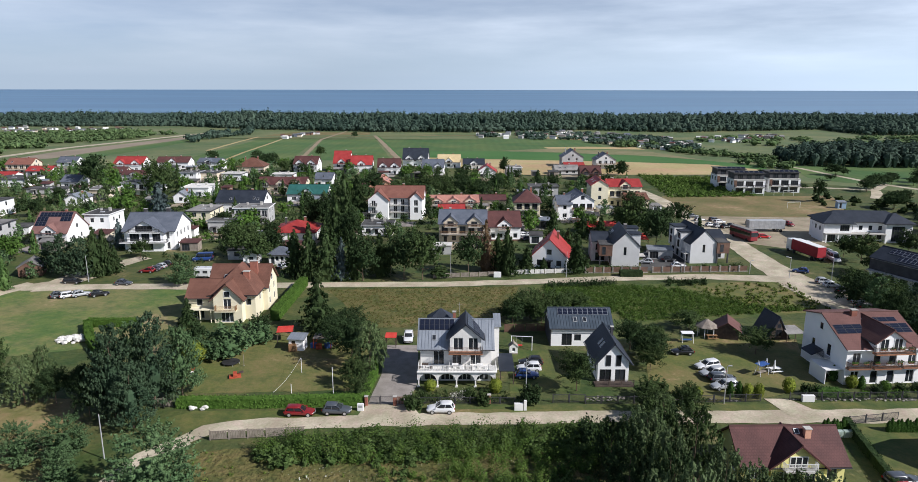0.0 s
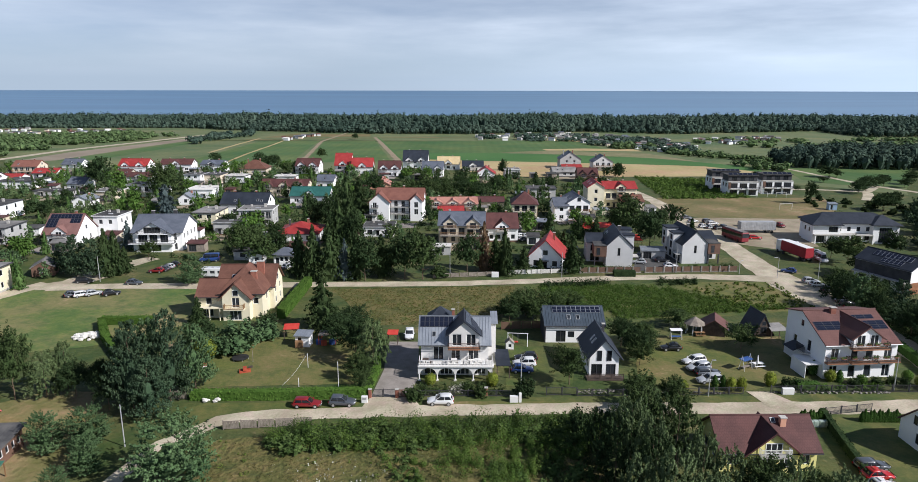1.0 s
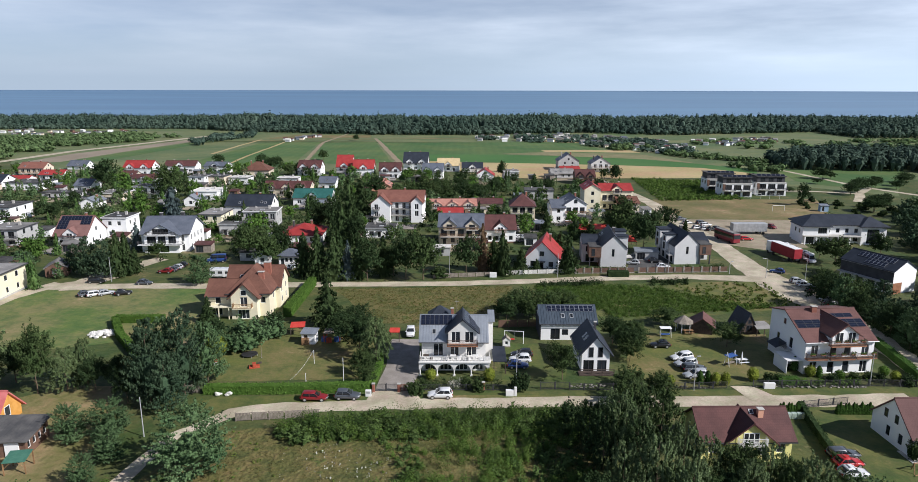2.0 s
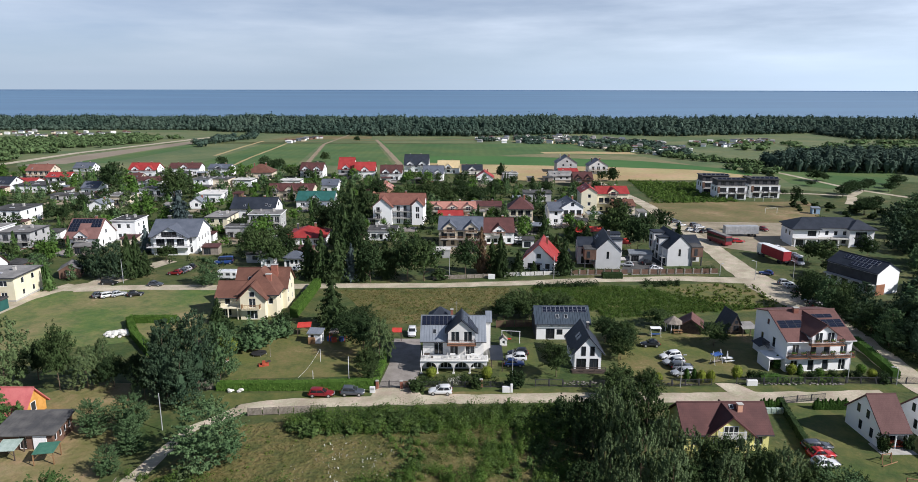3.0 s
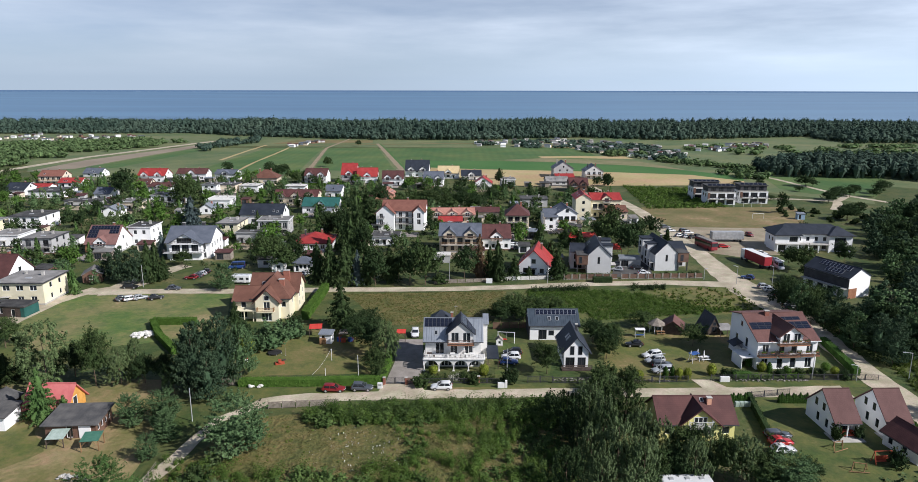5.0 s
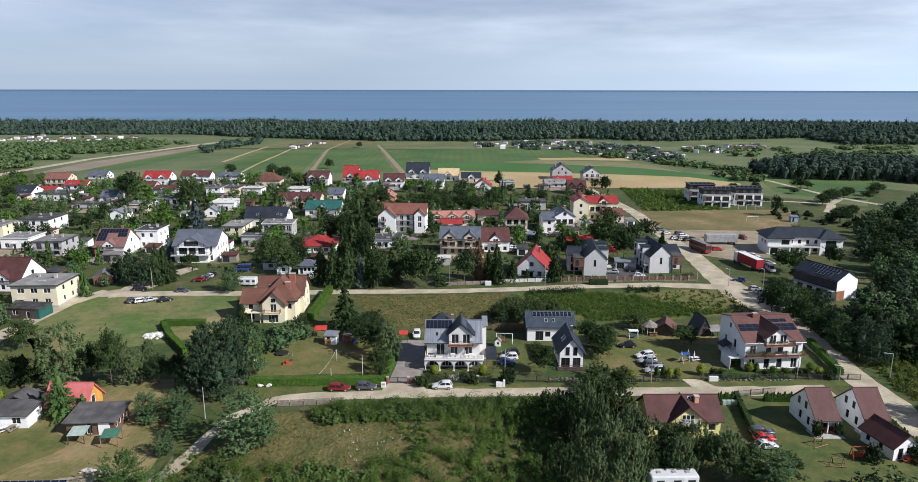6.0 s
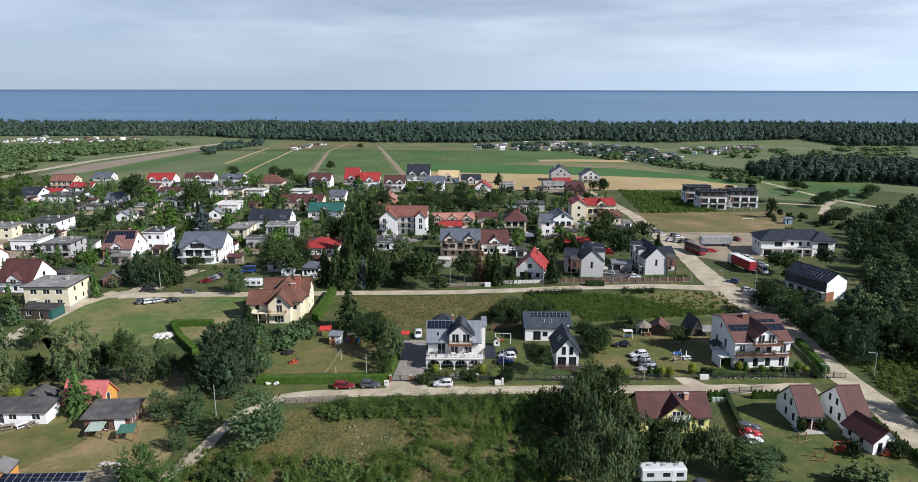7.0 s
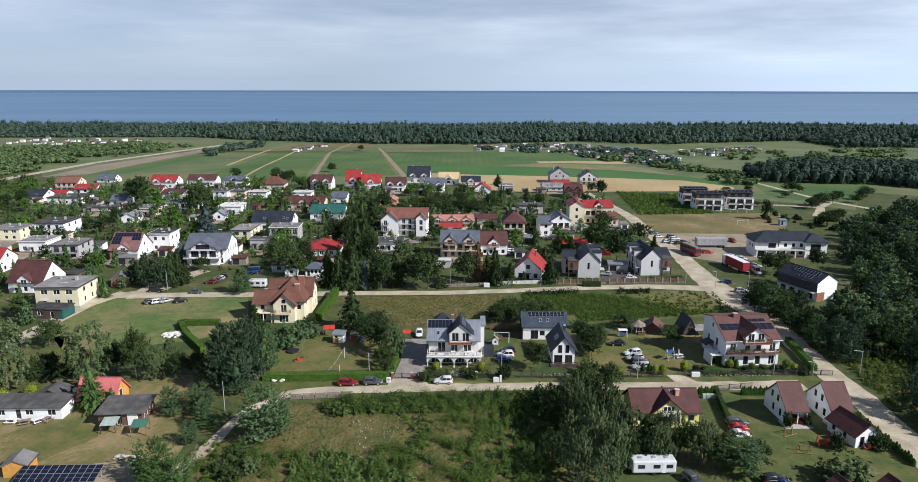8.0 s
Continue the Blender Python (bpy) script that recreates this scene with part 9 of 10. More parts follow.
# garden sheds, paved yards and hedges between the village houses
rr = random.Random(29)
PLACED, yards = [], [b for b in list(BUILT) if b[2] > 8 and 150 < b[1] < 375 and -240 < b[0] < 75]
for k, (bx, by, br) in enumerate(yards):
    for _ in range(12):
        a = rr.uniform(math.pi * 1.05, math.pi * 1.95) if rr.random() < 0.7 else rr.uniform(0, math.pi)
        px, py = bx + 11.5 * math.cos(a), by + 11.5 * math.sin(a)
        if py < 160 or any((px - u) ** 2 + (py - v) ** 2 < (w_ + 0.8) ** 2 for u, v, w_ in BUILT) or any((px - u) ** 2 + (py - v) ** 2 < 40 for u, v in PLACED):
            continue
        PLACED.append((px, py))
        w_, d_ = rr.uniform(3.0, 6.5), rr.uniform(2.6, 4.2)
        t = thing("shed", px, py, rr.uniform(-8, 8), rr.choice(("small garden shed with dark felt roof", "low garden garage with flat grey roof", "garden shed of pale boards behind the house")), "shed")
        volume(t, -w_ / 2, w_ / 2, -d_ / 2, d_ / 2, 0, 2.3, rr.uniform(2.5, 2.9), "shed", rr.choice((M_WHITE, M_BEIGE, M_OLDWOOD, M_BROWNCLAD, M_GREY)), rr.choice((M_RF_TAR, M_RF_OLD, M_RF_MAROON, M_RF_METAL)), 0.25, {"f": [(0.4, 0.1, min(2.2, w_ - 0.8), 1.9)]}, True)
        break
    if k % 2:
        w_, d_ = rr.uniform(8, 13), rr.uniform(5, 8)
        yx, yy = bx + rr.uniform(-3, 3), by - 7.5 - d_ / 2
        if yy > 158:
            patch("driveway", [(yx - w_ / 2, yy - d_ / 2), (yx + w_ / 2, yy - d_ / 2), (yx + w_ / 2, yy + d_), (yx - w_ / 2, yy + d_)], 0.04 + 0.0007 * k, rr.choice((M_PAVE, M_GRAVEL, M_PAVE)), "paved yard before a village house", 0.3, 3, k)
    elif k % 4 == 0:
        hy = by - rr.uniform(9.5, 11.5)
        if hy > 158 and not any(abs(hy - v) < w_ and abs(bx - u) < w_ + 4 for u, v, w_ in BUILT if (u, v) != (bx, by)):
            hedge("clipped garden hedge along a village plot", [(bx - 7, hy), (bx + rr.uniform(4, 8), hy + rr.uniform(-0.6, 0.6))], rr.uniform(1.2, 1.8), 1.0, rr.choice((M_HEDGE, M_THUJA)), seed=60 + k, dens=24, leaf=0.24)

# ---- far allotments and camp site ----
def hut(x, y, rot, l, d, h_, wall, roof):
    t = thing("allotment_hut", x, y, rot, "small pale allotment hut far off", "hut", "allotment huts")
    bm = bmesh.new()
    box(bm, -l / 2, l / 2, -d / 2, d / 2, 0, h_)
    part("wall", bm, wall, t)
    bm = bmesh.new()
    slab(bm, (-l / 2 - 0.3, -d / 2 - 0.3, h_), (l / 2 + 0.3, -d / 2 - 0.3, h_), (l / 2 + 0.3, 0, h_ + 0.9), (-l / 2 - 0.3, 0, h_ + 0.9), 0.1)
    slab(bm, (l / 2 + 0.3, d / 2 + 0.3, h_), (-l / 2 - 0.3, d / 2 + 0.3, h_), (-l / 2 - 0.3, 0, h_ + 0.9), (l / 2 + 0.3, 0, h_ + 0.9), 0.1)
    part("roof", bm, roof, t)
    return t


rr = random.Random(17)
huts = [hut(-500, 690 + 12 * k, 0, l, d, 2.0, w, r) for k, (l, d, w, r) in enumerate(((4.2, 3, M_WHITE, M_RF_OLD), (3.6, 3, M_BEIGE, M_RF_TAR), (5, 2.6, M_WHITE, M_STONE), (3.6, 3.4, M_GREY, M_RF_RUST), (5.5, 2.4, M_WHITE, M_RF_SLATE), (3.8, 3, M_BROWNCLAD, M_RF_TAR), (4.4, 3, M_GREY, M_RF_OLD)))]
HUT_PLOTS = ((pts(14.0, 666.4, 104.3, 705.9, 185.1, 623.4, 191.6, 533.4, 162.3, 473.6, 125.7, 531.6, 89.8, 605.9, 15.5, 610.9), 120), (pts(207.6, 609.4, 319.1, 659.1, 292.6, 597.8, 199.8, 556.6), 34), (pts(-504.5, 725.3, -370.2, 751.8, -343.5, 672.5, -369.4, 606.6, -465.5, 668.5), 46), (pts(-177.1, 627.6, -146.6, 678.9, -139.3, 644.7, -163.7, 598.4), 12))
for poly, n in HUT_PLOTS:
    k = 0
    while k < n:
        px = rr.uniform(min(p[0] for p in poly), max(p[0] for p in poly))
        py = rr.uniform(min(p[1] for p in poly), max(p[1] for p in poly))
        if inside((px, py), poly):
            copy_thing(rr.choice(huts), pose(px, py, 0, 0, 0, rr.uniform(-40, 40)))
            k += 1

# ---- weeds, brambles and hedges ----
thicket("weeds", pts(-21.8, 76.5, -9.4, 78.6, 18.8, 80.5, 19.0, 73.5, -8.8, 71.8, -24.3, 71.7, -25.9, 74.2), 190, 1.0, 3.0, M_BRAMBLE, "dense dark green scrub along the dirt road", 300, 0.1, 0.95, 31)
thicket("weeds", pts(-9.8, 70.4, 17.9, 73.5, 15.6, 48.6, -5.2, 48.4), 230, 0.6, 2.3, M_BRAMBLE, "clumps of green weeds in the meadow", 260, 0.09, 0.9, 32, 0.16)
thicket("weeds", pts(-29.3, 57.4, -5.9, 60.4, 17.4, 55.1, 15.6, 27.6, -27.0, 27.2), 480, 0.7, 2.6, M_BRAMBLE, "tall green scrub in the near meadow", 240, 0.095, 0.9, 33, 0.1)
thicket("weeds", pts(-45.1, 60.1, -30.1, 60.2, -20.6, 53.1, -20.9, 38.4, -40.0, 40.9), 170, 0.7, 2.5, M_BRAMBLE, "green scrub beside the sandy lane", 250, 0.1, 0.9, 34)
thicket("meadow_flowers", pts(-24.0, 70.3, -8.8, 71.3, 17.9, 73.5, 11.8, 56.9, -21.6, 58.4), 420, 0.15, 0.4, leaf_mat("white_blossom", (0.4, 0.38, 0.3), (0.5, 0.48, 0.4)), "scattered pale meadow flowers", 2, 0.07, 0.6, 35)
thicket("grass_tufts", pts(-34.6, 73.0, 18.5, 78.4, 17.8, 48.6, 14.9, 27.5, -37.8, 27.1, -42.3, 52.9), 2600, 0.15, 0.55, M_TUFT, "tall dry grass in tufts over the meadow", 10, 0.08, 1.8, 56)
thicket("meadow_weeds", pts(-34.9, 73.9, 18.6, 79.4, 17.8, 48.6, 14.9, 27.5, -37.8, 27.1, -43.2, 52.9), 420, 0.2, 0.7, M_WEED, "low green weeds through the meadow", 26, 0.11, 1.2, 46)
thicket("brambles", pts(18.2, 145.0, 39.4, 146.6, 49.6, 144.5, 55.1, 137.6, 62.9, 132.1, 74.2, 130.3, 33.4, 122.5, 29.9, 127.3, 20.3, 127.2), 2300, 0.4, 1.2, M_BRAMBLE, "wide thicket of green brambles", 56, 0.11, 1.4, 37)
thicket("grass_tufts", pts(53.5, 148.2, 76.0, 149.4, 76.5, 130.0, 53.2, 126.1), 260, 0.4, 0.9, M_WEED, "tall green grass at the edge of the brambles", 16, 0.22, 1.2, 38)
thicket("verge_scrub", pts(86.5, 96.0, 92.0, 102.5, 100.0, 103.5, 106.0, 93.0, 93.0, 77.0, 84.0, 73.0, 84.5, 84.3), 620, 0.4, 1.5, M_WEED, "rough green verge beside the dirt road", 60, 0.13, 1.0, 39)
thicket("scrub", pts(92.6, 348.3, 133.8, 335.1, 124.5, 278.8, 86.7, 275.9), 1300, 0.6, 2.0, M_BRAMBLE, "green scrub on the wasteland", 34, 0.3, 1.2, 40)
hedge("long clipped green hedge along the lawn", pts(-40.7, 86.1, -28.4, 86.3, -14.3, 87.3), 1.5, 1.4, M_HEDGE)
hedge("clipped hedge beside the paved driveway", pts(-14.5, 87.3, -13.8, 96.3, -14.5, 102.0), 1.4, 1.2, M_HEDGE, seed=4)
hedge("tall bright green hedge beside the villa", pts(-36.8, 122.3, -36.6, 146.2), 2.2, 1.8, M_HEDGE, seed=5)
hedge("low green hedge at the field edge", pts(-61.7, 119.3, -71.7, 118.8, -67.1, 110.9, -59.0, 100.9), 1.5, 1.5, M_HEDGE, seed=6)
hedge("clipped green hedge before the guest house", pts(52.9, 90.6, 56.3, 90.6), 1.2, 1.2, M_THUJA, seed=7)
hedge("row of low thuja hedge beside the lawn", pts(52.3, 81.8, 50.8, 73.8, 49.4, 65.7), 1.3, 0.9, M_LEAF_DARK, seed=8)
hedge("dark hedge along the road beside the guest house", pts(79.7, 108.6, 77.3, 91.5), 1.5, 1.4, M_THUJA, seed=9)
thicket("garden_shrubs", pts(-208.2, 252.9, -210.8, 352.1, -103.8, 375.8, -27.9, 345.9, 40.3, 324.6, 78.9, 305.4, 55.4, 203.3, 46.1, 173.5, 25.7, 164.1, -7.4, 160.8, -24.3, 155.2, -44.4, 155.0, -68.8, 165.8, -96.4, 171.6, -112.1, 171.4, -131.3, 159.3), 1500, 0.8, 2.6, M_LEAF_DARK, "dark garden shrubs between the houses", 26, 0.34, 1.1, 41, None, True)
thicket("garden_shrubs", pts(-208.2, 252.9, -210.8, 352.1, -103.8, 375.8, -27.9, 345.9, 40.3, 324.6, 78.9, 305.4, 55.4, 203.3, 30.1, 194.6, -8.2, 179.4, -73.7, 178.5, -120.4, 184.9, -140.4, 171.0), 700, 0.8, 2.4, M_LEAF, "green garden shrubs between the houses", 26, 0.34, 1.1, 42, None, True)
thicket("flower_bed", pts(-7.1, 87.7, 7.0, 88.3, 7.2, 90.9, 5.1, 92.5, -6.1, 91.6), 90, 0.4, 1.3, M_LEAF, "green flower beds before the arcade", 44, 0.11, 1.0, 43)
thicket("flower_bed", pts(-1.6, 88.5, 1.4, 88.6, 1.5, 90.9, -1.4, 90.5), 26, 0.7, 1.3, leaf_mat("pale_blossom", (0.5, 0.5, 0.44), (0.62, 0.6, 0.52)), "pale flowering shrubs in the bed", 20, 0.09, 0.8, 44)
thicket("flower_bed", pts(57.4, 91.4, 69.2, 92.3, 67.7, 90.0, 56.3, 89.5), 60, 0.3, 0.8, M_HEDGE, "lush green shrubs before the guest house", 40, 0.12, 1.0, 45)
hedge("dark low hedge before the modern house fence", pts(38.4, 155.0, 43.8, 155.0), 1.5, 2.0, M_LEAF_DARK, seed=11)
thicket("verge_scrub", pts(19.2, 147.3, 35.9, 149.0, 35.3, 146.1, 18.8, 144.1), 90, 0.8, 2.0, M_LEAF_DARK, "dark bramble clumps beside the dirt road", 60, 0.16, 1.0, 51)
thicket("verge_scrub", pts(48.6, 150.1, 58.0, 151.2, 56.6, 147.3, 47.5, 146.3), 50, 0.7, 1.6, M_LEAF_DARK, "dark bramble clumps at the roadside", 60, 0.16, 1.0, 52)
thicket("grass_tufts", pts(-30.5, 143.0, 12.9, 145.8, 9.5, 125.6, 6.8, 118.9, -16.7, 118.6, -22.9, 128.8), 1300, 0.15, 0.5, M_TUFT, "dry grass tufts on the meadow behind the gardens", 12, 0.09, 1.6, 53)
thicket("grass_tufts", pts(-30.5, 143.0, 12.9, 145.8, 9.5, 125.6, 6.8, 118.9, -16.7, 118.6, -22.9, 128.8), 500, 0.15, 0.5, M_WEED, "green weeds on the meadow behind the gardens", 12, 0.09, 1.6, 54)
thicket("verge_scrub", pts(85.4, 125.4, 92.9, 118.8, 96.8, 96.4, 95.1, 101.4, 90.2, 97.1, 86.6, 95.1, 83.7, 101.3), 260, 0.5, 1.6, M_LEAF, "lush dark undergrowth at the wood's edge", 40, 0.18, 1.1, 55)
thicket("garden_shrubs", pts(32.6, 159.1, 44.5, 159.8, 45.4, 163.2, 33.2, 162.5), 46, 0.5, 1.5, M_LEAF_DARK, "dark shrubs in the front gardens of the modern house", 40, 0.16, 1.0, 57)
thicket("garden_shrubs", pts(57.3, 160.6, 71.2, 161.3, 72.8, 165.3, 58.5, 163.9), 46, 0.5, 1.5, M_LEAF, "green shrubs in the front garden behind the fence", 40, 0.16, 1.0, 58)
thicket("garden_shrubs", pts(10.5, 157.3, 30.9, 159.7, 31.6, 163.6, 10.8, 162.2), 50, 0.5, 1.8, M_LEAF_DARK, "dark shrubs behind the white fence", 40, 0.16, 1.0, 59)
# the dark leaf colour here stands in for the tall trees' shadow
thicket("weeds", pts(10.0, 73.4, 19.3, 75.9, 17.4, 55.1, 10.6, 53.4), 120, 0.6, 2.0, M_LEAF_DARK, "scrub beside the tall trees, their shade put into its dark leaf colour", 120, 0.095, 1.0, 60)
thicket("weeds", pts(-25.0, 75.5, -9.3, 77.6, 18.7, 79.9, 18.7, 75.9, -8.9, 73.2, -23.5, 73.1), 60, 1.6, 3.2, M_LEAF, "taller bushes standing in the roadside scrub", 260, 0.09, 0.8, 61)
thicket("weeds", pts(-2.2, 73.3, 13.5, 74.4, 15.3, 53.4, 2.0, 48.4, -12.4, 48.3, -28.1, 53.0, -7.8, 58.5), 90, 1.2, 2.6, M_BRAMBLE, "taller green bushes in the near meadow", 240, 0.09, 0.75, 62)

# ---- trees and shrubs, one by one ----
plant("pine_round", -33.4, 62.7, 9.4, 9.5)
plant("pine_round", -53.4, 70.8, 5.6, 4.8)
plant("pine_round", -48.4, 71.8, 6.0, 5.8)
plant("pine_round", -45.4, 66.0, 5.2, 3.9)
plant("pine_round", -46.0, 60.6, 4.2, 3.3)
plant("fir", -68.9, 72.2, 9.6, 6.0)
plant("fir", -65.9, 73.6, 4.1, 2.8)
plant("bush", -37.9, 51.7, 2.6, 3.6)
plant("bush", -36.2, 54.8, 2.8, 4.0)
plant("pale_bush", -32.6, 52.1, 2.4, 3.6)
plant("bush", -35.0, 49.5, 2.8, 4.0)
plant("pale_bush", -35.9, 59.5, 2.2, 3.0)
plant("young_pine", -47.0, 49.3, 7.0, 6.9)
plant("young_pine", -41.8, 46.8, 6.2, 4.6)
plant("young_pine", -45.4, 45.7, 5.2, 4.9)
plant("birch", -91.4, 81.5, 15.0, 10.0)
plant("birch", -93.7, 77.3, 14.7, 11.6)
plant("birch", -75.8, 85.0, 13.0, 10.4)
plant("spruce", -82.6, 88.4, 6.0, 3.6)
plant("dark", -87.4, 88.0, 5.0, 6.0)
plant("spruce", -85.0, 87.2, 5.8, 4.2)
plant("spruce", -88.8, 86.0, 5.5, 3.7)
plant("round", -67.2, 85.6, 12.0, 6.6)
plant("birch", -63.0, 86.6, 7.4, 6.2)
plant("dark", -73.4, 89.7, 7.5, 7.6)
plant("dark", -58.6, 86.9, 6.0, 5.2)
plant("birch", -60.8, 88.6, 8.4, 3.6)
plant("dark", -55.6, 88.7, 6.0, 5.2)
plant("wood_pine", -47.6, 82.4, 13.9, 7.2)
plant("wood_pine", -43.6, 85.6, 14.4, 7.6)
plant("pine", -41.4, 89.6, 11.0, 6.6)
plant("wood_pine", -50.6, 87.0, 11.0, 5.6)
plant("wood_pine", -44.0, 80.0, 9.4, 6.2)
plant("pine", -48.0, 89.4, 11.8, 6.8)
plant("dark", -51.2, 82.4, 6.4, 4.2)
plant("round", -96.6, 104.1, 6.9, 7.6)
plant("dark", -104.2, 97.7, 7.0, 9.4)
plant("spruce", -27.0, 116.7, 11.0, 7.8)
plant("dark", -18.3, 102.1, 8.6, 9.0)
plant("dark", -22.4, 109.4, 6.3, 6.9)
plant("birch", -14.6, 97.3, 8.9, 5.8)
plant("round", -16.1, 92.7, 5.2, 4.9)
plant("round", -15.2, 89.1, 3.8, 3.8)
plant("dark", -21.1, 115.1, 5.6, 7.4)
plant("pine_bush", -39.6, 106.2, 6.4, 7.9)
plant("pine_bush", -42.1, 104.0, 5.0, 6.4)
plant("pine_bush", -36.8, 111.2, 4.1, 5.8)
plant("dark_bush", -47.8, 105.4, 4.1, 5.6)
plant("gold_bush", -44.5, 101.8, 3.8, 4.1)
plant("spruce", -52.5, 119.0, 5.7, 3.9)
plant("dark_bush", -48.7, 113.1, 3.4, 3.8)
plant("dark_bush", -38.2, 117.4, 3.2, 4.2)
plant("tall", 22.4, 69.0, 10.2, 7.2)
plant("tall_dark", 18.7, 65.0, 8.6, 6.1)
plant("tall_dark", 27.3, 75.0, 6.6, 7.0)
plant("willow", 22.9, 56.3, 9.9, 5.6)
plant("willow", 18.9, 48.3, 9.1, 5.0)
plant("willow", 27.1, 60.0, 9.4, 4.8)
plant("willow", 23.0, 47.1, 7.9, 5.2)
plant("tall_dark", 21.9, 60.0, 9.7, 6.0)
plant("tall_dark", 15.3, 53.4, 6.7, 5.7)
plant("tall_dark", 17.9, 70.7, 6.7, 4.8)
plant("willow", 20.6, 66.0, 10.6, 5.2)
plant("tall", 26.6, 67.2, 10.1, 6.0)
plant("willow", 19.4, 57.4, 8.4, 4.2)
plant("willow", 25.4, 51.8, 9.4, 5.0)
plant("round", 22.2, 75.9, 4.9, 5.7)
plant("willow", 30.3, 60.0, 7.6, 4.4)
plant("round", 33.8, 58.9, 6.9, 7.1)
plant("willow", 36.3, 57.5, 8.1, 4.6)
plant("willow", 40.0, 54.7, 8.1, 5.6)
plant("round", 38.0, 56.0, 7.0, 5.8)
plant("round", 42.3, 53.6, 6.6, 6.2)
plant("pine_round", 45.6, 52.7, 6.0, 7.7)
plant("dark", 49.2, 55.1, 4.2, 5.4)
plant("dark", 30.9, 55.3, 6.3, 5.8)
plant("round", 27.2, 55.2, 6.3, 5.8)
plant("willow", 33.2, 54.6, 7.4, 4.6)
plant("willow", 22.0, 61.6, 10.8, 4.6)
plant("dark_bush", 16.2, 76.0, 4.2, 3.4)
plant("pale_bush", 60.4, 49.6, 5.0, 7.8)
plant("bush", 60.2, 67.5, 3.2, 2.1)
plant("dark_bush", 63.9, 68.0, 2.8, 1.7)
plant("dark_bush", 64.6, 59.5, 3.3, 2.8)
plant("dark_bush", 71.8, 59.6, 3.3, 3.0)
plant("round", 17.4, 91.8, 6.8, 6.1)
plant("dark_bush", 10.0, 87.6, 3.7, 3.5)
plant("bush", 28.2, 89.5, 3.8, 5.0)
plant("round", 50.6, 106.4, 5.2, 6.4)
plant("round", 33.6, 108.4, 4.6, 5.8)
plant("round", 30.6, 99.4, 4.6, 4.4)
plant("dark", 29.4, 108.0, 6.0, 5.7)
plant("dark", 31.2, 102.6, 5.8, 6.8)
plant("round", 13.5, 124.6, 6.5, 7.8)
plant("round", 18.2, 124.7, 6.0, 7.8)
plant("dark", 9.9, 121.4, 5.1, 6.1)
plant("round", 15.5, 121.5, 4.8, 6.1)
plant("round", 23.2, 127.1, 5.0, 6.3)
plant("round", 43.1, 118.3, 4.0, 7.5)
plant("round", 26.4, 83.8, 4.5, 5.3)
plant("birch", 27.0, 80.5, 5.1, 4.7)
plant("round", 31.0, 82.7, 5.6, 5.5)
plant("dark", 31.8, 110.0, 3.7, 4.8)
plant("gold_bush", 5.1, 91.1, 2.4, 2.0)
plant("gold_bush", -4.7, 91.6, 1.9, 1.9)
plant("bush", -6.9, 86.2, 2.4, 3.4)
plant("bush", 1.1, 89.2, 1.6, 1.8)
plant("bush", 3.3, 87.5, 2.4, 2.7)
plant("bush", -5.6, 88.0, 1.9, 1.7)
plant("gold_bush", 34.7, 89.6, 1.9, 1.8)
plant("thuja", 39.9, 90.2, 2.4, 1.3)
plant("thuja", 41.2, 90.2, 2.4, 1.3)
plant("gold_bush", 42.3, 89.7, 2.4, 1.6)
plant("gold_bush", 43.9, 89.7, 2.4, 1.6)
plant("bush", 33.2, 89.6, 1.9, 1.6)
plant("gold_bush", 49.2, 91.5, 2.5, 1.9)
plant("dark_bush", 51.5, 90.9, 1.9, 2.0)
plant("dark_bush", 53.4, 91.0, 1.6, 2.5)
plant("dark_bush", 62.6, 91.6, 1.6, 2.0)
plant("ball", 64.1, 92.3, 1.7, 1.7)
plant("gold_bush", 59.7, 93.4, 2.1, 1.8)
plant("thuja", 58.3, 96.1, 2.5, 1.5)
plant("thuja", 61.1, 93.2, 2.0, 1.3)
plant("bush", 66.8, 92.6, 1.3, 2.0)
plant("bush", 69.1, 92.6, 1.3, 2.0)
plant("dark_bush", 70.2, 91.1, 1.8, 1.8)
plant("gold_bush", 73.0, 91.6, 1.9, 1.7)
plant("dark_bush", 74.2, 90.0, 2.2, 2.5)
plant("ball", 72.4, 93.8, 1.8, 1.7)
plant("spruce", -40.8, 155.0, 11.4, 6.9)
plant("spruce", -36.5, 152.0, 13.5, 6.5)
plant("spruce", -32.1, 151.1, 12.9, 7.8)
plant("blue_spruce", -28.6, 151.1, 10.3, 5.0)
plant("dark", -23.6, 150.2, 12.0, 8.6)
plant("spruce", -25.9, 152.1, 12.1, 5.6)
plant("spruce", -19.9, 154.2, 10.8, 6.3)
plant("dark", -13.9, 151.3, 13.2, 8.1)
plant("round", -9.5, 151.3, 12.0, 10.4)
plant("bush", -5.3, 153.4, 3.2, 4.8)
plant("dark", -17.5, 155.3, 8.8, 5.7)
plant("spruce", -38.0, 209.0, 19.0, 8.4, far=True)
plant("spruce", -36.9, 229.1, 15.0, 9.5, far=True)
plant("dark", -41.9, 200.2, 14.7, 9.5, far=True)
plant("dark", -47.3, 203.5, 12.3, 7.8, far=True)
plant("spruce", -36.6, 186.1, 15.5, 7.5)
plant("dark", -30.1, 172.5, 14.4, 7.9)
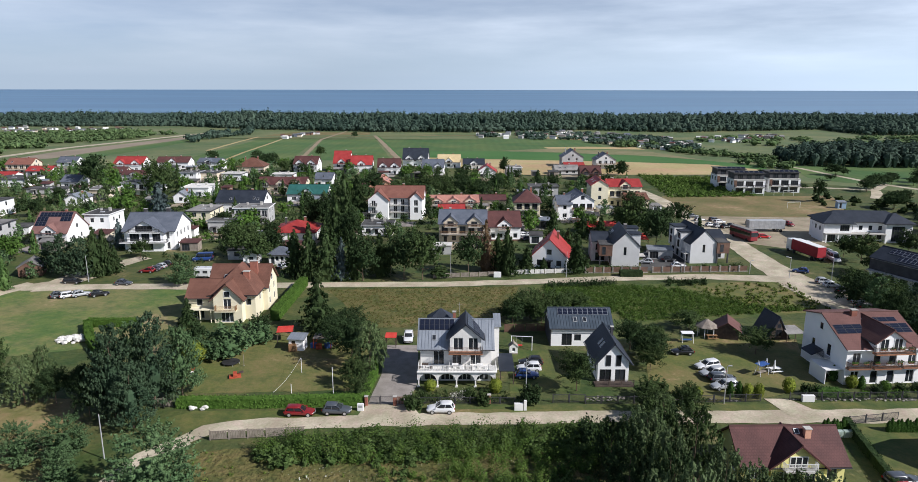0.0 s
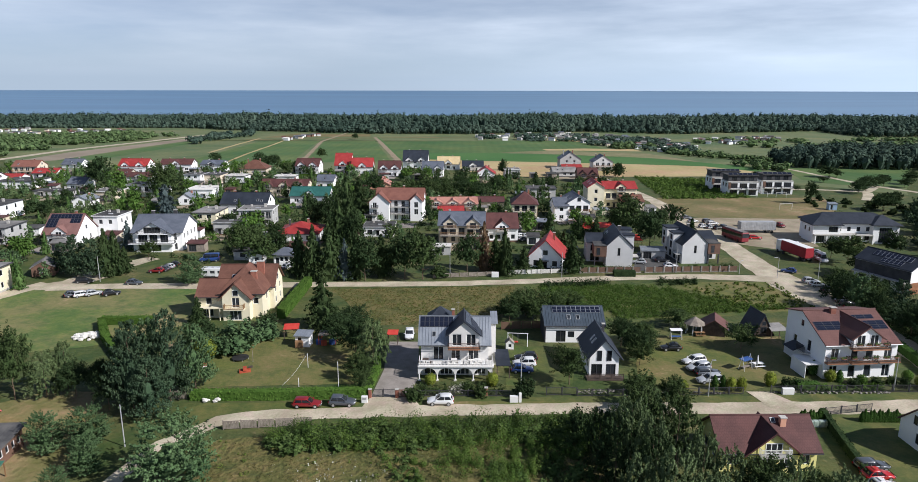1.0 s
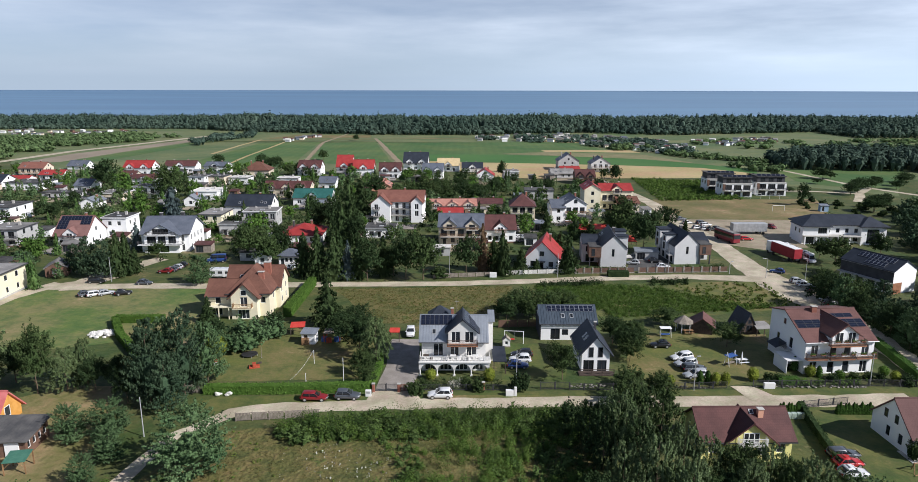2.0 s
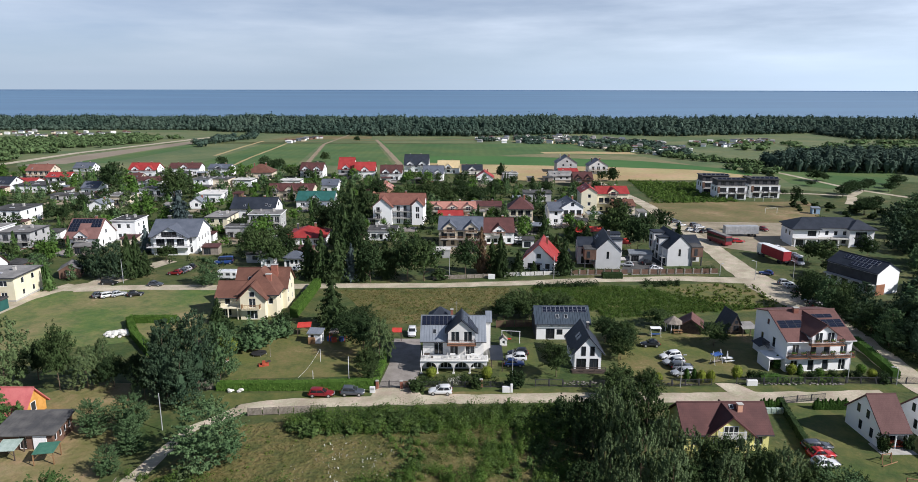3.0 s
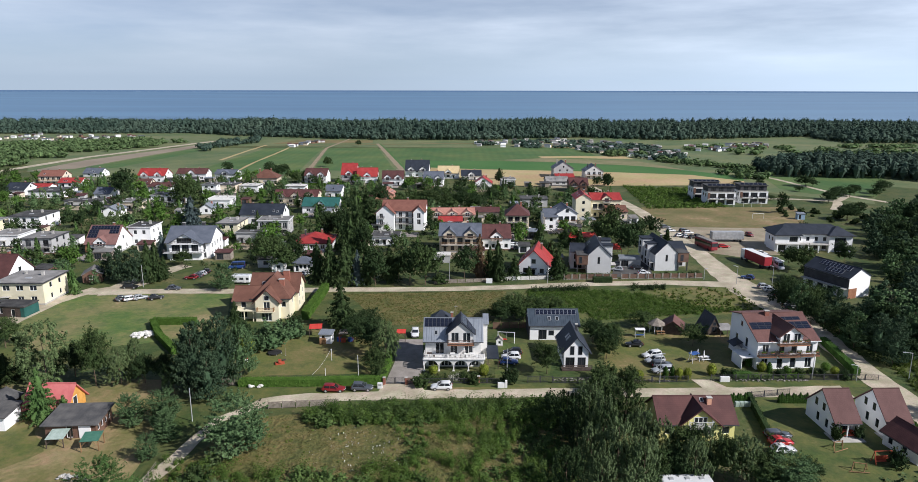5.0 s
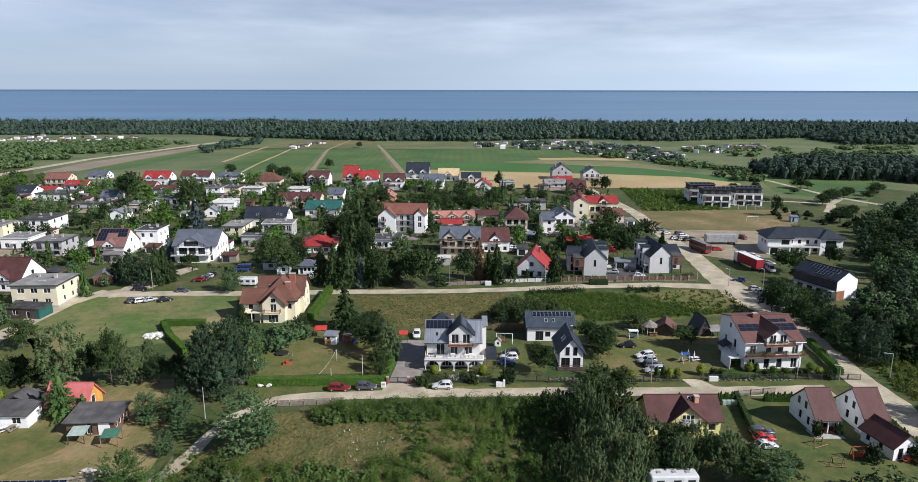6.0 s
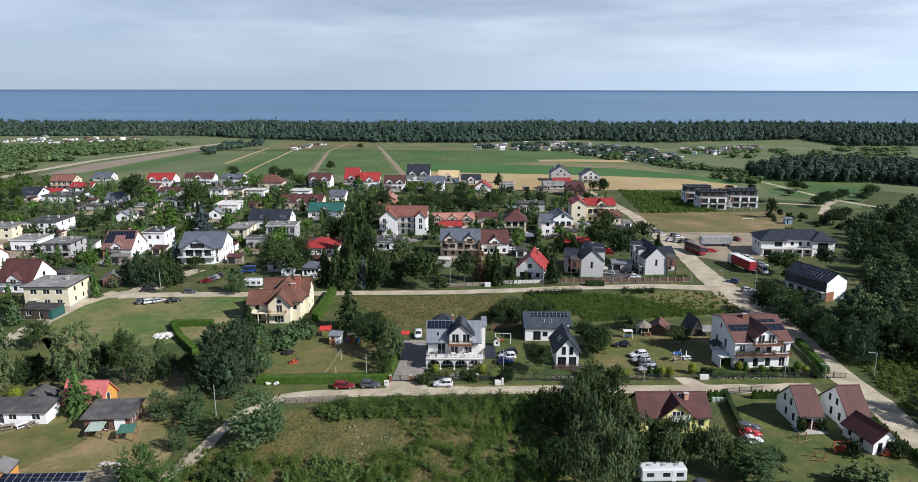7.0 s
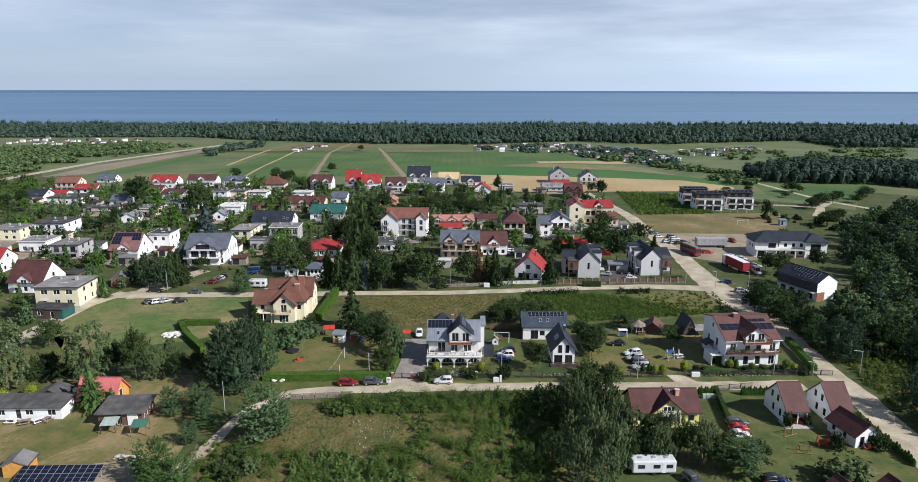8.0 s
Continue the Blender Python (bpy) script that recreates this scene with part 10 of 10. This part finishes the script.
plant("withered", 5.9, 159.9, 12.9, 5.9)
plant("dark", 1.5, 156.6, 10.9, 7.8)
plant("spruce", 8.9, 159.9, 9.4, 4.7)
plant("spruce", 11.0, 155.7, 12.0, 5.7)
plant("spruce", 16.1, 157.9, 6.9, 4.4)
plant("spruce", 20.4, 160.1, 3.3, 3.2)
plant("spruce", 28.6, 158.0, 9.3, 6.1)
plant("spruce", 28.6, 173.2, 8.1, 5.7)
plant("dark", 26.8, 183.3, 6.8, 6.7)
plant("dark", -168.2, 297.3, 15.9, 14.0, far=True)
plant("round", -129.4, 277.6, 16.4, 13.0, far=True)
plant("blue_spruce", -103.5, 221.7, 13.4, 11.3, far=True)
plant("round", 51.0, 193.4, 13.9, 11.2, far=True)
plant("dark", 55.5, 184.4, 11.3, 9.1)
plant("dark", 57.0, 199.9, 9.6, 8.0, far=True)
plant("dark", 49.8, 203.2, 9.0, 7.4, far=True)
plant("wood_pine", -96.1, 152.3, 11.0, 6.2)
plant("wood_pine", -101.7, 156.4, 8.0, 5.8)
plant("wood_pine", -91.8, 152.3, 10.1, 7.4)
plant("spruce", -88.7, 153.4, 12.2, 6.0)
plant("spruce", -87.0, 154.4, 11.4, 5.5)
plant("spruce", -85.8, 156.6, 6.9, 4.4)
plant("blue_spruce", -97.7, 182.3, 8.5, 4.7)
plant("round", -86.9, 171.7, 5.5, 6.0)
plant("pine", -65.1, 146.8, 7.6, 7.1)
plant("round", -61.7, 172.1, 11.0, 7.9)
plant("round", -53.1, 164.8, 10.5, 9.1)
plant("round", -59.8, 178.7, 8.4, 8.2)
plant("dark", -50.6, 172.2, 8.1, 6.3)
plant("dark", -38.5, 285.6, 10.3, 10.3, far=True)
plant("round", -15.1, 277.9, 8.8, 11.5, far=True)
plant("round", -7.4, 270.4, 8.3, 11.2, far=True)
plant("dark", -0.1, 273.5, 9.4, 10.8, far=True)
plant("dark", 7.2, 270.7, 8.3, 9.7, far=True)
plant("dark", 21.4, 346.9, 9.8, 5.5, far=True)
plant("dark", 15.3, 286.6, 9.8, 8.2, far=True)
plant("round", -26.1, 262.8, 8.8, 9.5, far=True)
plant("round", -21.9, 270.2, 9.7, 9.7, far=True)
plant("dark", -100.0, 614.8, 6.4, 7.6, far=True)
plant("dark", -150.8, 398.9, 8.5, 8.6, far=True)
plant("dark", -122.5, 393.2, 9.0, 9.1, far=True)
plant("dark", -113.5, 393.4, 8.3, 9.1, far=True)
plant("dark", -113.8, 381.3, 8.1, 8.2, far=True)
plant("round", -95.1, 442.6, 7.8, 7.1, far=True)
plant("dark", 83.3, 348.1, 6.8, 7.4, far=True)
plant("dark", 76.7, 343.2, 6.7, 6.1, far=True)
plant("dark", 143.8, 264.2, 10.0, 5.6, far=True)
plant("dark", 180.0, 292.9, 6.8, 8.8, far=True)
plant("dark", 200.7, 311.5, 5.6, 7.1, far=True)
plant("dark", 163.8, 248.6, 6.7, 9.8, far=True)
plant("dark", 158.0, 349.6, 3.7, 6.2, far=True)
plant("dark", 201.7, 350.5, 3.7, 6.2, far=True)
plant("dark", 213.3, 311.7, 5.0, 7.1, far=True)
plant("round", 130.9, 219.1, 5.6, 5.9, far=True)
plant("round", 104.7, 168.1, 7.9, 9.2)
plant("round", 102.4, 156.8, 7.4, 8.6)
plant("dark", 80.7, 129.6, 8.3, 7.3)
plant("pine", 82.4, 124.9, 8.8, 6.8)
plant("dark", 83.1, 120.4, 8.1, 6.1)
plant("dark", 86.5, 136.7, 6.9, 6.0)
plant("dark", 103.5, 174.2, 6.2, 6.3)
plant("round", 88.3, 142.2, 6.1, 7.9)
plant("round", 88.0, 132.0, 7.0, 7.3)
plant("dark", 92.3, 134.0, 5.8, 6.2)
plant("dark", 121.1, 174.5, 8.1, 6.3)
plant("round", 94.0, 180.7, 2.5, 3.0)
plant("dark", 143.2, 322.4, 5.7, 5.7, far=True)
plant("round", 14.1, 123.9, 4.7, 5.6)
plant("round", 10.0, 123.9, 4.0, 4.7)
plant("pine", 33.9, 110.8, 3.6, 4.0)
plant("round", 31.1, 105.0, 4.2, 4.0)

for x, y, h_, w in ((23.3, 378.5, 6.8, 5.0), (79.3, 327.8, 10.6, 6.5), (62.1, 238.5, 8.3, 8.5), (61.1, 198.4, 10.7, 9.0), (71.2, 214.0, 8.5, 8.0), (38.8, 181.1, 10.1, 5.5), (36.9, 198.1, 7.6, 5.0), (51.4, 209.7, 6.6, 6.0), (5.9, 228.2, 5.5, 6.0), (-7.1, 255.6, 5.5, 6.0), (72.5, 198.5, 6.7, 4.5), (40.8, 300.2, 6.8, 6.0), (36.8, 323.0, 5.9, 5.5), (-19.5, 282.2, 7.1, 6.5), (-12.9, 299.3, 6.8, 6.5), (0.9, 303.2, 6.9, 6.5), (-76.6, 208.0, 6.5, 6.5), (-72.0, 216.2, 6.2, 6.0), (-56.4, 189.8, 7.0, 6.5), (-112.4, 228.9, 7.0, 5.0), (-130.4, 253.8, 7.6, 6.0), (-157.1, 253.4, 8.1, 6.5), (-150.4, 228.4, 7.0, 6.0), (-132.0, 228.6, 6.0, 6.0), (-227.7, 295.9, 9.2, 8.0), (-226.2, 282.3, 8.9, 8.0)):
    plant("dark" if w > 5.8 else "spruce", x, y, h_, w, far=True)

# bushes and trees along the far lane
for x, y, h_, w in ((197.0, 349.4, 6.5, 12.0), (188.0, 301.0, 8.0, 10.0), (206.6, 317.5, 6.0, 7.5), (164.2, 248.6, 7.0, 10.0), (172.0, 352.0, 4.0, 6.0), (222.0, 322.0, 6.5, 8.0), (176.0, 262.0, 6.0, 8.0), (155.0, 300.0, 3.0, 5.0), (184.0, 330.0, 3.0, 5.5), (233.0, 335.0, 6.0, 9.0)):
    plant("dark", x, y, h_, w, far=True)

# the wood's edge beside the road, tree by tree
for x, y, h_, w in ((93.8, 100.7, 4.2, 4.6), (96.3, 98.7, 3.2, 4.4), (102.8, 102.8, 4.4, 5.2), (102.1, 97.4, 3.0, 4.4), (93.7, 107.1, 4.0, 4.4), (108.2, 108.4, 4.6, 5.4)):
    plant("dark_bush", x, y, h_, w)
EDGE = ((86.5, 120.5), (86.1, 113.7), (90.4, 124.1), (85.0, 106.0), (90.0, 110.6), (90.9, 117.9), (87.9, 103.1), (92.3, 107.6), (92.6, 103.8), (97.6, 106.4), (95.6, 120.6), (97.5, 116.3), (101.5, 108.4), (99.4, 103.2), (103.5, 96.5), (107.0, 90.0), (87.6, 97.0), (86.6, 72.5), (88.0, 67.5))
for k, (x, y) in enumerate(EDGE):
    plant(("wood_pine", "dark", "wood_pine", "pine", "wood_pine", "wood_pine")[k % 6], x, y, (7.5 if y < 112 else 5.4) + 3.0 * ((k * 7) % 5) / 4, (6.2 if y < 112 else 5.0) + 1.6 * ((k * 3) % 4) / 3)

# ---- pine wood beside the road, scrub and garden trees filling the plots ----
def spread(name, label, kinds, poly, gap, h0, h1, seed, room=0.0, cards=480, size=2.85):
    """Trees at uneven gaps over a plot, kept off houses, in one object that nobody could count."""
    rr = random.Random(seed)
    lo_x, hi_x, lo_y, hi_y = min(p[0] for p in poly), max(p[0] for p in poly), min(p[1] for p in poly), max(p[1] for p in poly)
    mats, verts, faces, slots, base = [], [], [], [], 0
    y = lo_y
    while y < hi_y:
        x = lo_x
        while x < hi_x:
            px, py = x + rr.uniform(-0.5, 0.5) * gap, y + rr.uniform(-0.5, 0.5) * gap
            x += gap
            if not inside((px, py), poly) or any((px - a) ** 2 + (py - b) ** 2 < (c + room) ** 2 for a, b, c in BUILT):
                continue
            kind, h = rr.choice(kinds), rr.uniform(h0, h1)
            shape, m, n, leaf, words = KINDS[kind]
            key = (kind, rr.randrange(3), "wood", cards)
            if key not in CROWNS:
                me = crown(shape, 7 * len(CROWNS) + 1, cards, m, leaf * size, True)
                co = np.empty(len(me.vertices) * 3)
                me.vertices.foreach_get("co", co)
                CROWNS[key] = (co.reshape(-1, 3), np.array([list(p.vertices) for p in me.polygons]))
                bpy.data.meshes.remove(me)
            co, fa = CROWNS[key]
            w = h * {"spruce": 0.42, "column": 0.3, "pine": 0.75, "pine_round": 0.9, "ball": 1.0, "birch": 0.6, "tall": 0.6, "round": 0.85, "bush": 1.25}[shape] * rr.uniform(0.85, 1.2)
            a = rr.random() * math.tau
            c, s_ = math.cos(a) * w, math.sin(a) * w
            verts.append(np.stack([px + co[:, 0] * c - co[:, 1] * s_, py + co[:, 0] * s_ + co[:, 1] * c, co[:, 2] * h], 1))
            faces.append(fa + base)
            base += len(co)
            if m not in mats:
                mats.append(m)
            slots.append(np.full(len(fa), mats.index(m)))
        y += gap
    me = bpy.data.meshes.new(name)
    me.from_pydata(np.concatenate(verts).tolist(), [], np.concatenate(faces).tolist())
    for m in mats:
        me.materials.append(m)
    me.polygons.foreach_set("material_index", np.concatenate(slots).astype(np.int32))
    tagged(new(name, me), label, "trees", kind="stuff")


spread("pine_wood", "dense dark pine wood beside the dirt road", ["wood_pine", "wood_pine", "dark", "pine_round", "wood_pine"], pts(87.9, 122.2, 87.0, 109.8, 91.3, 104.1, 100.5, 106.0, 106.9, 95.2, 116.0, 82.0, 228.9, 212.0, 290.0, 296.0, 222.0, 286.0, 162.4, 230.7, 126.8, 167.7, 121.5, 147.2, 106.4, 128.8), 6.0, 5.0, 10.0, 7, 0.0, 1300, 2.1)
spread("pine_wood", "dark pines along the road bend", ["wood_pine", "dark", "wood_pine"], pts(87.0, 71.0, 94.0, 77.0, 116.0, 82.0, 98.0, 39.4, 84.6, 39.3), 6.0, 5, 10, 8, 0.0, 1300, 2.1)
spread("brush", "dense young leafy brush along the dirt road", ["brush"], pts(-26.3, 73.1, -20.9, 77.6, -7.1, 78.7, 14.0, 80.4, 25.8, 80.4, 24.5, 73.4, 13.3, 72.9, 2.2, 73.8, -6.6, 70.5, -15.4, 70.9, -24.1, 70.4), 1.5, 0.9, 2.0, 31, 0.0, 150, 2.0)
spread("brush", "young leafy brush spreading over the dry meadow", ["brush"], pts(11.3, 75.8, 16.4, 75.8, 16.4, 48.5, 0.2, 48.4, 2.0, 55.0, 7.1, 60.5, 2.1, 63.5, 5.4, 69.9, 9.4, 65.6, 11.9, 69.9), 1.9, 0.7, 1.7, 32, 0.0, 150, 2.0)
spread("brush", "young leafy brush at the meadow edge", ["brush"], pts(-26.3, 53.1, -23.0, 57.4, -15.4, 56.0, -8.4, 53.2, -5.1, 45.4, -11.5, 41.2, -25.0, 41.1), 1.6, 0.9, 2.0, 33, 0.0, 150, 2.0)
thicket("wildflowers", pts(-20.4, 68.2, -15.3, 70.4, -9.2, 68.2, -7.9, 58.6, -13.5, 56.3, -17.8, 58.9), 70, 0.35, 0.6, M_FLOWER, "scattered white flower heads in the dry meadow", 4, 0.11, 0.22, 41)
spread("brush", "narrow row of young leafy brush", ["brush"], pts(-8.7, 69.8, -6.5, 72.1, -4.7, 64.4, -5.6, 56.7, -1.8, 53.3, -8.5, 54.9, -7.8, 62.4), 1.7, 0.7, 1.5, 34, 0.0, 150, 2.0)
spread("garden_trees", "green garden trees and spruces between the houses", ["round", "lime", "fir", "birch", "spruce", "dark", "pine", "lime"], pts(-208.2, 252.9, -210.8, 352.1, -103.8, 375.8, -27.9, 345.9, 40.3, 324.6, 78.9, 305.4, 55.4, 203.3, 30.1, 194.6, 15.4, 186.8, -12.4, 194.1, -28.9, 186.2, -50.8, 178.8, -73.7, 178.5, -111.8, 200.9, -120.4, 184.9, -140.4, 171.0), 8.4, 2.8, 8.0, 11, -1.3)
spread("garden_trees", "leafy trees beside the side road", ["round", "lime", "pine", "fir"], pts(-171.7, 170.6, -121.5, 181.3, -103.0, 154.2, -100.9, 144.5, -110.3, 117.6), 7.0, 4, 8, 12, 0.0)
spread("scrub_bushes", "low dark bushes along the far lane", ["dark_bush", "bush"], pts(152.0, 289.0, 164.1, 266.0, 180.5, 259.3, 163.9, 234.4, 139.9, 255.9), 6.5, 1.2, 2.8, 15, 0.0)


spread("garden_trees", "leafy trees round the outlying houses", ["lime", "round", "birch", "lime"], pts(-371.1, 337.4, -292.3, 383.6, -243.1, 358.4, -223.9, 299.6, -200.6, 246.1, -229.4, 187.6), 7.0, 4, 7.5, 16, -1.0)

# ---- woods on the skyline ----
def wood(name, poly, gap, h0, h1, label, seed, cards=10, m=None, gaps=None, hills=0.0):
    """Far trees, each a ragged dome of leaf clumps round a dark core, in one object."""
    rng = np.random.default_rng(seed)
    cen, nor, siz, core = [], [], [], []
    lo, hi = np.array(poly).min(0), np.array(poly).max(0)
    for y in np.arange(lo[1], hi[1], gap):
        for x in np.arange(lo[0], hi[0], gap):
            p = (x + rng.uniform(-0.5, 0.5) * gap, y + rng.uniform(-0.5, 0.5) * gap)
            if not inside(p, poly):
                continue
            if y > 930 and rng.random() < 0.45:
                continue
            if gaps is not None and noise.noise(Vector((p[0] / 26, p[1] / 26, seed + 3))) < gaps:
                continue
            h = rng.uniform(h0, h1) * (0.95 + 0.3 * noise.noise(Vector((p[0] / 70, p[1] / 70, seed)))) * rng.choice((0.9, 1.0, 1.06))
            rim = min(math.dist(p, (a[0] + t * (b[0] - a[0]), a[1] + t * (b[1] - a[1])))
                      for a, b in zip(poly, poly[1:] + poly[:1])
                      for t in (min(1.0, max(0.0, ((p[0] - a[0]) * (b[0] - a[0]) + (p[1] - a[1]) * (b[1] - a[1])) / math.dist(a, b) ** 2)),))
            if h1 > 8:
                h *= 0.4 + 0.6 * min(1.0, rim / 34) if hills else 0.8 + 0.2 * min(1.0, rim / 12)
            h += hills * min(1.0, rim / 80) * max(0.0, noise.noise(Vector((p[0] / 190, p[1] / 300, seed + 5))))
            r = gap * rng.uniform(0.52, 0.76)
            z = land_height(*p)
            n = cards if rim < 90 else cards // 2
            d = sphere_dirs(rng, n)
            d[:, 2] = np.where(d[:, 2] < -0.5, -d[:, 2], d[:, 2])
            cen.append(np.array((p[0], p[1], z + 0.54 * h)) + d * rng.uniform(0.85, 1.15, (n, 1)) * np.array((r, r, 0.44 * h)))
            nor.append(d + np.array((0, 0, 0.5)))
            siz.append(rng.uniform(0.13, 0.24, n) * gap)
            core.append((p[0], p[1], z, r * 0.72, h * 0.92))
    me = cards_mesh(name, np.concatenate(cen), np.concatenate(nor), np.concatenate(siz), m or M_FOREST_HAZED, None, rng)
    base = len(me.vertices)
    allv = np.empty(base * 3)
    me.vertices.foreach_get("co", allv)
    bpy.data.meshes.remove(me)
    verts, faces = allv.reshape(-1, 3).tolist(), np.arange(base).reshape(-1, 3).tolist()
    for x, y, z, r, h in core:
        b = len(verts)
        turn = rng.random() * 6.28
        for wide, up in ((0.2, 0.0), (1.0, 0.6), (0.62, 0.88)):
            verts += [(x + wide * r * math.cos(turn + 1.2566 * k), y + wide * r * math.sin(turn + 1.2566 * k), z + up * h) for k in range(5)]
        verts.append((x, y, z + h))
        for k in range(5):
            j = (k + 1) % 5
            faces += [(b + k, b + j, b + 5 + j, b + 5 + k), (b + 5 + k, b + 5 + j, b + 10 + j, b + 10 + k), (b + 10 + k, b + 10 + j, b + 15)]
    out = bpy.data.meshes.new(name)
    out.from_pydata(verts, [], faces)
    out.materials.append(m or M_FOREST_HAZED)
    tagged(new(name, out), label, "forest", kind="stuff")


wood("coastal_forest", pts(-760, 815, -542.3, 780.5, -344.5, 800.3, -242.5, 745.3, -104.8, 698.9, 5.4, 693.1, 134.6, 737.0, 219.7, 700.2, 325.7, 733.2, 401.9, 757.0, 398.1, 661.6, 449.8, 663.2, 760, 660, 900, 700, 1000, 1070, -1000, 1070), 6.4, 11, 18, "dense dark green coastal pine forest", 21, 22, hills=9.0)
wood("scrub_wood", pts(-357.6, 337.6, -314.6, 372.4, -318.3, 425.6, -316.6, 521.5, -299.0, 591.5, -283.4, 658.1, -351.7, 671.2, -413.5, 647.5, -461.1, 618.9, -544.9, 579.6), 5.2, 2.0, 6.5, "loose green scrub along the country road", 23, 26, M_SCRUB, -0.12)
wood("tree_belt", pts(106.6, 554.1, 140.9, 486.6, 165.2, 426.2, 174.0, 378.7, 186.2, 376.2, 203.0, 400.2, 188.2, 465.6, 163.0, 516.5, 112.6, 585.8), 5.0, 2.0, 5.5, "straggling green bushes along the field edge", 24, 26, M_SCRUB, -0.02)
wood("tree_belt", pts(192.4, 594.9, 238.9, 534.6, 345.0, 506.1, 396.8, 497.7, 502.3, 632.9, 428.1, 630.7, 272.4, 611.3, 207.1, 624.0), 8, 1.8, 4.5, "loose bushes across the rough pasture", 25, 26, M_SCRUB, 0.12)
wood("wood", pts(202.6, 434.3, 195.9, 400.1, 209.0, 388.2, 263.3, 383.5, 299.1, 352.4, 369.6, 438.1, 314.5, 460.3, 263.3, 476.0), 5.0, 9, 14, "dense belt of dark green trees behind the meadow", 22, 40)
wood("tree_belt", pts(16.5, 649.6, 100.2, 677.9, 180.8, 608.6, 187.8, 522.4, 162.3, 473.6, 125.7, 531.6, 87.8, 591.9, 15.3, 603.7), 6.0, 2.0, 4.5, "trees and bushes between the allotment huts", 27, 22, M_FOREST_HAZED, 0.08)
wood("tree_belt", pts(-241.6, 582.3, -245.4, 625.5, -220.3, 695.0, -206.0, 668.0, -226.3, 596.5, -219.2, 545.1), 6, 4, 8, "dark bushes at the end of the road", 26, 26, M_FOREST_HAZED, -0.1)
